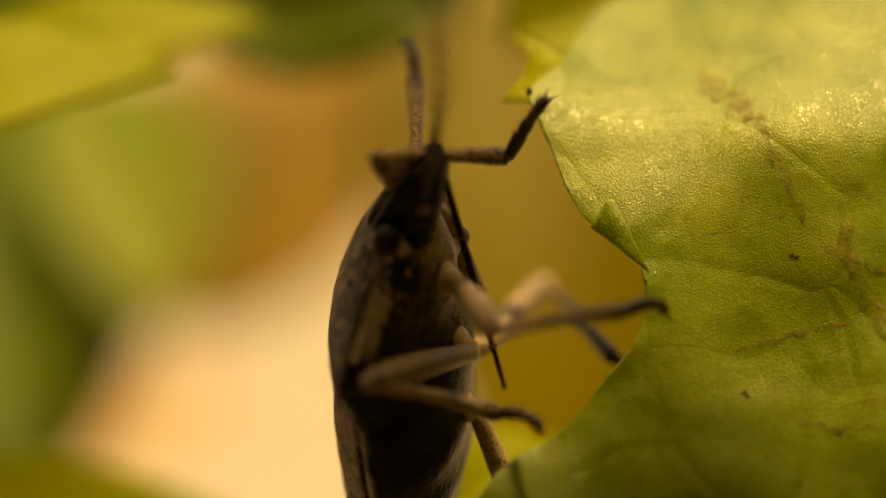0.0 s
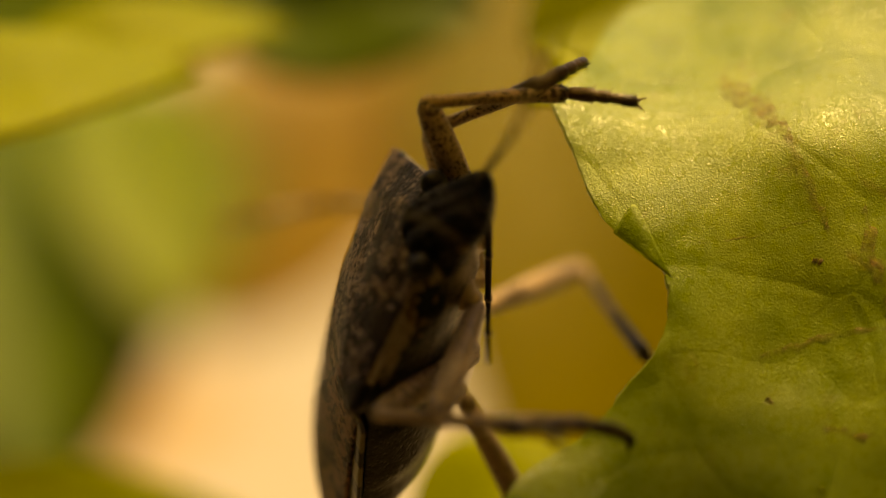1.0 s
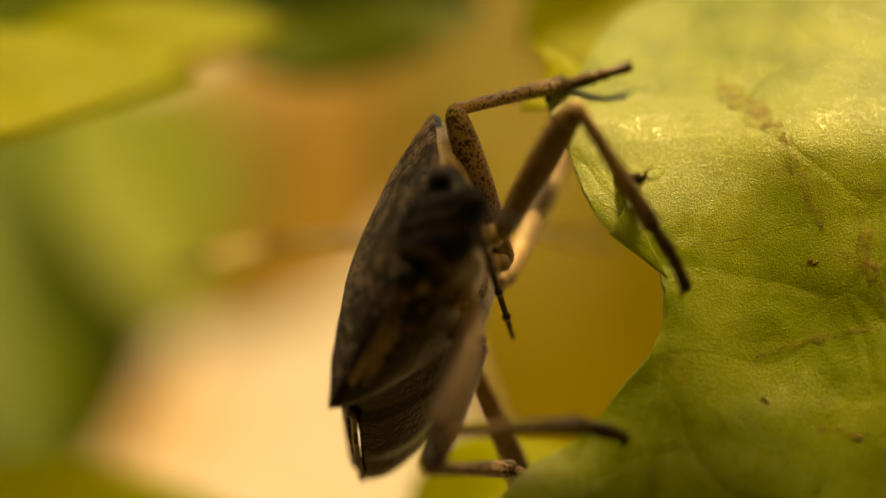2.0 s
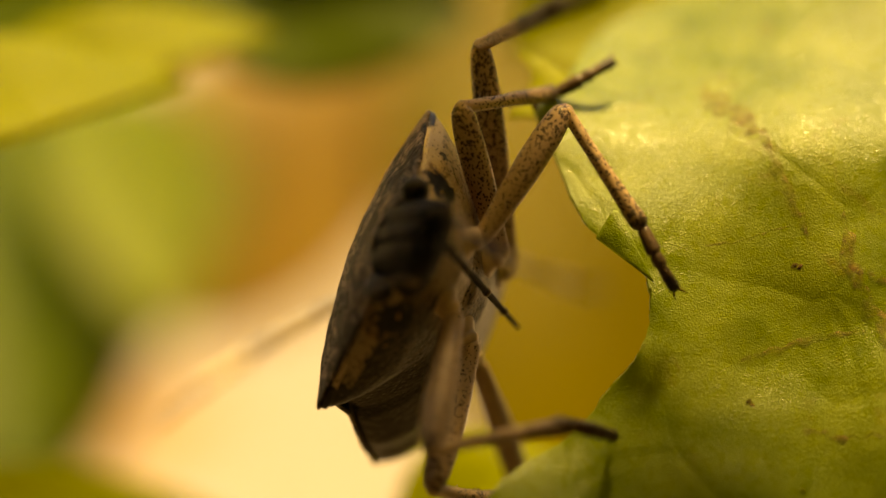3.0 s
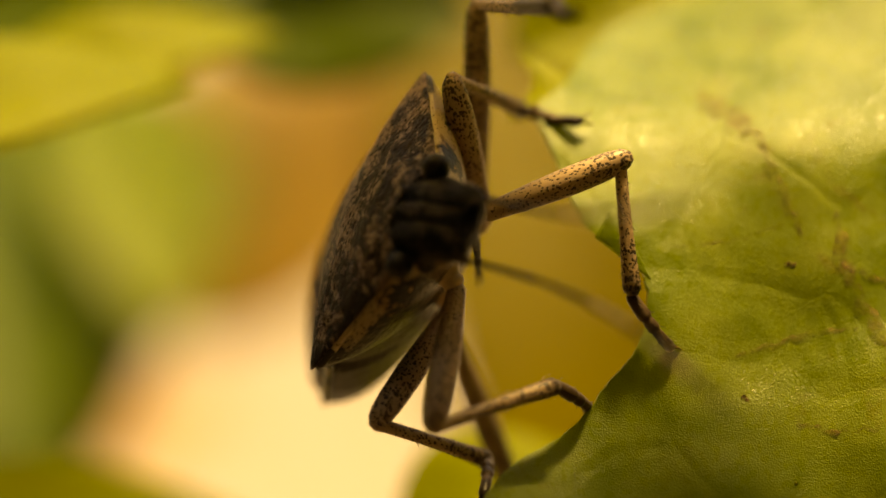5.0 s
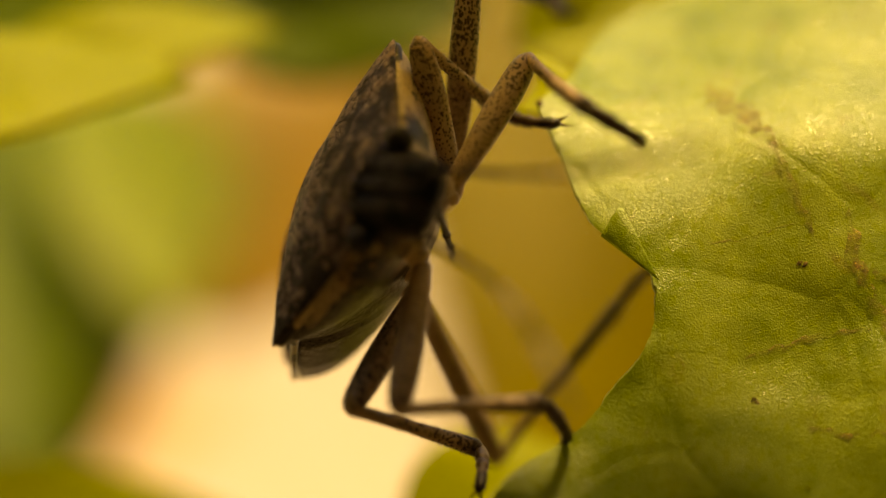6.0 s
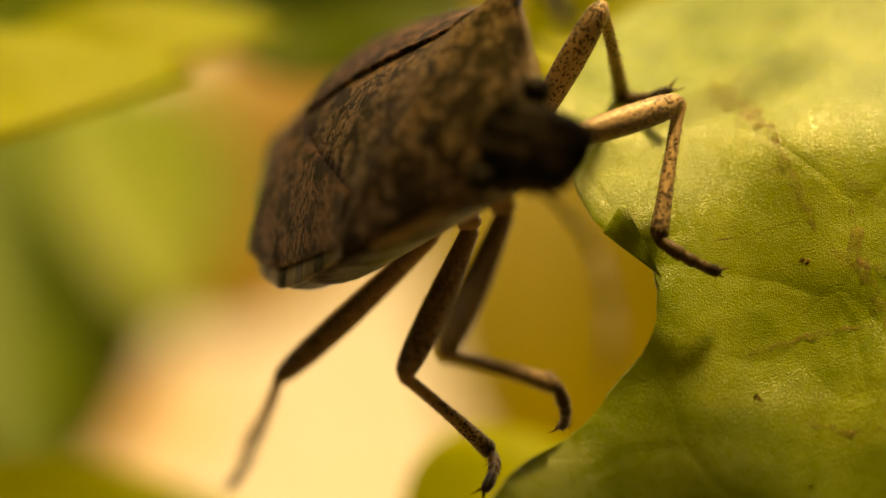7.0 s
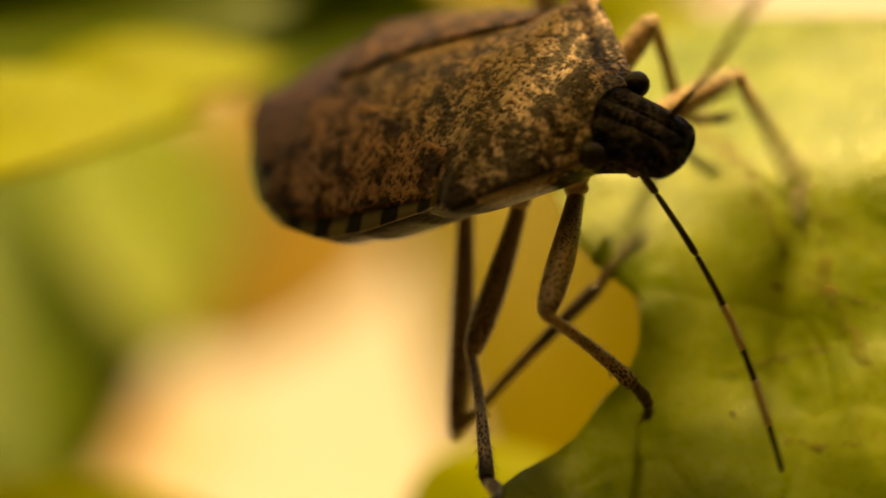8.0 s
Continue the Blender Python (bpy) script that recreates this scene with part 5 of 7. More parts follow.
    walk(legs["left_middle"]["tarsus"], [
        (0, left(-5.12, 5.52, -0.03, -7.17, 5.53, 0.45)), (0.1, left(-5.53, 5.11, -1.15, -7.62, 4.99, -1.29)), (0.2, left(-6.9, 3.98, -2.46, -8.81, 3.87, -3.32)),
        (0.3, left(-2.34, 6.9, -2.52, -4.22, 6.83, -3.46)), (0.4, left(-2.71, 6.8, -2.49, -4.5, 6.92, -3.59)), (0.5, left(-2.66, 7.01, -2.31, -4.33, 7.3, -3.56)),
        (0.6, left(-2.53, 7.19, -2.04, -4.23, 7.28, -3.27)), (0.8, left(-3.18, 6.77, -1.87, -4.87, 6.48, -3.08)), (1, left(-3.43, 6.61, -1.99, -5.04, 6.07, -3.22)),
        (1.2, left(-6.37, 3.72, -3.07, -7.04, 4.48, -4.91)), (1.4, left(-6, 3.32, -2.53, -7.02, 3.47, -4.36)), (1.5, left(-6.44, 2.28, -2.45, -7.36, 2.54, -4.32)),
        (1.6, left(-5.94, 2.88, -2.29, -7.07, 2.76, -4.06)), (1.9, left(-6.12, 2.11, -2.07, -7.4, 1.91, -3.72)), (2.3, left(-6.43, 0.96, -1.78, -7.88, 0.82, -3.29)),
        (2.8, left(-6.01, 0.97, -1.69, -7.64, 0.83, -3.01)), (3, left(-5.91, 0.94, -1.74, -7.55, 0.65, -3.03)), (3.4, left(-5.4, 1.05, -2.05, -6.81, 1.25, -3.6)),
        (3.5, left(-5.3, 1.15, -2.33, -6.82, 1.13, -3.78)), (3.8, left(-5.09, 0.84, -1.74, -5.98, 0.76, -3.64)), (4, left(-4.97, 0.81, -1.55, -5.41, 0.55, -3.59)),
        (4.2, left(-4.87, 1.01, -1.61, -5.41, 0.54, -3.58)), (4.7, left(-4.87, 0.34, -1.73, -5.03, 1.36, -3.56)), (5.3, left(-4.32, 0.51, -2.27, -4.35, 1.97, -3.78)),
        (5.5, left(-4.18, 0.28, -2.31, -4.3, 1.51, -4.01)), (5.7, left(-3.99, 0.44, -2.32, -4.04, 1.75, -3.97)), (5.9, left(-3.91, 0.37, -2.36, -3.98, 1.66, -4.01)),
        (6, left(-3.83, 0.29, -2.31, -3.95, 1.57, -3.96)), (6.1, left(-3.81, 0.26, -2.25, -3.9, 1.66, -3.81)), (6.2, left(-3.77, 0.18, -2.16, -3.85, 1.74, -3.57)),
        (6.3, left(-3.73, 0.1, -2.07, -3.81, 1.78, -3.33)), (6.4, left(-3.96, 0.15, -2.08, -3.91, 1.77, -3.41)), (6.5, left(-4.19, 0.12, -2.09, -4.03, 1.68, -3.48)),
        (6.6, left(-4.43, 0.54, -2.78, -4.43, 2.49, -3.56)), (6.7, left(-5.03, 0.08, -3.83, -5.39, 2.08, -4.35)), (6.8, left(-4.78, 0.36, -3.8, -5.09, 2.42, -4.07)),
        (6.9, left(-4.67, 0.26, -4.01, -5.04, 2.3, -4.33)), (7, left(-4.51, 0.45, -4.16, -4.87, 2.51, -4.36)), (7.1, left(-4.44, 0.58, -4.17, -4.81, 2.64, -4.35)),
        (7.2, left(-4.5, 0.74, -4.12, -4.73, 2.83, -4.09)), (7.3, left(-4.5, 0.88, -4.08, -4.65, 2.96, -3.89)), (7.5, left(-4.16, 1.32, -4.06, -4.28, 3.41, -3.83)),
        (7.6, left(-4.77, 1.43, -4.15, -4.55, 3.48, -3.75)), (7.7, left(-5.13, 1.34, -4.34, -4.77, 3.36, -3.88)), (7.9, left(-5.41, 1.6, -4.62, -5.05, 3.64, -4.31)),
        (8, left(-4.63, 2.5, -4.13, -4.41, 4.58, -3.96)),
    ])
    walk(legs["left_hind"]["femur"], [
        (0, left(-1.3, -0.5, -1.95, -6.93, -2.3, -3.45)), (0.2, left(-1.3, -0.5, -1.95, -6.75, -2.38, -3.95)), (0.3, left(-1.3, -0.5, -1.95, -6.65, -2.4, -4.19)),
        (0.4, left(-1.3, -0.5, -1.95, -6.53, -2.43, -4.42)), (0.5, left(-1.3, -0.5, -1.95, -6.43, -2.52, -4.55)), (0.6, left(-1.3, -0.5, -1.95, -6.26, -2.74, -4.71)),
        (0.8, left(-1.3, -0.5, -1.95, -5.82, -2.99, -5.2)), (1, left(-1.3, -0.5, -1.95, -5.53, -3.12, -5.48)), (1.2, left(-1.3, -0.5, -1.95, -5, -2.85, -6.19)),
        (1.4, left(-1.3, -0.5, -1.95, -4.88, -3.07, -6.17)), (1.5, left(-1.3, -0.5, -1.95, -5.11, -3.24, -5.84)), (1.6, left(-1.3, -0.5, -1.95, -5.36, -3.36, -5.49)),
        (1.9, left(-1.3, -0.5, -1.95, -6.61, -3.26, -3.13)), (2.3, left(-1.3, -0.5, -1.95, -7.02, -2.31, -0.83)), (2.5, left(-1.3, -0.5, -1.95, -7.06, -1.49, -0.21)),
        (2.8, left(-1.3, -0.5, -1.95, -5.69, 3.1, 0.28)), (3, left(-1.3, -0.5, -1.95, -5.85, 2.96, 0.18)), (3.4, left(-1.3, -0.5, -1.95, -5.9, 2.93, 0.12)),
        (3.5, left(-1.3, -0.5, -1.95, -6.4, 1.98, 0.3)), (3.8, left(-1.3, -0.5, -1.95, -6.12, 2.69, 0)), (4, left(-1.3, -0.5, -1.95, -6.3, 2.41, -0.02)),
        (4.2, left(-1.3, -0.5, -1.95, -6.38, 2.28, -0.03)), (4.7, left(-1.3, -0.5, -1.95, -6.53, 1.72, 0.27)), (5.3, left(-1.3, -0.5, -1.95, -6.03, 2.6, 0.33)),
        (5.5, left(-1.3, -0.5, -1.95, -5.88, 2.88, 0.25)), (5.7, left(-1.3, -0.5, -1.95, -6.05, 2.74, 0.08)), (5.9, left(-1.3, -0.5, -1.95, -6.32, 2.45, -0.12)),
        (6, left(-1.3, -0.5, -1.95, -6.38, 2.37, -0.16)), (6.1, left(-1.3, -0.5, -1.95, -6.3, 2.44, -0.07)), (6.2, left(-1.3, -0.5, -1.95, -6.26, 2.36, 0.16)),
        (6.3, left(-1.3, -0.5, -1.95, -6.2, 2.29, 0.38)), (6.4, left(-1.3, -0.5, -1.95, -6.09, 2.36, 0.52)), (6.5, left(-1.3, -0.5, -1.95, -6, 2.38, 0.67)),
        (6.6, left(-1.3, -0.5, -1.95, -5.71, 2.32, 1.18)), (6.7, left(-1.3, -0.5, -1.95, -4.58, 3.54, 1.23)), (6.8, left(-1.3, -0.5, -1.95, -5.13, 2.53, 1.71)),
        (6.9, left(-1.3, -0.5, -1.95, -4.88, 2.82, 1.71)), (7, left(-1.3, -0.5, -1.95, -4.53, 3.07, 1.8)), (7.1, left(-1.3, -0.5, -1.95, -4.55, 3.04, 1.81)),
        (7.2, left(-1.3, -0.5, -1.95, -4.54, 2.93, 1.92)), (7.3, left(-1.3, -0.5, -1.95, -4.59, 2.8, 1.99)), (7.5, left(-1.3, -0.5, -1.95, -4.76, 2.63, 1.98)),
        (7.6, left(-1.3, -0.5, -1.95, -4.82, 2.46, 2.06)), (7.7, left(-1.3, -0.5, -1.95, -4.88, 2.28, 2.13)), (7.9, left(-1.3, -0.5, -1.95, -6.47, 0.36, 1.17)),
        (8, left(-1.3, -0.5, -1.95, -6.31, 0.33, 1.43)),
    ])
    walk(legs["left_hind"]["tibia"], [
        (0, left(-6.93, -2.3, -3.45, -1.82, -1.16, -5.43)), (0.2, left(-6.75, -2.38, -3.95, -1.64, -0.97, -5.76)), (0.3, left(-6.65, -2.4, -4.19, -1.54, -0.87, -5.92)),
        (0.4, left(-6.53, -2.43, -4.42, -1.45, -0.75, -6.06)), (0.5, left(-6.43, -2.52, -4.55, -1.39, -0.67, -6.11)), (0.6, left(-6.26, -2.74, -4.71, -1.34, -0.75, -6.49)),
        (0.8, left(-5.82, -2.99, -5.2, -1.06, -0.47, -6.72)), (1, left(-5.53, -3.12, -5.48, -0.88, -0.3, -6.81)), (1.2, left(-5, -2.85, -6.19, -0.63, 0.59, -6.85)),
        (1.4, left(-4.88, -3.07, -6.17, -0.76, 0.65, -6.89)), (1.5, left(-5.11, -3.24, -5.84, -1.15, 0.63, -6.63)), (1.6, left(-5.36, -3.36, -5.49, -1.59, 0.7, -6.32)),
        (1.9, left(-6.61, -3.26, -3.13, -3.67, 1.33, -4.4)), (2.3, left(-7.02, -2.31, -0.83, -5.31, 2.65, -2.8)), (2.5, left(-7.06, -1.49, -0.21, -5.78, 3.6, -2.18)),
        (2.8, left(-5.69, 3.1, 0.28, -5.11, 8.12, -2.13)), (3, left(-5.85, 2.96, 0.18, -5.39, 7.97, -2.28)), (3.4, left(-5.9, 2.93, 0.12, -5.41, 7.85, -2.52)),
        (3.5, left(-6.4, 1.98, 0.3, -5.78, 6.76, -2.54)), (3.8, left(-6.12, 2.69, 0, -5.6, 7.54, -2.74)), (4, left(-6.3, 2.41, -0.02, -5.79, 7.23, -2.83)),
        (4.2, left(-6.38, 2.28, -0.03, -5.74, 7.15, -2.73)), (4.7, left(-6.53, 1.72, 0.27, -5.64, 6.93, -1.59)), (5.3, left(-6.03, 2.6, 0.33, -4.71, 7.93, -0.78)),
        (5.5, left(-5.88, 2.88, 0.25, -4.45, 8.15, -1.01)), (5.7, left(-6.05, 2.74, 0.08, -4.62, 7.95, -1.4)), (5.9, left(-6.32, 2.45, -0.12, -4.89, 7.58, -1.83)),
        (6, left(-6.38, 2.37, -0.16, -4.89, 7.47, -1.91)), (6.1, left(-6.3, 2.44, -0.07, -4.75, 7.59, -1.63)), (6.2, left(-6.26, 2.36, 0.16, -4.61, 7.56, -1.11)),
        (6.3, left(-6.2, 2.29, 0.38, -4.46, 7.52, -0.59)), (6.4, left(-6.09, 2.36, 0.52, -4.1, 7.52, -0.32)), (6.5, left(-6, 2.38, 0.67, -3.75, 7.45, -0.05)),
        (6.6, left(-5.71, 2.32, 1.18, -3.24, 7.31, 0.54)), (6.7, left(-4.58, 3.54, 1.23, -2.08, 8.55, 1.45)), (6.8, left(-5.13, 2.53, 1.71, -2.35, 7.37, 1.36)),
        (6.9, left(-4.88, 2.82, 1.71, -2, 7.62, 1.69)), (7, left(-4.53, 3.07, 1.8, -1.62, 7.84, 2.08)), (7.1, left(-4.55, 3.04, 1.81, -1.54, 7.74, 2.23)),
        (7.2, left(-4.54, 2.93, 1.92, -1.45, 7.57, 2.41)), (7.3, left(-4.59, 2.8, 1.99, -1.42, 7.38, 2.55)), (7.5, left(-4.76, 2.63, 1.98, -1.53, 7.13, 2.78)),
        (7.6, left(-4.82, 2.46, 2.06, -1.47, 6.85, 2.95)), (7.7, left(-4.88, 2.28, 2.13, -1.42, 6.58, 3.12)), (7.9, left(-6.47, 0.36, 1.17, -2.97, 4.62, 2.15)),
        (8, left(-6.31, 0.33, 1.43, -2.87, 4.62, 2.5)),
    ])
    walk(legs["left_hind"]["tarsus"], [
        (0, left(-1.82, -1.16, -5.43, -2.84, -2.93, -6.25)), (0.2, left(-1.64, -0.97, -5.76, -2.6, -2.73, -6.67)), (0.3, left(-1.54, -0.87, -5.92, -2.46, -2.63, -6.88)),
        (0.4, left(-1.45, -0.75, -6.06, -2.33, -2.49, -7.07)), (0.5, left(-1.39, -0.67, -6.11, -2.21, -2.41, -7.18)), (0.6, left(-1.34, -0.75, -6.49, -2.13, -2.53, -7.5)),
        (0.8, left(-1.06, -0.47, -6.72, -1.57, -2.33, -7.78)), (1, left(-0.88, -0.3, -6.81, -1.13, -2.21, -7.87)), (1.2, left(-0.63, 0.59, -6.85, -0.72, -1.28, -8.01)),
        (1.4, left(-0.76, 0.65, -6.89, -0.87, -1.26, -7.97)), (1.5, left(-1.15, 0.63, -6.63, -1.38, -1.28, -7.7)), (1.6, left(-1.59, 0.7, -6.32, -1.92, -1.2, -7.39)),
        (1.9, left(-3.67, 1.33, -4.4, -2.88, 3.24, -5.16)), (2.3, left(-5.31, 2.65, -2.8, -4.94, 4.58, -3.78)), (2.5, left(-5.78, 3.6, -2.18, -5.6, 5.45, -3.35)),
        (2.8, left(-5.11, 8.12, -2.13, -5.03, 9.99, -3.29)), (3, left(-5.39, 7.97, -2.28, -5.24, 9.83, -3.45)), (3.4, left(-5.41, 7.85, -2.52, -5.32, 9.75, -3.61)),
        (3.5, left(-5.78, 6.76, -2.54, -5.82, 8.51, -3.87)), (3.8, left(-5.6, 7.54, -2.74, -5.52, 9.43, -3.88)), (4, left(-5.79, 7.23, -2.83, -5.72, 9.07, -4.04)),
        (4.2, left(-5.74, 7.15, -2.73, -5.55, 9.05, -3.82)), (4.7, left(-5.64, 6.93, -1.59, -5.09, 8.97, -2.2)), (5.3, left(-4.71, 7.93, -0.78, -3.84, 9.94, -0.89)),
        (5.5, left(-4.45, 8.15, -1.01, -3.62, 10.17, -1.18)), (5.7, left(-4.62, 7.95, -1.4, -3.83, 9.99, -1.64)), (5.9, left(-4.89, 7.58, -1.83, -4.17, 9.64, -2.14)),
        (6, left(-4.89, 7.47, -1.91, -4.19, 9.53, -2.26)), (6.1, left(-4.75, 7.59, -1.63, -4.07, 9.66, -1.91)), (6.2, left(-4.61, 7.56, -1.11, -3.94, 9.65, -1.3)),
        (6.3, left(-4.46, 7.52, -0.59, -3.82, 9.62, -0.7)), (6.4, left(-4.1, 7.52, -0.32, -3.43, 9.62, -0.38)), (6.5, left(-3.75, 7.45, -0.05, -3.06, 9.54, -0.08)),
        (6.6, left(-3.24, 7.31, 0.54, -2.51, 9.38, 0.52)), (6.7, left(-2.08, 8.55, 1.45, -1.31, 10.61, 1.49)), (6.8, left(-2.35, 7.37, 1.36, -1.58, 9.43, 1.46)),
        (6.9, left(-2, 7.62, 1.69, -1.22, 9.67, 1.86)), (7, left(-1.62, 7.84, 2.08, -0.84, 9.88, 2.35)), (7.1, left(-1.54, 7.74, 2.23, -0.7, 9.75, 2.55)),
        (7.2, left(-1.45, 7.57, 2.41, -0.54, 9.54, 2.78)), (7.3, left(-1.42, 7.38, 2.55, -0.47, 9.32, 2.95)), (7.5, left(-1.53, 7.13, 2.78, -0.51, 9.03, 3.26)),
        (7.6, left(-1.47, 6.85, 2.95, -0.38, 8.69, 3.48)), (7.7, left(-1.42, 6.58, 3.12, -0.24, 8.35, 3.68)), (7.9, left(-2.97, 4.62, 2.15, -1.67, 6.31, 2.69)),
        (8, left(-2.87, 4.62, 2.5, -1.51, 6.26, 3.04)),
    ])
    walk(legs["right_front"]["femur"], [
        (0, right(0.95, 3.2, -1.55, 4.48, 4.47, -2.61)), (0.2, right(0.95, 3.2, -1.55, 4.39, 4.74, -2.55)), (0.3, right(0.95, 3.2, -1.55, 4.34, 4.87, -2.52)),
        (0.4, right(0.95, 3.2, -1.55, 4.28, 5.03, -2.45)), (0.5, right(0.95, 3.2, -1.55, 4.22, 5.2, -2.27)), (0.6, right(0.95, 3.2, -1.55, 4.08, 5.45, -2.16)),
        (0.8, right(0.95, 3.2, -1.55, 3.82, 5.82, -1.9)), (1, right(0.95, 3.2, -1.55, 4.74, 3.78, -0.82)), (1.2, right(0.95, 3.2, -1.55, 4.65, 4.26, -0.92)),
        (1.4, right(0.95, 3.2, -1.55, 4.66, 4.38, -1.28)), (1.5, right(0.95, 3.2, -1.55, 4.67, 4.36, -1.42)), (1.6, right(0.95, 3.2, -1.55, 4.63, 4.5, -1.5)),
        (1.9, right(0.95, 3.2, -1.55, 4.53, 4.74, -1.69)), (2.3, right(0.95, 3.2, -1.55, 4.4, 4.97, -1.95)), (2.8, right(0.95, 3.2, -1.55, 4.41, 4.85, -2.27)),
        (3, right(0.95, 3.2, -1.55, 4.44, 4.76, -2.33)), (3.4, right(0.95, 3.2, -1.55, 4.53, 4.64, -2.12)), (3.5, right(0.95, 3.2, -1.55, 4.59, 4.5, -2.06)),
        (3.8, right(0.95, 3.2, -1.55, 4.59, 4.5, -2.07)), (4, right(0.95, 3.2, -1.55, 4.59, 4.47, -2.14)), (4.2, right(0.95, 3.2, -1.55, 4.69, 4.16, -2.1)),
        (4.7, right(0.95, 3.2, -1.55, 4.58, 4.56, -1.98)), (5.3, right(0.95, 3.2, -1.55, 4.57, 4.45, -2.29)), (5.5, right(0.95, 3.2, -1.55, 4.32, 3.94, -3.37)),
        (5.6, right(0.95, 3.2, -1.55, 4.54, 3.96, -2.87)), (5.7, right(0.95, 3.2, -1.55, 4.64, 2.51, -2.61)), (5.9, right(0.95, 3.2, -1.55, 4.55, 4.57, -2.17)),
        (6, right(0.95, 3.2, -1.55, 4.55, 4.59, -2.11)), (6.1, right(0.95, 3.2, -1.55, 4.53, 4.65, -2.08)), (6.2, right(0.95, 3.2, -1.55, 4.52, 4.7, -2)),
        (6.3, right(0.95, 3.2, -1.55, 4.52, 4.73, -1.92)), (6.4, right(0.95, 3.2, -1.55, 4.6, 4.53, -1.89)), (6.5, right(0.95, 3.2, -1.55, 4.67, 4.33, -1.87)),
        (6.6, right(0.95, 3.2, -1.55, 4.74, 4.06, -1.87)), (6.7, right(0.95, 3.2, -1.55, 4.79, 3.81, -1.86)), (6.8, right(0.95, 3.2, -1.55, 4.78, 3.93, -1.65)),
        (6.9, right(0.95, 3.2, -1.55, 4.75, 4.07, -1.45)), (7, right(0.95, 3.2, -1.55, 4.79, 3.86, -1.7)), (7.1, right(0.95, 3.2, -1.55, 4.66, 4.27, -1.01)),
        (7.2, right(0.95, 3.2, -1.55, 4.61, 4.24, -0.69)), (7.3, right(0.95, 3.2, -1.55, 4.54, 4.19, -0.4)), (7.5, right(0.95, 3.2, -1.55, 4.61, 4.5, -1.93)),
        (7.6, right(0.95, 3.2, -1.55, 4.48, 4.85, -1.34)), (7.7, right(0.95, 3.2, -1.55, 4.61, 4.55, -1.58)), (7.9, right(0.95, 3.2, -1.55, 4.7, 4.23, -1.81)),
        (8, right(0.95, 3.2, -1.55, 4.72, 4.16, -1.83)),
    ])
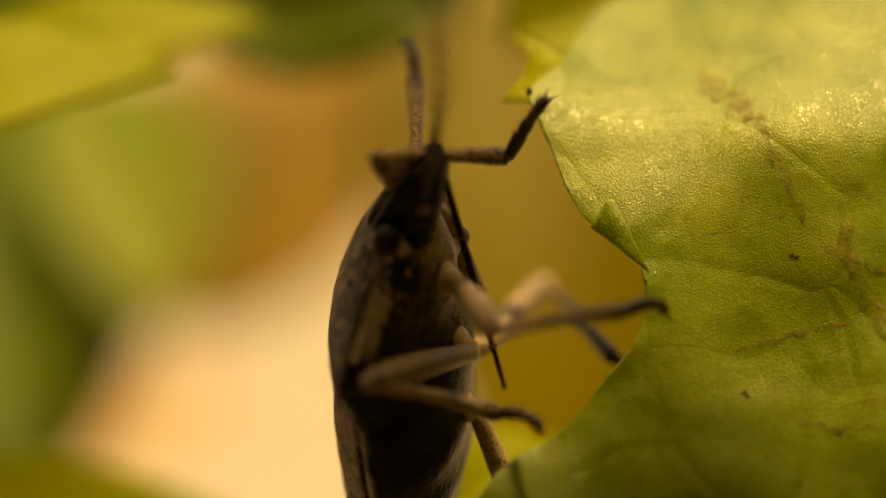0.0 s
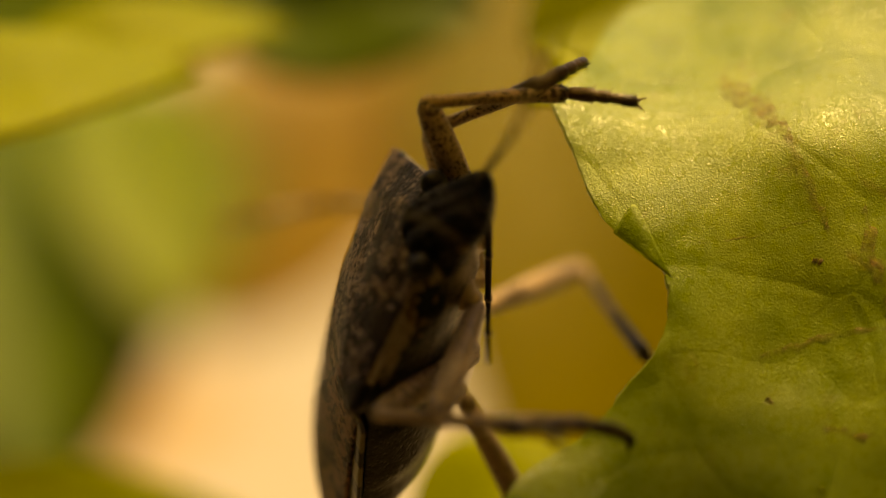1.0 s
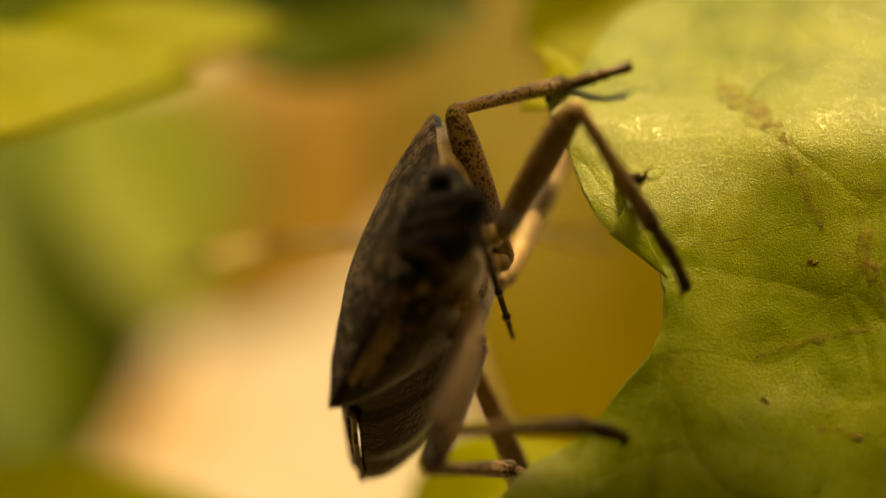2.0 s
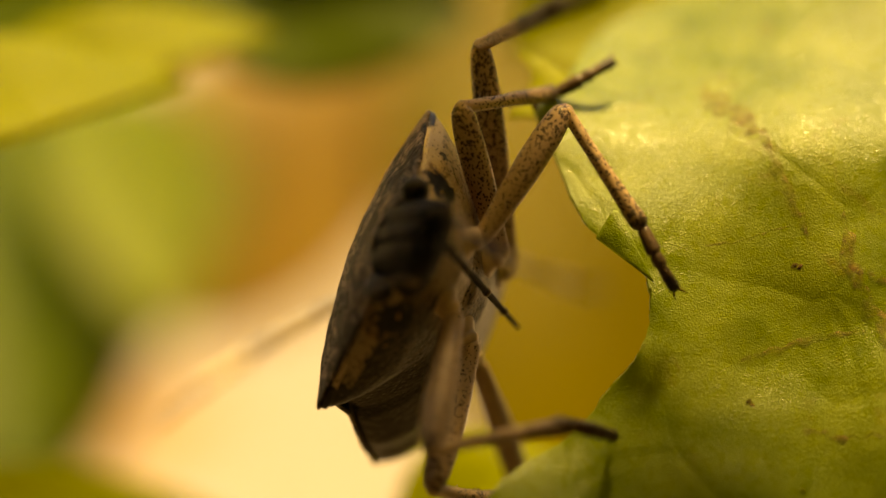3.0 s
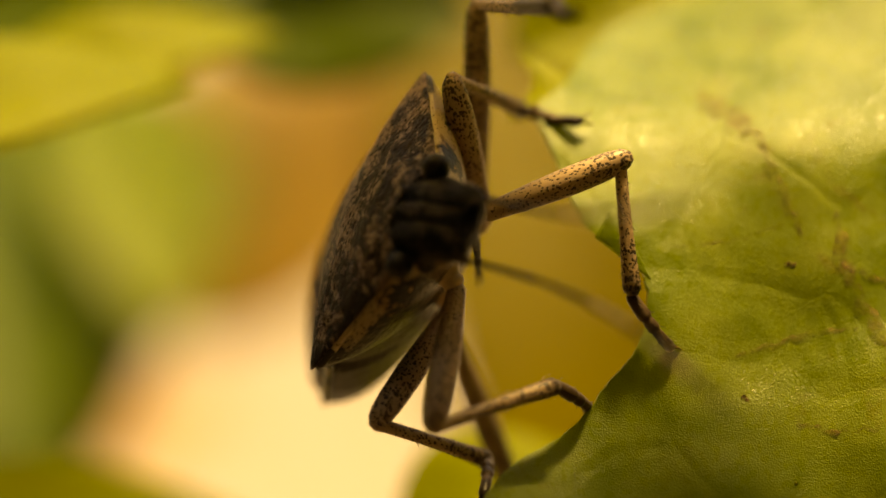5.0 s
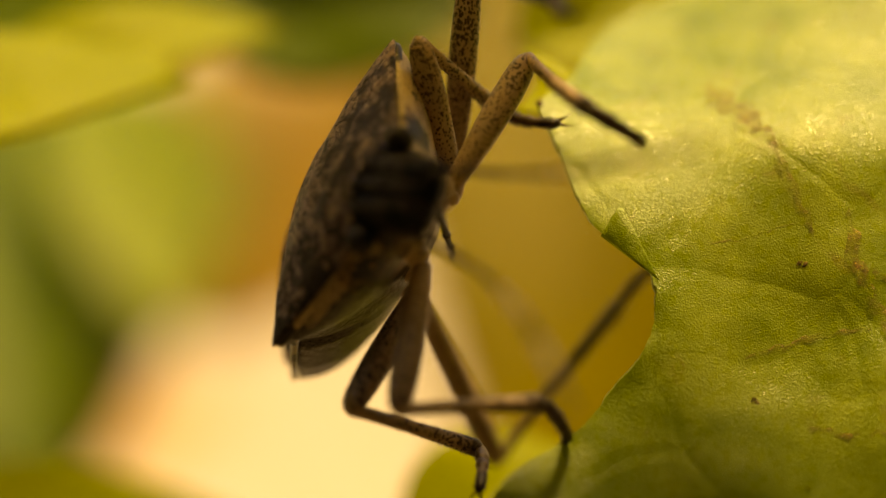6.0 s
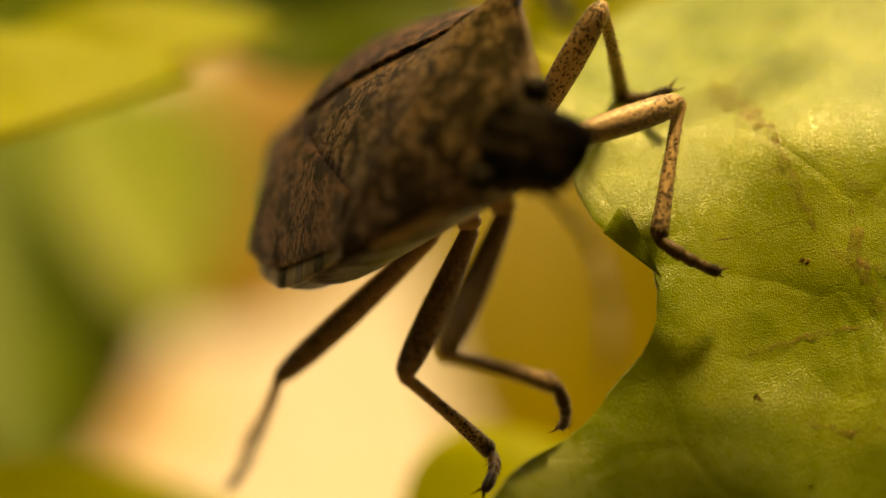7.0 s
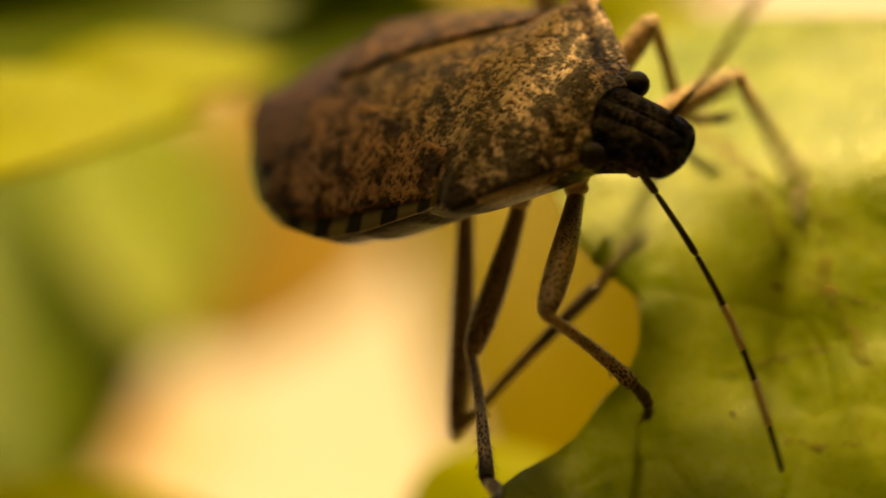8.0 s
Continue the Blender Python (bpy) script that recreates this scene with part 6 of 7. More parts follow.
    walk(legs["right_front"]["tibia"], [
        (0, right(4.48, 4.47, -2.61, 2.62, 3.77, -5.49)), (0.2, right(4.39, 4.74, -2.55, 2.61, 4.09, -5.49)), (0.3, right(4.34, 4.87, -2.52, 2.59, 4.26, -5.49)),
        (0.4, right(4.28, 5.03, -2.45, 2.59, 4.45, -5.46)), (0.5, right(4.22, 5.2, -2.27, 2.55, 4.67, -5.3)), (0.6, right(4.08, 5.45, -2.16, 2.41, 5.02, -5.21)),
        (0.8, right(3.82, 5.82, -1.9, 2.09, 5.46, -4.92)), (1, right(4.74, 3.78, -0.82, 4.53, 4.54, -4.23)), (1.2, right(4.65, 4.26, -0.92, 4.04, 4.58, -4.35)),
        (1.4, right(4.66, 4.38, -1.28, 3.66, 4.17, -4.63)), (1.5, right(4.67, 4.36, -1.42, 3.6, 4.09, -4.74)), (1.6, right(4.63, 4.5, -1.5, 3.44, 3.9, -4.74)),
        (1.9, right(4.53, 4.74, -1.69, 3.17, 3.88, -4.8)), (2.3, right(4.4, 4.97, -1.95, 2.87, 3.85, -4.89)), (2.8, right(4.41, 4.85, -2.27, 2.7, 3.56, -5.04)),
        (3, right(4.44, 4.76, -2.33, 2.69, 3.46, -5.07)), (3.4, right(4.53, 4.64, -2.12, 2.91, 3.35, -4.94)), (3.5, right(4.59, 4.5, -2.06, 2.99, 3.27, -4.92)),
        (3.8, right(4.59, 4.5, -2.07, 3.04, 3.33, -4.98)), (4, right(4.59, 4.47, -2.14, 3.05, 3.33, -5.07)), (4.2, right(4.69, 4.16, -2.1, 3.2, 3.01, -5.05)),
        (4.7, right(4.58, 4.56, -1.98, 2.61, 3.5, -4.67)), (5.3, right(4.57, 4.45, -2.29, 2.03, 3.67, -4.57)), (5.5, right(4.32, 3.94, -3.37, 1.38, 2.65, -4.77)),
        (5.6, right(4.54, 3.96, -2.87, 1.69, 2.87, -4.58)), (5.7, right(4.64, 2.51, -2.61, 2.23, 4.59, -4.07)), (5.9, right(4.55, 4.57, -2.17, 2.72, 3.91, -5.08)),
        (6, right(4.55, 4.59, -2.11, 3.17, 4.19, -5.3)), (6.1, right(4.53, 4.65, -2.08, 3.15, 4.32, -5.28)), (6.2, right(4.52, 4.7, -2, 3.1, 4.29, -5.17)),
        (6.3, right(4.52, 4.73, -1.92, 3.06, 4.34, -5.08)), (6.4, right(4.6, 4.53, -1.89, 3.14, 4.02, -5.03)), (6.5, right(4.67, 4.33, -1.87, 3.22, 3.67, -4.99)),
        (6.6, right(4.74, 4.06, -1.87, 3.24, 3.38, -4.96)), (6.7, right(4.79, 3.81, -1.86, 3.28, 3.11, -4.94)), (6.8, right(4.78, 3.93, -1.65, 3.44, 3.28, -4.82)),
        (6.9, right(4.75, 4.07, -1.45, 3.61, 3.44, -4.7)), (7, right(4.79, 3.86, -1.7, 3.63, 3.37, -4.96)), (7.1, right(4.66, 4.27, -1.01, 4.06, 4.12, -4.45)),
        (7.2, right(4.61, 4.24, -0.69, 4.39, 4.65, -4.16)), (7.3, right(4.54, 4.19, -0.4, 4.74, 5.08, -3.78)), (7.5, right(4.61, 4.5, -1.93, 4.21, 5.27, -5.32)),
        (7.6, right(4.48, 4.85, -1.34, 4.18, 5.11, -4.82)), (7.7, right(4.61, 4.55, -1.58, 3.98, 4.9, -5.01)), (7.9, right(4.7, 4.23, -1.81, 3.94, 4.83, -5.17)),
        (8, right(4.72, 4.16, -1.83, 4.04, 4.79, -5.21)),
    ])
    walk(legs["right_front"]["tarsus"], [
        (0, right(2.62, 3.77, -5.49, 1.28, 2.76, -6.58)), (0.2, right(2.61, 4.09, -5.49, 1.31, 3.12, -6.67)), (0.3, right(2.59, 4.26, -5.49, 1.32, 3.31, -6.71)),
        (0.4, right(2.59, 4.45, -5.46, 1.33, 3.52, -6.71)), (0.5, right(2.55, 4.67, -5.3, 1.33, 3.76, -6.6)), (0.6, right(2.41, 5.02, -5.21, 1.26, 4.09, -6.55)),
        (0.8, right(2.09, 5.46, -4.92, 1.06, 4.45, -6.31)), (1, right(4.53, 4.54, -4.23, 4.05, 3.18, -5.61)), (1.2, right(4.04, 4.58, -4.35, 3.58, 3.16, -5.68)),
        (1.4, right(3.66, 4.17, -4.63, 3.17, 2.67, -5.85)), (1.5, right(3.6, 4.09, -4.74, 3.09, 2.47, -5.8)), (1.6, right(3.44, 3.9, -4.74, 2.95, 2.35, -5.9)),
        (1.9, right(3.17, 3.88, -4.8, 2.72, 2.29, -5.92)), (2.3, right(2.87, 3.85, -4.89, 2.46, 2.2, -5.94)), (2.8, right(2.7, 3.56, -5.04, 2.34, 1.88, -6.06)),
        (3, right(2.69, 3.46, -5.07, 2.36, 1.78, -6.1)), (3.4, right(2.91, 3.35, -4.94, 2.75, 1.59, -5.89)), (3.5, right(2.99, 3.27, -4.92, 2.84, 1.53, -5.88)),
        (3.8, right(3.04, 3.33, -4.98, 2.94, 1.6, -5.98)), (4, right(3.05, 3.33, -5.07, 2.96, 1.63, -6.12)), (4.2, right(3.2, 3.01, -5.05, 3.07, 1.3, -6.09)),
        (4.7, right(2.61, 3.5, -4.67, 2.59, 1.95, -5.94)), (5.3, right(2.03, 3.67, -4.57, 2.22, 2.33, -6.04)), (5.5, right(1.38, 2.65, -4.77, 1.1, 1.28, -6.2)),
        (5.6, right(1.69, 2.87, -4.58, 1.48, 1.44, -5.96)), (5.7, right(2.23, 4.59, -4.07, 2.03, 3.14, -5.43)), (5.9, right(2.72, 3.91, -5.08, 3.09, 2.34, -6.27)),
        (6, right(3.17, 4.19, -5.3, 3.75, 2.66, -6.45)), (6.1, right(3.15, 4.32, -5.28, 3.76, 2.83, -6.47)), (6.2, right(3.1, 4.29, -5.17, 3.72, 2.88, -6.45)),
        (6.3, right(3.06, 4.34, -5.08, 3.69, 3.03, -6.45)), (6.4, right(3.14, 4.02, -5.03, 3.75, 2.73, -6.43)), (6.5, right(3.22, 3.67, -4.99, 3.81, 2.4, -6.42)),
        (6.6, right(3.24, 3.38, -4.96, 3.78, 2.13, -6.42)), (6.7, right(3.28, 3.11, -4.94, 3.75, 1.86, -6.43)), (6.8, right(3.44, 3.28, -4.82, 3.99, 2.05, -6.3)),
        (6.9, right(3.61, 3.44, -4.7, 4.22, 2.24, -6.18)), (7, right(3.63, 3.37, -4.96, 4.21, 2.15, -6.44)), (7.1, right(4.06, 4.12, -4.45, 4.65, 2.93, -5.95)),
        (7.2, right(4.39, 4.65, -4.16, 4.87, 3.43, -5.67)), (7.3, right(4.74, 5.08, -3.78, 5.16, 3.9, -5.33)), (7.5, right(4.21, 5.27, -5.32, 4.51, 4.44, -7.12)),
        (7.6, right(4.18, 5.11, -4.82, 4.37, 4.35, -6.66)), (7.7, right(3.98, 4.9, -5.01, 4.08, 4.27, -6.9)), (7.9, right(3.94, 4.83, -5.17, 3.85, 4.2, -7.07)),
        (8, right(4.04, 4.79, -5.21, 3.86, 4.15, -7.09)),
    ])
    walk(legs["right_middle"]["femur"], [
        (0, right(1.15, 1.3, -1.9, 4.28, 2.79, 0.29)), (0.2, right(1.15, 1.3, -1.9, 4.22, 2.87, 0.31)), (0.3, right(1.15, 1.3, -1.9, 4.19, 2.91, 0.33)),
        (0.4, right(1.15, 1.3, -1.9, 4.16, 2.94, 0.35)), (0.5, right(1.15, 1.3, -1.9, 4.07, 2.91, 0.49)), (0.6, right(1.15, 1.3, -1.9, 4.05, 2.92, 0.5)),
        (0.8, right(1.15, 1.3, -1.9, 3.94, 2.85, 0.68)), (1, right(1.15, 1.3, -1.9, 4.24, 2.7, 0.4)), (1.2, right(1.15, 1.3, -1.9, 4.37, 3.03, -0.05)),
        (1.4, right(1.15, 1.3, -1.9, 4.64, 2.98, -0.56)), (1.5, right(1.15, 1.3, -1.9, 4.76, 2.89, -0.79)), (1.6, right(1.15, 1.3, -1.9, 4.8, 2.92, -0.97)),
        (1.9, right(1.15, 1.3, -1.9, 4.89, 2.93, -1.49)), (2.3, right(1.15, 1.3, -1.9, 4.96, 2.8, -2.06)), (2.8, right(1.15, 1.3, -1.9, 5.02, 2.58, -2.35)),
        (3, right(1.15, 1.3, -1.9, 5.04, 2.52, -2.34)), (3.4, right(1.15, 1.3, -1.9, 5.1, 2.29, -2.39)), (3.5, right(1.15, 1.3, -1.9, 5.12, 2.2, -2.39)),
        (3.8, right(1.15, 1.3, -1.9, 5.07, 2.27, -2.61)), (4, right(1.15, 1.3, -1.9, 5.02, 2.29, -2.82)), (4.2, right(1.15, 1.3, -1.9, 4.97, 2.65, -2.54)),
        (4.7, right(1.15, 1.3, -1.9, 4.83, 3.06, -1.48)), (5.3, right(1.15, 1.3, -1.9, 4.81, 2.59, -0.58)), (5.5, right(1.15, 1.3, -1.9, 4.86, 2.64, -0.78)),
        (5.7, right(1.15, 1.3, -1.9, 4.94, 2.58, -1)), (5.9, right(1.15, 1.3, -1.9, 4.84, 2.94, -1.18)), (6, right(1.15, 1.3, -1.9, 4.84, 2.94, -1.19)),
        (6.1, right(1.15, 1.3, -1.9, 4.84, 2.98, -1.29)), (6.2, right(1.15, 1.3, -1.9, 4.86, 2.96, -1.36)), (6.3, right(1.15, 1.3, -1.9, 4.87, 2.96, -1.44)),
        (6.4, right(1.15, 1.3, -1.9, 4.88, 2.93, -1.4)), (6.5, right(1.15, 1.3, -1.9, 4.87, 2.94, -1.36)), (6.6, right(1.15, 1.3, -1.9, 5, 2.65, -1.48)),
        (6.7, right(1.15, 1.3, -1.9, 5.11, 2.33, -1.65)), (6.8, right(1.15, 1.3, -1.9, 5.18, 2.05, -1.81)), (6.9, right(1.15, 1.3, -1.9, 5.23, 1.7, -1.99)),
        (7, right(1.15, 1.3, -1.9, 5.23, 1.53, -2.24)), (7.1, right(1.15, 1.3, -1.9, 5.21, 1.76, -2.25)), (7.2, right(1.15, 1.3, -1.9, 5.2, 1.68, -2.45)),
        (7.3, right(1.15, 1.3, -1.9, 5.18, 1.69, -2.51)), (7.5, right(1.15, 1.3, -1.9, 4.96, 0.94, -3.38)), (7.6, right(1.15, 1.3, -1.9, 4.27, -0.05, -4.2)),
        (7.7, right(1.15, 1.3, -1.9, 4.29, 0.07, -4.23)), (7.9, right(1.15, 1.3, -1.9, 4.18, 0.09, -4.38)), (8, right(1.15, 1.3, -1.9, 4.83, 0.85, -3.65)),
    ])
    walk(legs["right_middle"]["tibia"], [
        (0, right(4.28, 2.79, 0.29, 2.72, 0.69, -2.6)), (0.2, right(4.22, 2.87, 0.31, 2.81, 0.87, -2.72)), (0.3, right(4.19, 2.91, 0.33, 2.85, 0.97, -2.78)),
        (0.4, right(4.16, 2.94, 0.35, 2.89, 1.06, -2.82)), (0.5, right(4.07, 2.91, 0.49, 2.88, 1.12, -2.77)), (0.6, right(4.05, 2.92, 0.5, 3.04, 1.34, -2.92)),
        (0.8, right(3.94, 2.85, 0.68, 5.2, 4.54, -2.6)), (1, right(4.24, 2.7, 0.4, 5.17, 4.93, -2.66)), (1.2, right(4.37, 3.03, -0.05, 3.18, 1.52, -3.44)),
        (1.4, right(4.64, 2.98, -0.56, 3.21, 1.06, -3.64)), (1.5, right(4.76, 2.89, -0.79, 2.85, 0.61, -3.31)), (1.6, right(4.8, 2.92, -0.97, 3.3, 0.61, -3.73)),
        (1.9, right(4.89, 2.93, -1.49, 3.47, 0.02, -3.67)), (2.3, right(4.96, 2.8, -2.06, 3.76, -0.59, -3.57)), (2.8, right(5.02, 2.58, -2.35, 4.27, -1.03, -3.63)),
        (3, right(5.04, 2.52, -2.34, 4.42, -1.15, -3.52)), (3.4, right(5.1, 2.29, -2.39, 4.82, -1.45, -3.49)), (3.5, right(5.12, 2.2, -2.39, 4.84, -1.53, -3.48)),
        (3.8, right(5.07, 2.27, -2.61, 4.84, -1.48, -3.65)), (4, right(5.02, 2.29, -2.82, 4.78, -1.47, -3.83)), (4.2, right(4.97, 2.65, -2.54, 4.68, -1.01, -3.88)),
        (4.7, right(4.83, 3.06, -1.48, 4.47, 0.16, -4.06)), (5.3, right(4.81, 2.59, -0.58, 4.48, 1.15, -4.19)), (5.5, right(4.86, 2.64, -0.78, 4.71, 1.22, -4.41)),
        (5.7, right(4.94, 2.58, -1, 4.62, 0.97, -4.54)), (5.9, right(4.84, 2.94, -1.18, 4.55, 1.28, -4.7)), (6, right(4.84, 2.94, -1.19, 4.55, 1.29, -4.71)),
        (6.1, right(4.84, 2.98, -1.29, 4.6, 1.32, -4.81)), (6.2, right(4.86, 2.96, -1.36, 4.62, 1.41, -4.93)), (6.3, right(4.87, 2.96, -1.44, 4.63, 1.53, -5.06)),
        (6.4, right(4.88, 2.93, -1.4, 4.72, 1.57, -5.05)), (6.5, right(4.87, 2.94, -1.36, 4.81, 1.65, -5.04)), (6.6, right(5, 2.65, -1.48, 4.86, 1.37, -5.16)),
        (6.7, right(5.11, 2.33, -1.65, 4.91, 1.05, -5.33)), (6.8, right(5.18, 2.05, -1.81, 5.06, 0.77, -5.49)), (6.9, right(5.23, 1.7, -1.99, 5.19, 0.43, -5.68)),
        (7, right(5.23, 1.53, -2.24, 5.29, 0.51, -6.01)), (7.1, right(5.21, 1.76, -2.25, 5.49, 0.82, -6.03)), (7.2, right(5.2, 1.68, -2.45, 5.54, 0.92, -6.26)),
        (7.3, right(5.18, 1.69, -2.51, 5.63, 1.11, -6.34)), (7.5, right(4.96, 0.94, -3.38, 5.57, 0.37, -7.19)), (7.6, right(4.27, -0.05, -4.2, 6.83, 2.75, -5.08)),
        (7.7, right(4.29, 0.07, -4.23, 7.01, 2.76, -4.96)), (7.9, right(4.18, 0.09, -4.38, 7.3, 2.28, -5.2)), (8, right(4.83, 0.85, -3.65, 8.07, 2.89, -4.39)),
    ])
    walk(legs["right_middle"]["tarsus"], [
        (0, right(2.72, 0.69, -2.6, 4.28, 1.44, -3.78)), (0.2, right(2.81, 0.87, -2.72, 4.34, 1.72, -3.87)), (0.3, right(2.85, 0.97, -2.78, 4.37, 1.88, -3.91)),
        (0.4, right(2.89, 1.06, -2.82, 4.38, 2.04, -3.93)), (0.5, right(2.88, 1.12, -2.77, 4.35, 2.18, -3.84)), (0.6, right(3.04, 1.34, -2.92, 4.44, 2.54, -3.94)),
        (0.8, right(5.2, 4.54, -2.6, 6.49, 6.03, -3.32)), (1, right(5.17, 4.93, -2.66, 6.4, 6.53, -3.25)), (1.2, right(3.18, 1.52, -3.44, 4.18, 3.23, -4.14)),
        (1.4, right(3.21, 1.06, -3.64, 4, 2.86, -4.39)), (1.5, right(2.85, 0.61, -3.31, 3.55, 2.37, -4.22)), (1.6, right(3.3, 0.61, -3.73, 4.09, 2.42, -4.43)),
        (1.9, right(3.47, 0.02, -3.67, 4.55, 1.74, -4.2)), (2.3, right(3.76, -0.59, -3.57, 5.13, 0.95, -3.98)), (2.8, right(4.27, -1.03, -3.63, 5.43, 0.62, -4.23)),
        (3, right(4.42, -1.15, -3.52, 5.48, 0.5, -4.27)), (3.4, right(4.82, -1.45, -3.49, 5.85, 0.28, -4.1)), (3.5, right(4.84, -1.53, -3.48, 5.9, 0.18, -4.08)),
        (3.8, right(4.84, -1.48, -3.65, 5.9, 0.24, -4.21)), (4, right(4.78, -1.47, -3.83, 5.87, 0.25, -4.36)), (4.2, right(4.68, -1.01, -3.88, 5.81, 0.7, -4.36)),
        (4.7, right(4.47, 0.16, -4.06, 5.7, 1.85, -4.22)), (5.3, right(4.48, 1.15, -4.19, 5.82, 2.77, -4.1)), (5.5, right(4.71, 1.22, -4.41, 5.88, 2.96, -4.25)),
        (5.7, right(4.62, 0.97, -4.54, 5.92, 2.62, -4.55)), (5.9, right(4.55, 1.28, -4.7, 5.8, 2.97, -4.76)), (6, right(4.55, 1.29, -4.71, 5.81, 2.96, -4.8)),
        (6.1, right(4.6, 1.32, -4.81, 5.84, 3.01, -4.84)), (6.2, right(4.62, 1.41, -4.93, 5.85, 3.11, -4.86)), (6.3, right(4.63, 1.53, -5.06, 5.85, 3.23, -4.89)),
        (6.4, right(4.72, 1.57, -5.05, 5.94, 3.26, -4.8)), (6.5, right(4.81, 1.65, -5.04, 6.08, 3.28, -4.67)), (6.6, right(4.86, 1.37, -5.16, 6.18, 2.96, -4.81)),
        (6.7, right(4.91, 1.05, -5.33, 6.29, 2.6, -4.99)), (6.8, right(5.06, 0.77, -5.49, 6.45, 2.28, -5.06)), (6.9, right(5.19, 0.43, -5.68, 6.58, 1.95, -5.27)),
        (7, right(5.29, 0.51, -6.01, 6.67, 2.01, -5.48)), (7.1, right(5.49, 0.82, -6.03, 6.89, 2.28, -5.47)), (7.2, right(5.54, 0.92, -6.26, 6.97, 2.34, -5.66)),
        (7.3, right(5.63, 1.11, -6.34, 7.08, 2.49, -5.7)), (7.5, right(5.57, 0.37, -7.19, 7.08, 1.65, -6.49)), (7.6, right(6.83, 2.75, -5.08, 8.15, 4.17, -4.25)),
        (7.7, right(7.01, 2.76, -4.96, 8.43, 4.06, -4.11)), (7.9, right(7.3, 2.28, -5.2, 8.68, 3.57, -4.3)), (8, right(8.07, 2.89, -4.39, 9.29, 4.29, -3.4)),
    ])
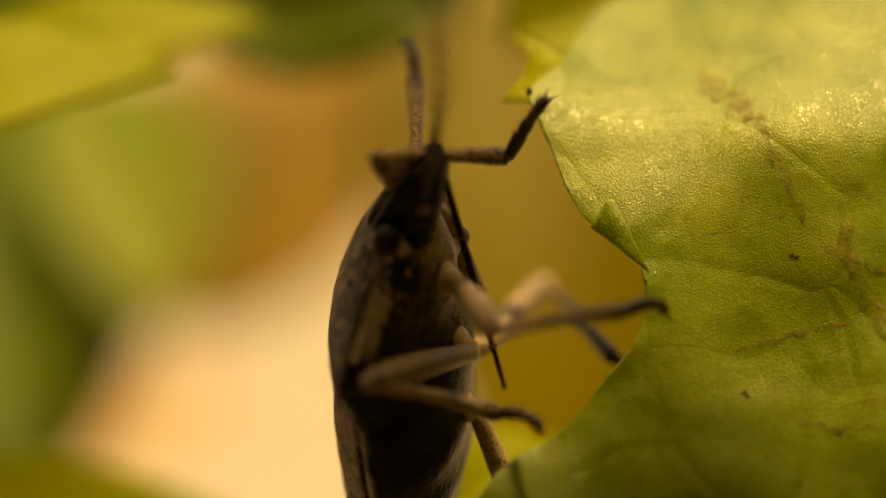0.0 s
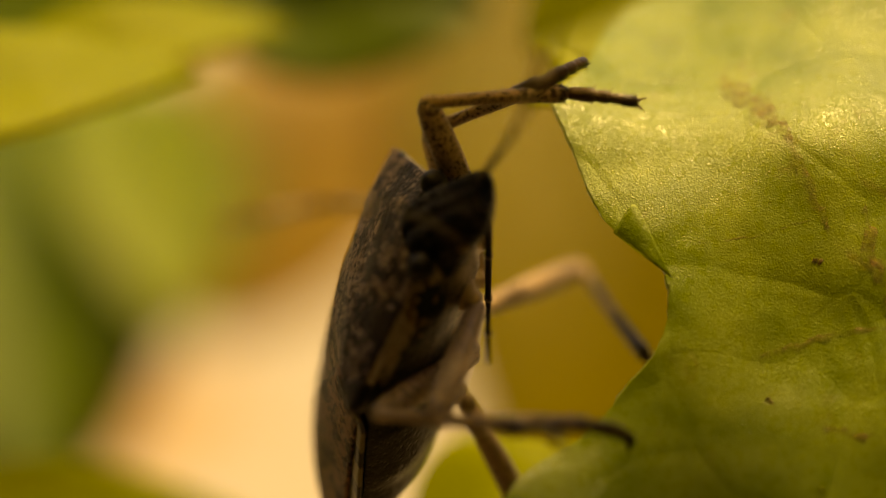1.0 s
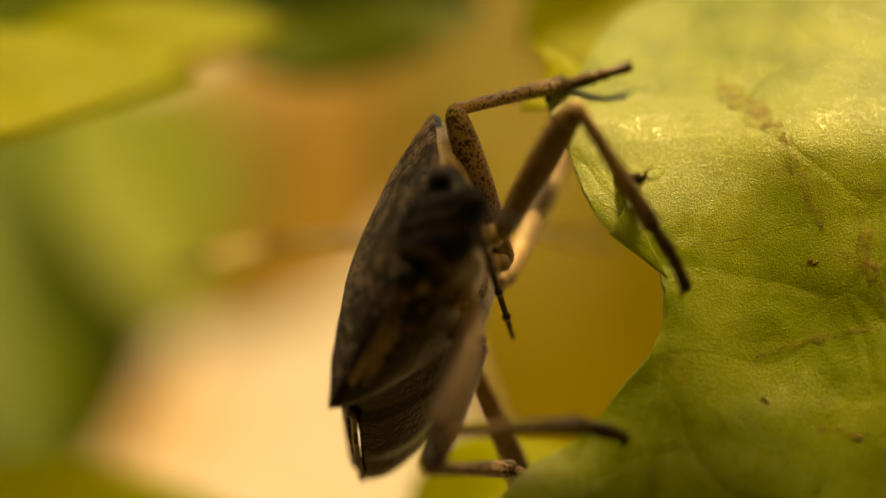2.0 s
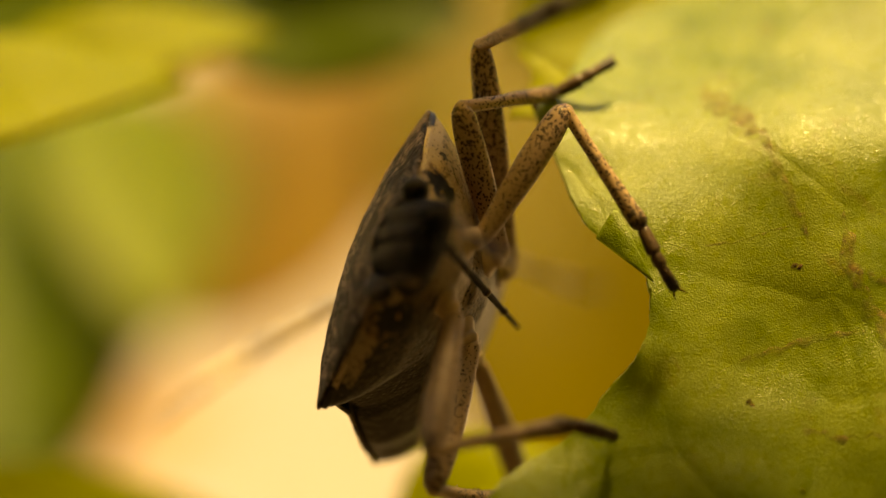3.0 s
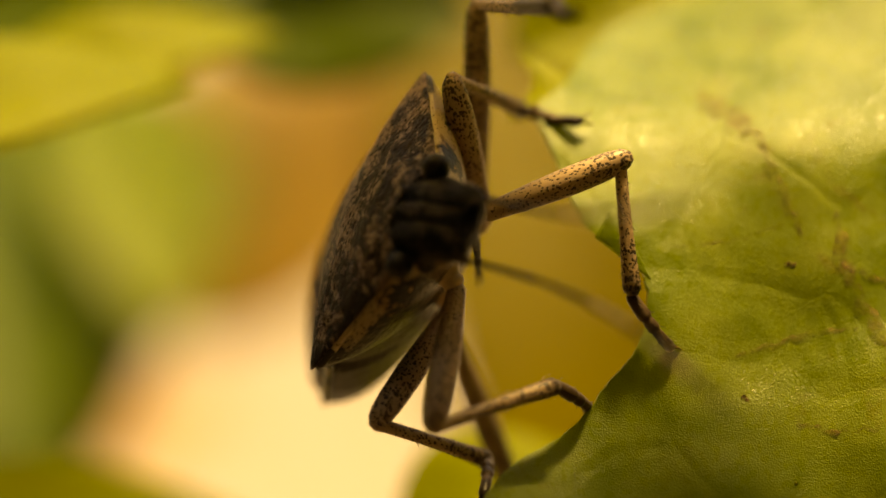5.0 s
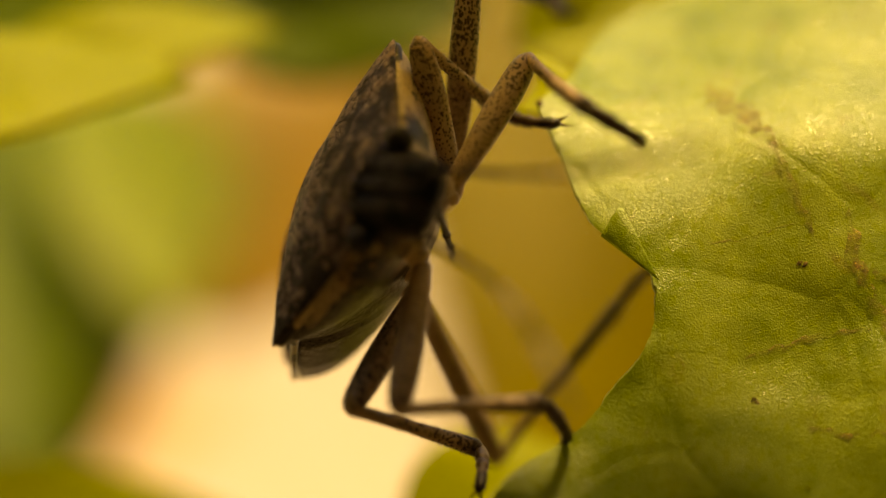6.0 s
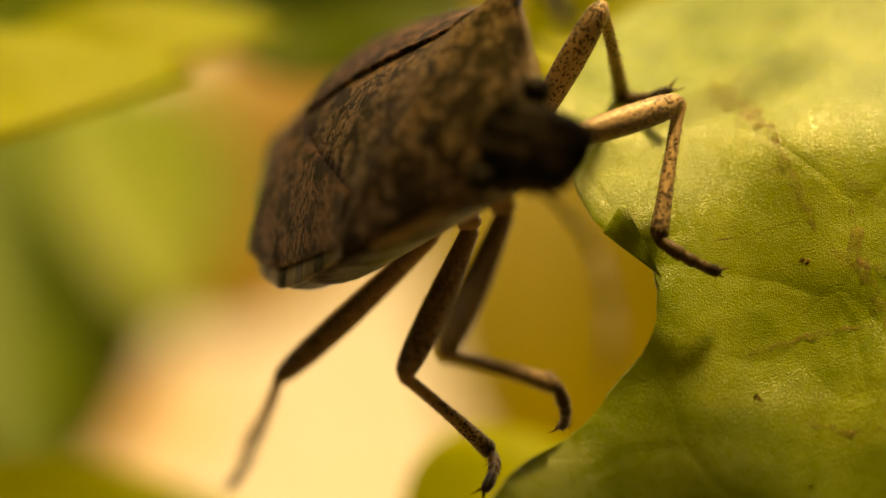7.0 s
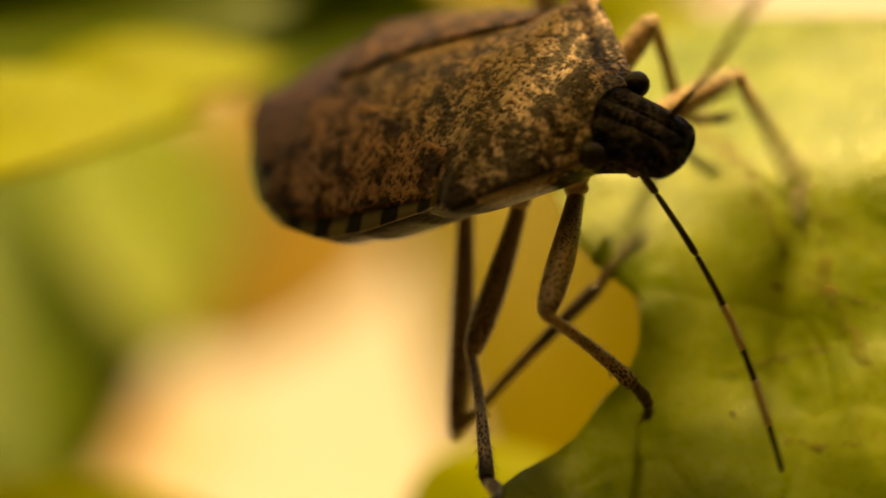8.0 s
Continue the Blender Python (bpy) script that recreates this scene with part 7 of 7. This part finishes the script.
    walk(legs["right_hind"]["femur"], [
        (0, right(1.3, -0.5, -1.95, 2.7, -6.06, -4.04)), (0.2, right(1.3, -0.5, -1.95, 2.6, -5.93, -4.41)), (0.3, right(1.3, -0.5, -1.95, 2.53, -5.86, -4.59)),
        (0.4, right(1.3, -0.5, -1.95, 2.51, -5.77, -4.78)), (0.5, right(1.3, -0.5, -1.95, 2.52, -5.69, -4.92)), (0.6, right(1.3, -0.5, -1.95, 2.96, -5.32, -5.3)),
        (0.8, right(1.3, -0.5, -1.95, 3.5, -4.81, -5.66)), (1, right(1.3, -0.5, -1.95, 3.62, -4.71, -5.7)), (1.2, right(1.3, -0.5, -1.95, 3.99, -4.3, -5.89)),
        (1.4, right(1.3, -0.5, -1.95, 4.5, -3.85, -5.92)), (1.5, right(1.3, -0.5, -1.95, 4.65, -3.36, -6.17)), (1.6, right(1.3, -0.5, -1.95, 4.54, -3.97, -5.78)),
        (1.9, right(1.3, -0.5, -1.95, 4.2, -4.65, -5.35)), (2.3, right(1.3, -0.5, -1.95, 3.8, -5.38, -4.63)), (2.8, right(1.3, -0.5, -1.95, 3.5, -5.86, -3.87)),
        (3, right(1.3, -0.5, -1.95, 3.55, -5.9, -3.68)), (3.4, right(1.3, -0.5, -1.95, 4.14, -5.68, -3.48)), (3.5, right(1.3, -0.5, -1.95, 4.19, -5.67, -3.4)),
        (3.8, right(1.3, -0.5, -1.95, 4.34, -5.62, -3.29)), (4, right(1.3, -0.5, -1.95, 4.4, -5.59, -3.25)), (4.2, right(1.3, -0.5, -1.95, 4.41, -5.5, -3.53)),
        (4.7, right(1.3, -0.5, -1.95, 4.53, -4.64, -5.05)), (5.3, right(1.3, -0.5, -1.95, 5.03, -2.37, -6.4)), (5.4, right(1.3, -0.5, -1.95, 5.42, -2.35, -6.05)),
        (5.5, right(1.3, -0.5, -1.95, 5.81, -2.24, -5.67)), (5.7, right(1.3, -0.5, -1.95, 5.99, -4.36, -2.48)), (5.9, right(1.3, -0.5, -1.95, 6.14, -4.07, -2.98)),
        (5.95, right(1.3, -0.5, -1.95, 5.27, -4.32, -4.57)), (6, right(1.3, -0.5, -1.95, 4.43, -3.76, -6.05)), (6.1, right(1.3, -0.5, -1.95, 4.12, -2.89, -6.8)),
        (6.2, right(1.3, -0.5, -1.95, 3.9, -2.32, -7.16)), (6.3, right(1.3, -0.5, -1.95, 6.14, -3.22, -4.48)), (6.4, right(1.3, -0.5, -1.95, 6.14, -3.78, -0.22)),
        (6.5, right(1.3, -0.5, -1.95, 5.5, -3.93, 0.84)), (6.6, right(1.3, -0.5, -1.95, 6.74, -3.26, -2.08)), (6.7, right(1.3, -0.5, -1.95, 6.9, -1.06, -4.31)),
        (6.8, right(1.3, -0.5, -1.95, 6.27, 2.12, -4.32)), (6.9, right(1.3, -0.5, -1.95, 7.1, 0.34, -0.26)), (6.95, right(1.3, -0.5, -1.95, 6.24, -4.08, -1.93)),
        (7, right(1.3, -0.5, -1.95, 6, -4.39, -2)), (7.05, right(1.3, -0.5, -1.95, 5.43, -4.73, -3.46)), (7.1, right(1.3, -0.5, -1.95, 4.96, -4.55, -4.68)),
        (7.2, right(1.3, -0.5, -1.95, 4.02, -5.03, -5)), (7.3, right(1.3, -0.5, -1.95, 3.13, -5.9, -4.13)), (7.4, right(1.3, -0.5, -1.95, 5.09, -5.14, -0.8)),
        (7.4667, right(1.3, -0.5, -1.95, 5.52, -4.8, -0.97)), (7.5, right(1.3, -0.5, -1.95, 5.88, -4.49, -2.48)), (7.5333, right(1.3, -0.5, -1.95, 7.23, 0.33, -0.78)),
        (7.6, right(1.3, -0.5, -1.95, 7.22, 0.6, -0.99)), (7.7, right(1.3, -0.5, -1.95, 7.01, -1.65, -0.13)), (7.8, right(1.3, -0.5, -1.95, 7.38, -0.34, -1.5)),
        (7.9, right(1.3, -0.5, -1.95, 6.96, -0.72, -4.22)), (8, right(1.3, -0.5, -1.95, 5.95, -0.32, -5.89)),
    ])
    walk(legs["right_hind"]["tibia"], [
        (0, right(2.7, -6.06, -4.04, 5, -9.92, -7.38)), (0.2, right(2.6, -5.93, -4.41, 5.28, -9.35, -7.94)), (0.3, right(2.53, -5.86, -4.59, 5.54, -8.91, -8.2)),
        (0.4, right(2.51, -5.77, -4.78, 5.73, -8.51, -8.45)), (0.5, right(2.52, -5.69, -4.92, 6.04, -7.94, -8.65)), (0.6, right(2.96, -5.32, -5.3, 6.72, -6.94, -9.12)),
        (0.8, right(3.5, -4.81, -5.66, 7.5, -5.5, -9.52)), (1, right(3.62, -4.71, -5.7, 7.9, -4.35, -9.29)), (1.2, right(3.99, -4.3, -5.89, 8.1, -3.73, -9.65)),
        (1.4, right(4.5, -3.85, -5.92, 7.37, -5.76, -10.33)), (1.5, right(4.65, -3.36, -6.17, 7.34, -6, -10.31)), (1.6, right(4.54, -3.97, -5.78, 7.33, -5.98, -10.2)),
        (1.9, right(4.2, -4.65, -5.35, 7.12, -6.61, -9.71)), (2.3, right(3.8, -5.38, -4.63, 6.89, -7.22, -8.92)), (2.8, right(3.5, -5.86, -3.87, 6.91, -3.66, -7.73)),
        (3, right(3.55, -5.9, -3.68, 6.9, -3.42, -7.42)), (3.4, right(4.14, -5.68, -3.48, 7.53, -3.28, -7.24)), (3.5, right(4.19, -5.67, -3.4, 7.6, -3.37, -7.2)),
        (3.8, right(4.34, -5.62, -3.29, 7.69, -3.48, -7.24)), (4, right(4.4, -5.59, -3.25, 7.69, -3.68, -7.36)), (4.2, right(4.41, -5.5, -3.53, 7.71, -3.53, -7.6)),
        (4.7, right(4.53, -4.64, -5.05, 7.76, -6.03, -9.41)), (5.3, right(5.03, -2.37, -6.4, 7.89, -4.16, -10.87)), (5.4, right(5.42, -2.35, -6.05, 5.16, -6.58, -9.71)),
        (5.5, right(5.81, -2.24, -5.67, 2.6, -6.32, -7.77)), (5.7, right(5.99, -4.36, -2.48, 5.51, -8.37, -6.36)), (5.9, right(6.14, -4.07, -2.98, 4.57, -8.1, -6.53)),
        (5.95, right(5.27, -4.32, -4.57, 1.66, -7.48, -7.46)), (6, right(4.43, -3.76, -6.05, -0.87, -2.98, -7.67)), (6.1, right(4.12, -2.89, -6.8, -1.43, -2.37, -7.35)),
        (6.2, right(3.9, -2.32, -7.16, -1.47, -0.77, -6.75)), (6.3, right(6.14, -3.22, -4.48, 2.9, 1.23, -5.5)), (6.4, right(6.14, -3.78, -0.22, 5.03, 1.12, -2.68)),
        (6.5, right(5.5, -3.93, 0.84, 8.4, 0.75, -0.16)), (6.6, right(6.74, -3.26, -2.08, 6.06, 2.06, -3.7)), (6.7, right(6.9, -1.06, -4.31, 4.04, 3.71, -4.95)),
        (6.8, right(6.27, 2.12, -4.32, 0.84, 3.03, -5.34)), (6.9, right(7.1, 0.34, -0.26, 4.5, 0.75, -5.2)), (6.95, right(6.24, -4.08, -1.93, 5.45, -7.53, -6.27)),
        (7, right(6, -4.39, -2, 7.43, -9.27, -4.34)), (7.05, right(5.43, -4.73, -3.46, 3.64, -8.84, -6.81)), (7.1, right(4.96, -4.55, -4.68, 0.46, -5.56, -7.85)),
        (7.2, right(4.02, -5.03, -5, 0.56, -6.72, -9.07)), (7.3, right(3.13, -5.9, -4.13, -1.01, -6.89, -7.77)), (7.4, right(5.09, -5.14, -0.8, 1.13, -6.73, -4.43)),
        (7.4667, right(5.52, -4.8, -0.97, 1.34, -5.82, -4.56)), (7.5, right(5.88, -4.49, -2.48, 1.61, -5.85, -5.84)), (7.5333, right(7.23, 0.33, -0.78, 3.19, -1.82, -4.01)),
        (7.6, right(7.22, 0.6, -0.99, 2.76, -2.12, -3)), (7.7, right(7.01, -1.65, -0.13, 3.12, 0.21, -3.7)), (7.8, right(7.38, -0.34, -1.5, 3.08, 0.93, -4.85)),
        (7.9, right(6.96, -0.72, -4.22, 4.83, 4.39, -3.37)), (8, right(5.95, -0.32, -5.89, 1.38, 2.65, -4.61)),
    ])
    walk(legs["right_hind"]["tarsus"], [
        (0, right(5, -9.92, -7.38, 4.56, -11.31, -9.03)), (0.2, right(5.28, -9.35, -7.94, 4.9, -10.71, -9.63)), (0.3, right(5.54, -8.91, -8.2, 5.17, -10.27, -9.89)),
        (0.4, right(5.73, -8.51, -8.45, 5.38, -9.85, -10.16)), (0.5, right(6.04, -7.94, -8.65, 5.71, -9.28, -10.36)), (0.6, right(6.72, -6.94, -9.12, 6.43, -8.23, -10.88)),
        (0.8, right(7.5, -5.5, -9.52, 7.36, -6.76, -11.32)), (1, right(7.9, -4.35, -9.29, 7.88, -5.6, -11.1)), (1.2, right(8.1, -3.73, -9.65, 8.11, -4.98, -11.46)),
        (1.4, right(7.37, -5.76, -10.33, 7.51, -6.79, -12.27)), (1.5, right(7.34, -6, -10.31, 7.46, -7.09, -12.22)), (1.6, right(7.33, -5.98, -10.2, 7.44, -7.12, -12.08)),
        (1.9, right(7.12, -6.61, -9.71, 7.19, -7.88, -11.5)), (2.3, right(6.89, -7.22, -8.92, 6.92, -8.69, -10.56)), (2.8, right(6.91, -3.66, -7.73, 7.05, -5.21, -9.28)),
        (3, right(6.9, -3.42, -7.42, 7.09, -4.97, -8.97)), (3.4, right(7.53, -3.28, -7.24, 7.82, -4.81, -8.8)), (3.5, right(7.6, -3.37, -7.2, 7.9, -4.9, -8.75)),
        (3.8, right(7.69, -3.48, -7.24, 8.03, -4.99, -8.81)), (4, right(7.69, -3.68, -7.36, 8.05, -5.19, -8.92)), (4.2, right(7.71, -3.53, -7.6, 8.05, -5.03, -9.17)),
        (4.7, right(7.76, -6.03, -9.41, 7.96, -7.25, -11.23)), (5.3, right(7.89, -4.16, -10.87, 8.1, -4.98, -12.9)), (5.4, right(5.16, -6.58, -9.71, 4.48, -7.9, -11.34)),
        (5.5, right(2.6, -6.32, -7.77, 1.28, -7.63, -8.94)), (5.7, right(5.51, -8.37, -6.36, 5.36, -9.1, -8.43)), (5.9, right(4.57, -8.1, -6.53, 3.89, -8.84, -8.49)),
        (5.95, right(1.66, -7.48, -7.46, 0.3, -8.1, -9.07)), (6, right(-0.87, -2.98, -7.67, -2.82, -2.87, -8.7)), (6.1, right(-1.43, -2.37, -7.35, -3.45, -2.6, -8.2)),
        (6.2, right(-1.47, -0.77, -6.75, -3.43, -0.37, -7.67)), (6.3, right(2.9, 1.23, -5.5, 1.74, 0.14, -7.01)), (6.4, right(5.03, 1.12, -2.68, 5.05, 0.41, -4.76)),
        (6.5, right(8.4, 0.75, -0.16, 9.8, -0.4, -1.41)), (6.6, right(6.06, 2.06, -3.7, 5.45, 2.08, -5.81)), (6.7, right(4.04, 3.71, -4.95, 2.17, 4, -6.08)),
        (6.8, right(0.84, 3.03, -5.34, -1.2, 3.6, -5.95)), (6.9, right(4.5, 0.75, -5.2, 3.66, 1.91, -6.87)), (6.95, right(5.45, -7.53, -6.27, 6.11, -5.44, -6.47)),
        (7, right(7.43, -9.27, -4.34, 9.11, -7.92, -3.88)), (7.05, right(3.64, -8.84, -6.81, 4.07, -6.71, -6.48)), (7.1, right(0.46, -5.56, -7.85, -0.78, -3.81, -8.34)),
        (7.2, right(0.56, -6.72, -9.07, 0.14, -4.61, -9.55)), (7.3, right(-1.01, -6.89, -7.77, -1.85, -4.92, -8.26)), (7.4, right(1.13, -6.73, -4.43, 0.5, -4.62, -4.43)),
        (7.4667, right(1.34, -5.82, -4.56, 0.72, -3.72, -4.39)), (7.5, right(1.61, -5.85, -5.84, 1.01, -3.77, -5.45)), (7.5333, right(3.19, -1.82, -4.01, 2.8, 0.22, -3.28)),
        (7.6, right(2.76, -2.12, -3, 1.71, -0.29, -2.36)), (7.7, right(3.12, 0.21, -3.7, 2.04, 1.93, -4.55)), (7.8, right(3.08, 0.93, -4.85, 1.85, 2.6, -5.59)),
        (7.9, right(4.83, 4.39, -3.37, 3.37, 5.87, -4.1)), (8, right(1.38, 2.65, -4.61, -0.7, 3.36, -4.66)),
    ])
    walk(antennae["left"], [
        (0, ahead(-0.8, 5.35, -0.75, 3.74, 12.63, -1.39)), (0.2, ahead(-0.8, 5.35, -0.75, 4.63, 11.65, -2.94)), (0.3, ahead(-0.8, 5.35, -0.75, 4.49, 11.88, -2.58)),
        (0.4, ahead(-0.8, 5.35, -0.75, 3, 13.07, -0.68)), (0.5, ahead(-0.8, 5.35, -0.75, 2.75, 13.16, -0.2)), (0.6, ahead(-0.8, 5.35, -0.75, 3.49, 12.74, -1.68)),
        (0.8, ahead(-0.8, 5.35, -0.75, 2.8, 13.16, -0.46)), (1, ahead(-0.8, 5.35, -0.75, 1.17, 13.71, -0.91)), (1.2, ahead(-0.8, 5.35, -0.75, 1.65, 13.56, -1.45)),
        (1.4, ahead(-0.8, 5.35, -0.75, 2.24, 13.19, -2.55)), (1.6, ahead(-0.8, 5.35, -0.75, 2.4, 12.9, -3.34)), (1.9, ahead(-0.8, 5.35, -0.75, 2.2, 12.79, -3.85)),
        (2.3, ahead(-0.8, 5.35, -0.75, 2.05, 12.53, -4.53)), (2.8, ahead(-0.8, 5.35, -0.75, 2.28, 11.98, -5.28)), (3, ahead(-0.8, 5.35, -0.75, 1.52, 12.11, -5.53)),
        (3.4, ahead(-0.8, 5.35, -0.75, 0.39, 12.28, -5.69)), (3.8, ahead(-0.8, 5.35, -0.75, 0, 12.57, -5.36)), (4, ahead(-0.8, 5.35, -0.75, -0.15, 12.71, -5.14)),
        (4.2, ahead(-0.8, 5.35, -0.75, -0.14, 13.01, -4.6)), (4.7, ahead(-0.8, 5.35, -0.75, -0.3, 13.31, -3.96)), (5.3, ahead(-0.8, 5.35, -0.75, -0.69, 13.19, -4.27)),
        (5.5, ahead(-0.8, 5.35, -0.75, -1.69, 11.48, -6.72)), (5.7, ahead(-0.8, 5.35, -0.75, -2.69, 12.49, -5.17)), (5.9, ahead(-0.8, 5.35, -0.75, -2.11, 12.66, -5.08)),
        (6, ahead(-0.8, 5.35, -0.75, -1.69, 12.84, -4.88)), (6.1, ahead(-0.8, 5.35, -0.75, -1.51, 13.12, -4.36)), (6.3, ahead(-0.8, 5.35, -0.75, -1.05, 13.75, -2.61)),
        (6.5, ahead(-0.8, 5.35, -0.75, 0.03, 13.87, -1.61)), (6.7, ahead(-0.8, 5.35, -0.75, -0.63, 13.94, -0.88)), (6.9, ahead(-0.8, 5.35, -0.75, -2.25, 13.83, -0.64)),
        (7, ahead(-0.8, 5.35, -0.75, -1.42, 13.91, -0.11)), (7.1, ahead(-0.8, 5.35, -0.75, -0.49, 13.89, 0.19)), (7.2, ahead(-0.8, 5.35, -0.75, 0.43, 13.78, 0.47)),
        (7.3, ahead(-0.8, 5.35, -0.75, 1.41, 13.58, 0.38)), (7.4, ahead(-0.8, 5.35, -0.75, -1.9, 9.13, -3.86)), (7.5, ahead(-0.8, 5.35, -0.75, -3.06, 4.21, -8.97)),
        (7.6, ahead(-0.8, 5.35, -0.75, -1.58, 8.65, -3.22)), (7.7, ahead(-0.8, 5.35, -0.75, 1.44, 13.08, 2.29)), (7.9, ahead(-0.8, 5.35, -0.75, 1.25, 11.71, 4.66)),
        (8, ahead(-0.8, 5.35, -0.75, 0.92, 11.37, 5.14)),
    ])
    walk(antennae["right"], [
        (0, ahead(0.8, 5.35, -0.75, 5.04, 12.78, -1.63)), (0.2, ahead(0.8, 5.35, -0.75, 3.03, 8.81, -8.29)), (0.3, ahead(0.8, 5.35, -0.75, 5.51, 9.64, -6.53)),
        (0.4, ahead(0.8, 5.35, -0.75, 6.8, 9.83, -4.98)), (0.5, ahead(0.8, 5.35, -0.75, 6.66, 10.35, -4.57)), (0.6, ahead(0.8, 5.35, -0.75, 6.22, 11.03, -4.25)),
        (0.8, ahead(0.8, 5.35, -0.75, 5.14, 10.4, -6.19)), (1, ahead(0.8, 5.35, -0.75, 5.37, 10.39, 4.51)), (1.2, ahead(0.8, 5.35, -0.75, 4.86, 10.38, 4.92)),
        (1.4, ahead(0.8, 5.35, -0.75, 4.95, 10.38, 4.85)), (1.6, ahead(0.8, 5.35, -0.75, 5.2, 10.69, 4.36)), (1.9, ahead(0.8, 5.35, -0.75, 4.95, 11.14, 4.07)),
        (2.3, ahead(0.8, 5.35, -0.75, 5.31, 11.45, 3.31)), (2.8, ahead(0.8, 5.35, -0.75, 6.1, 11.45, 2.21)), (3, ahead(0.8, 5.35, -0.75, 6.35, 11.41, 1.76)),
        (3.4, ahead(0.8, 5.35, -0.75, 6.69, 11.31, 1.19)), (3.8, ahead(0.8, 5.35, -0.75, 5.4, 12.24, 1.56)), (4, ahead(0.8, 5.35, -0.75, 4.52, 12.78, 1.48)),
        (4.2, ahead(0.8, 5.35, -0.75, 3.84, 12.98, 1.8)), (4.7, ahead(0.8, 5.35, -0.75, 3.88, 13.37, -0.39)), (5, ahead(0.8, 5.35, -0.75, 2.2, 9.42, -4.87)),
        (5.3, ahead(0.8, 5.35, -0.75, 0.52, 5.47, -9.35)), (5.5, ahead(0.8, 5.35, -0.75, 3.76, 12.76, -3.96)), (5.7, ahead(0.8, 5.35, -0.75, 3.87, 12.61, -4.19)),
        (5.9, ahead(0.8, 5.35, -0.75, 3.89, 12.46, -4.48)), (6, ahead(0.8, 5.35, -0.75, 4.04, 12.4, -4.46)), (6.1, ahead(0.8, 5.35, -0.75, 3.91, 12.62, -4.13)),
        (6.3, ahead(0.8, 5.35, -0.75, 3.71, 13.16, -2.84)), (6.5, ahead(0.8, 5.35, -0.75, 4.08, 13.19, -2.06)), (6.7, ahead(0.8, 5.35, -0.75, 5.02, 12.81, -1.52)),
        (6.9, ahead(0.8, 5.35, -0.75, 5.47, 12.58, -0.76)), (7, ahead(0.8, 5.35, -0.75, 5.58, 12.49, -0.48)), (7.1, ahead(0.8, 5.35, -0.75, 5.7, 12.31, -1.99)),
        (7.2, ahead(0.8, 5.35, -0.75, 3.47, 8.49, -8.3)), (7.3, ahead(0.8, 5.35, -0.75, 5.85, 11.36, -4.25)), (7.5, ahead(0.8, 5.35, -0.75, 6.75, 11.43, 0.54)),
        (7.7, ahead(0.8, 5.35, -0.75, 7.65, 10.42, -1.89)), (7.9, ahead(0.8, 5.35, -0.75, 4.74, 7.16, -8.17)), (8, ahead(0.8, 5.35, -0.75, 3.85, 7.69, -8.44)),
    ])


motions()
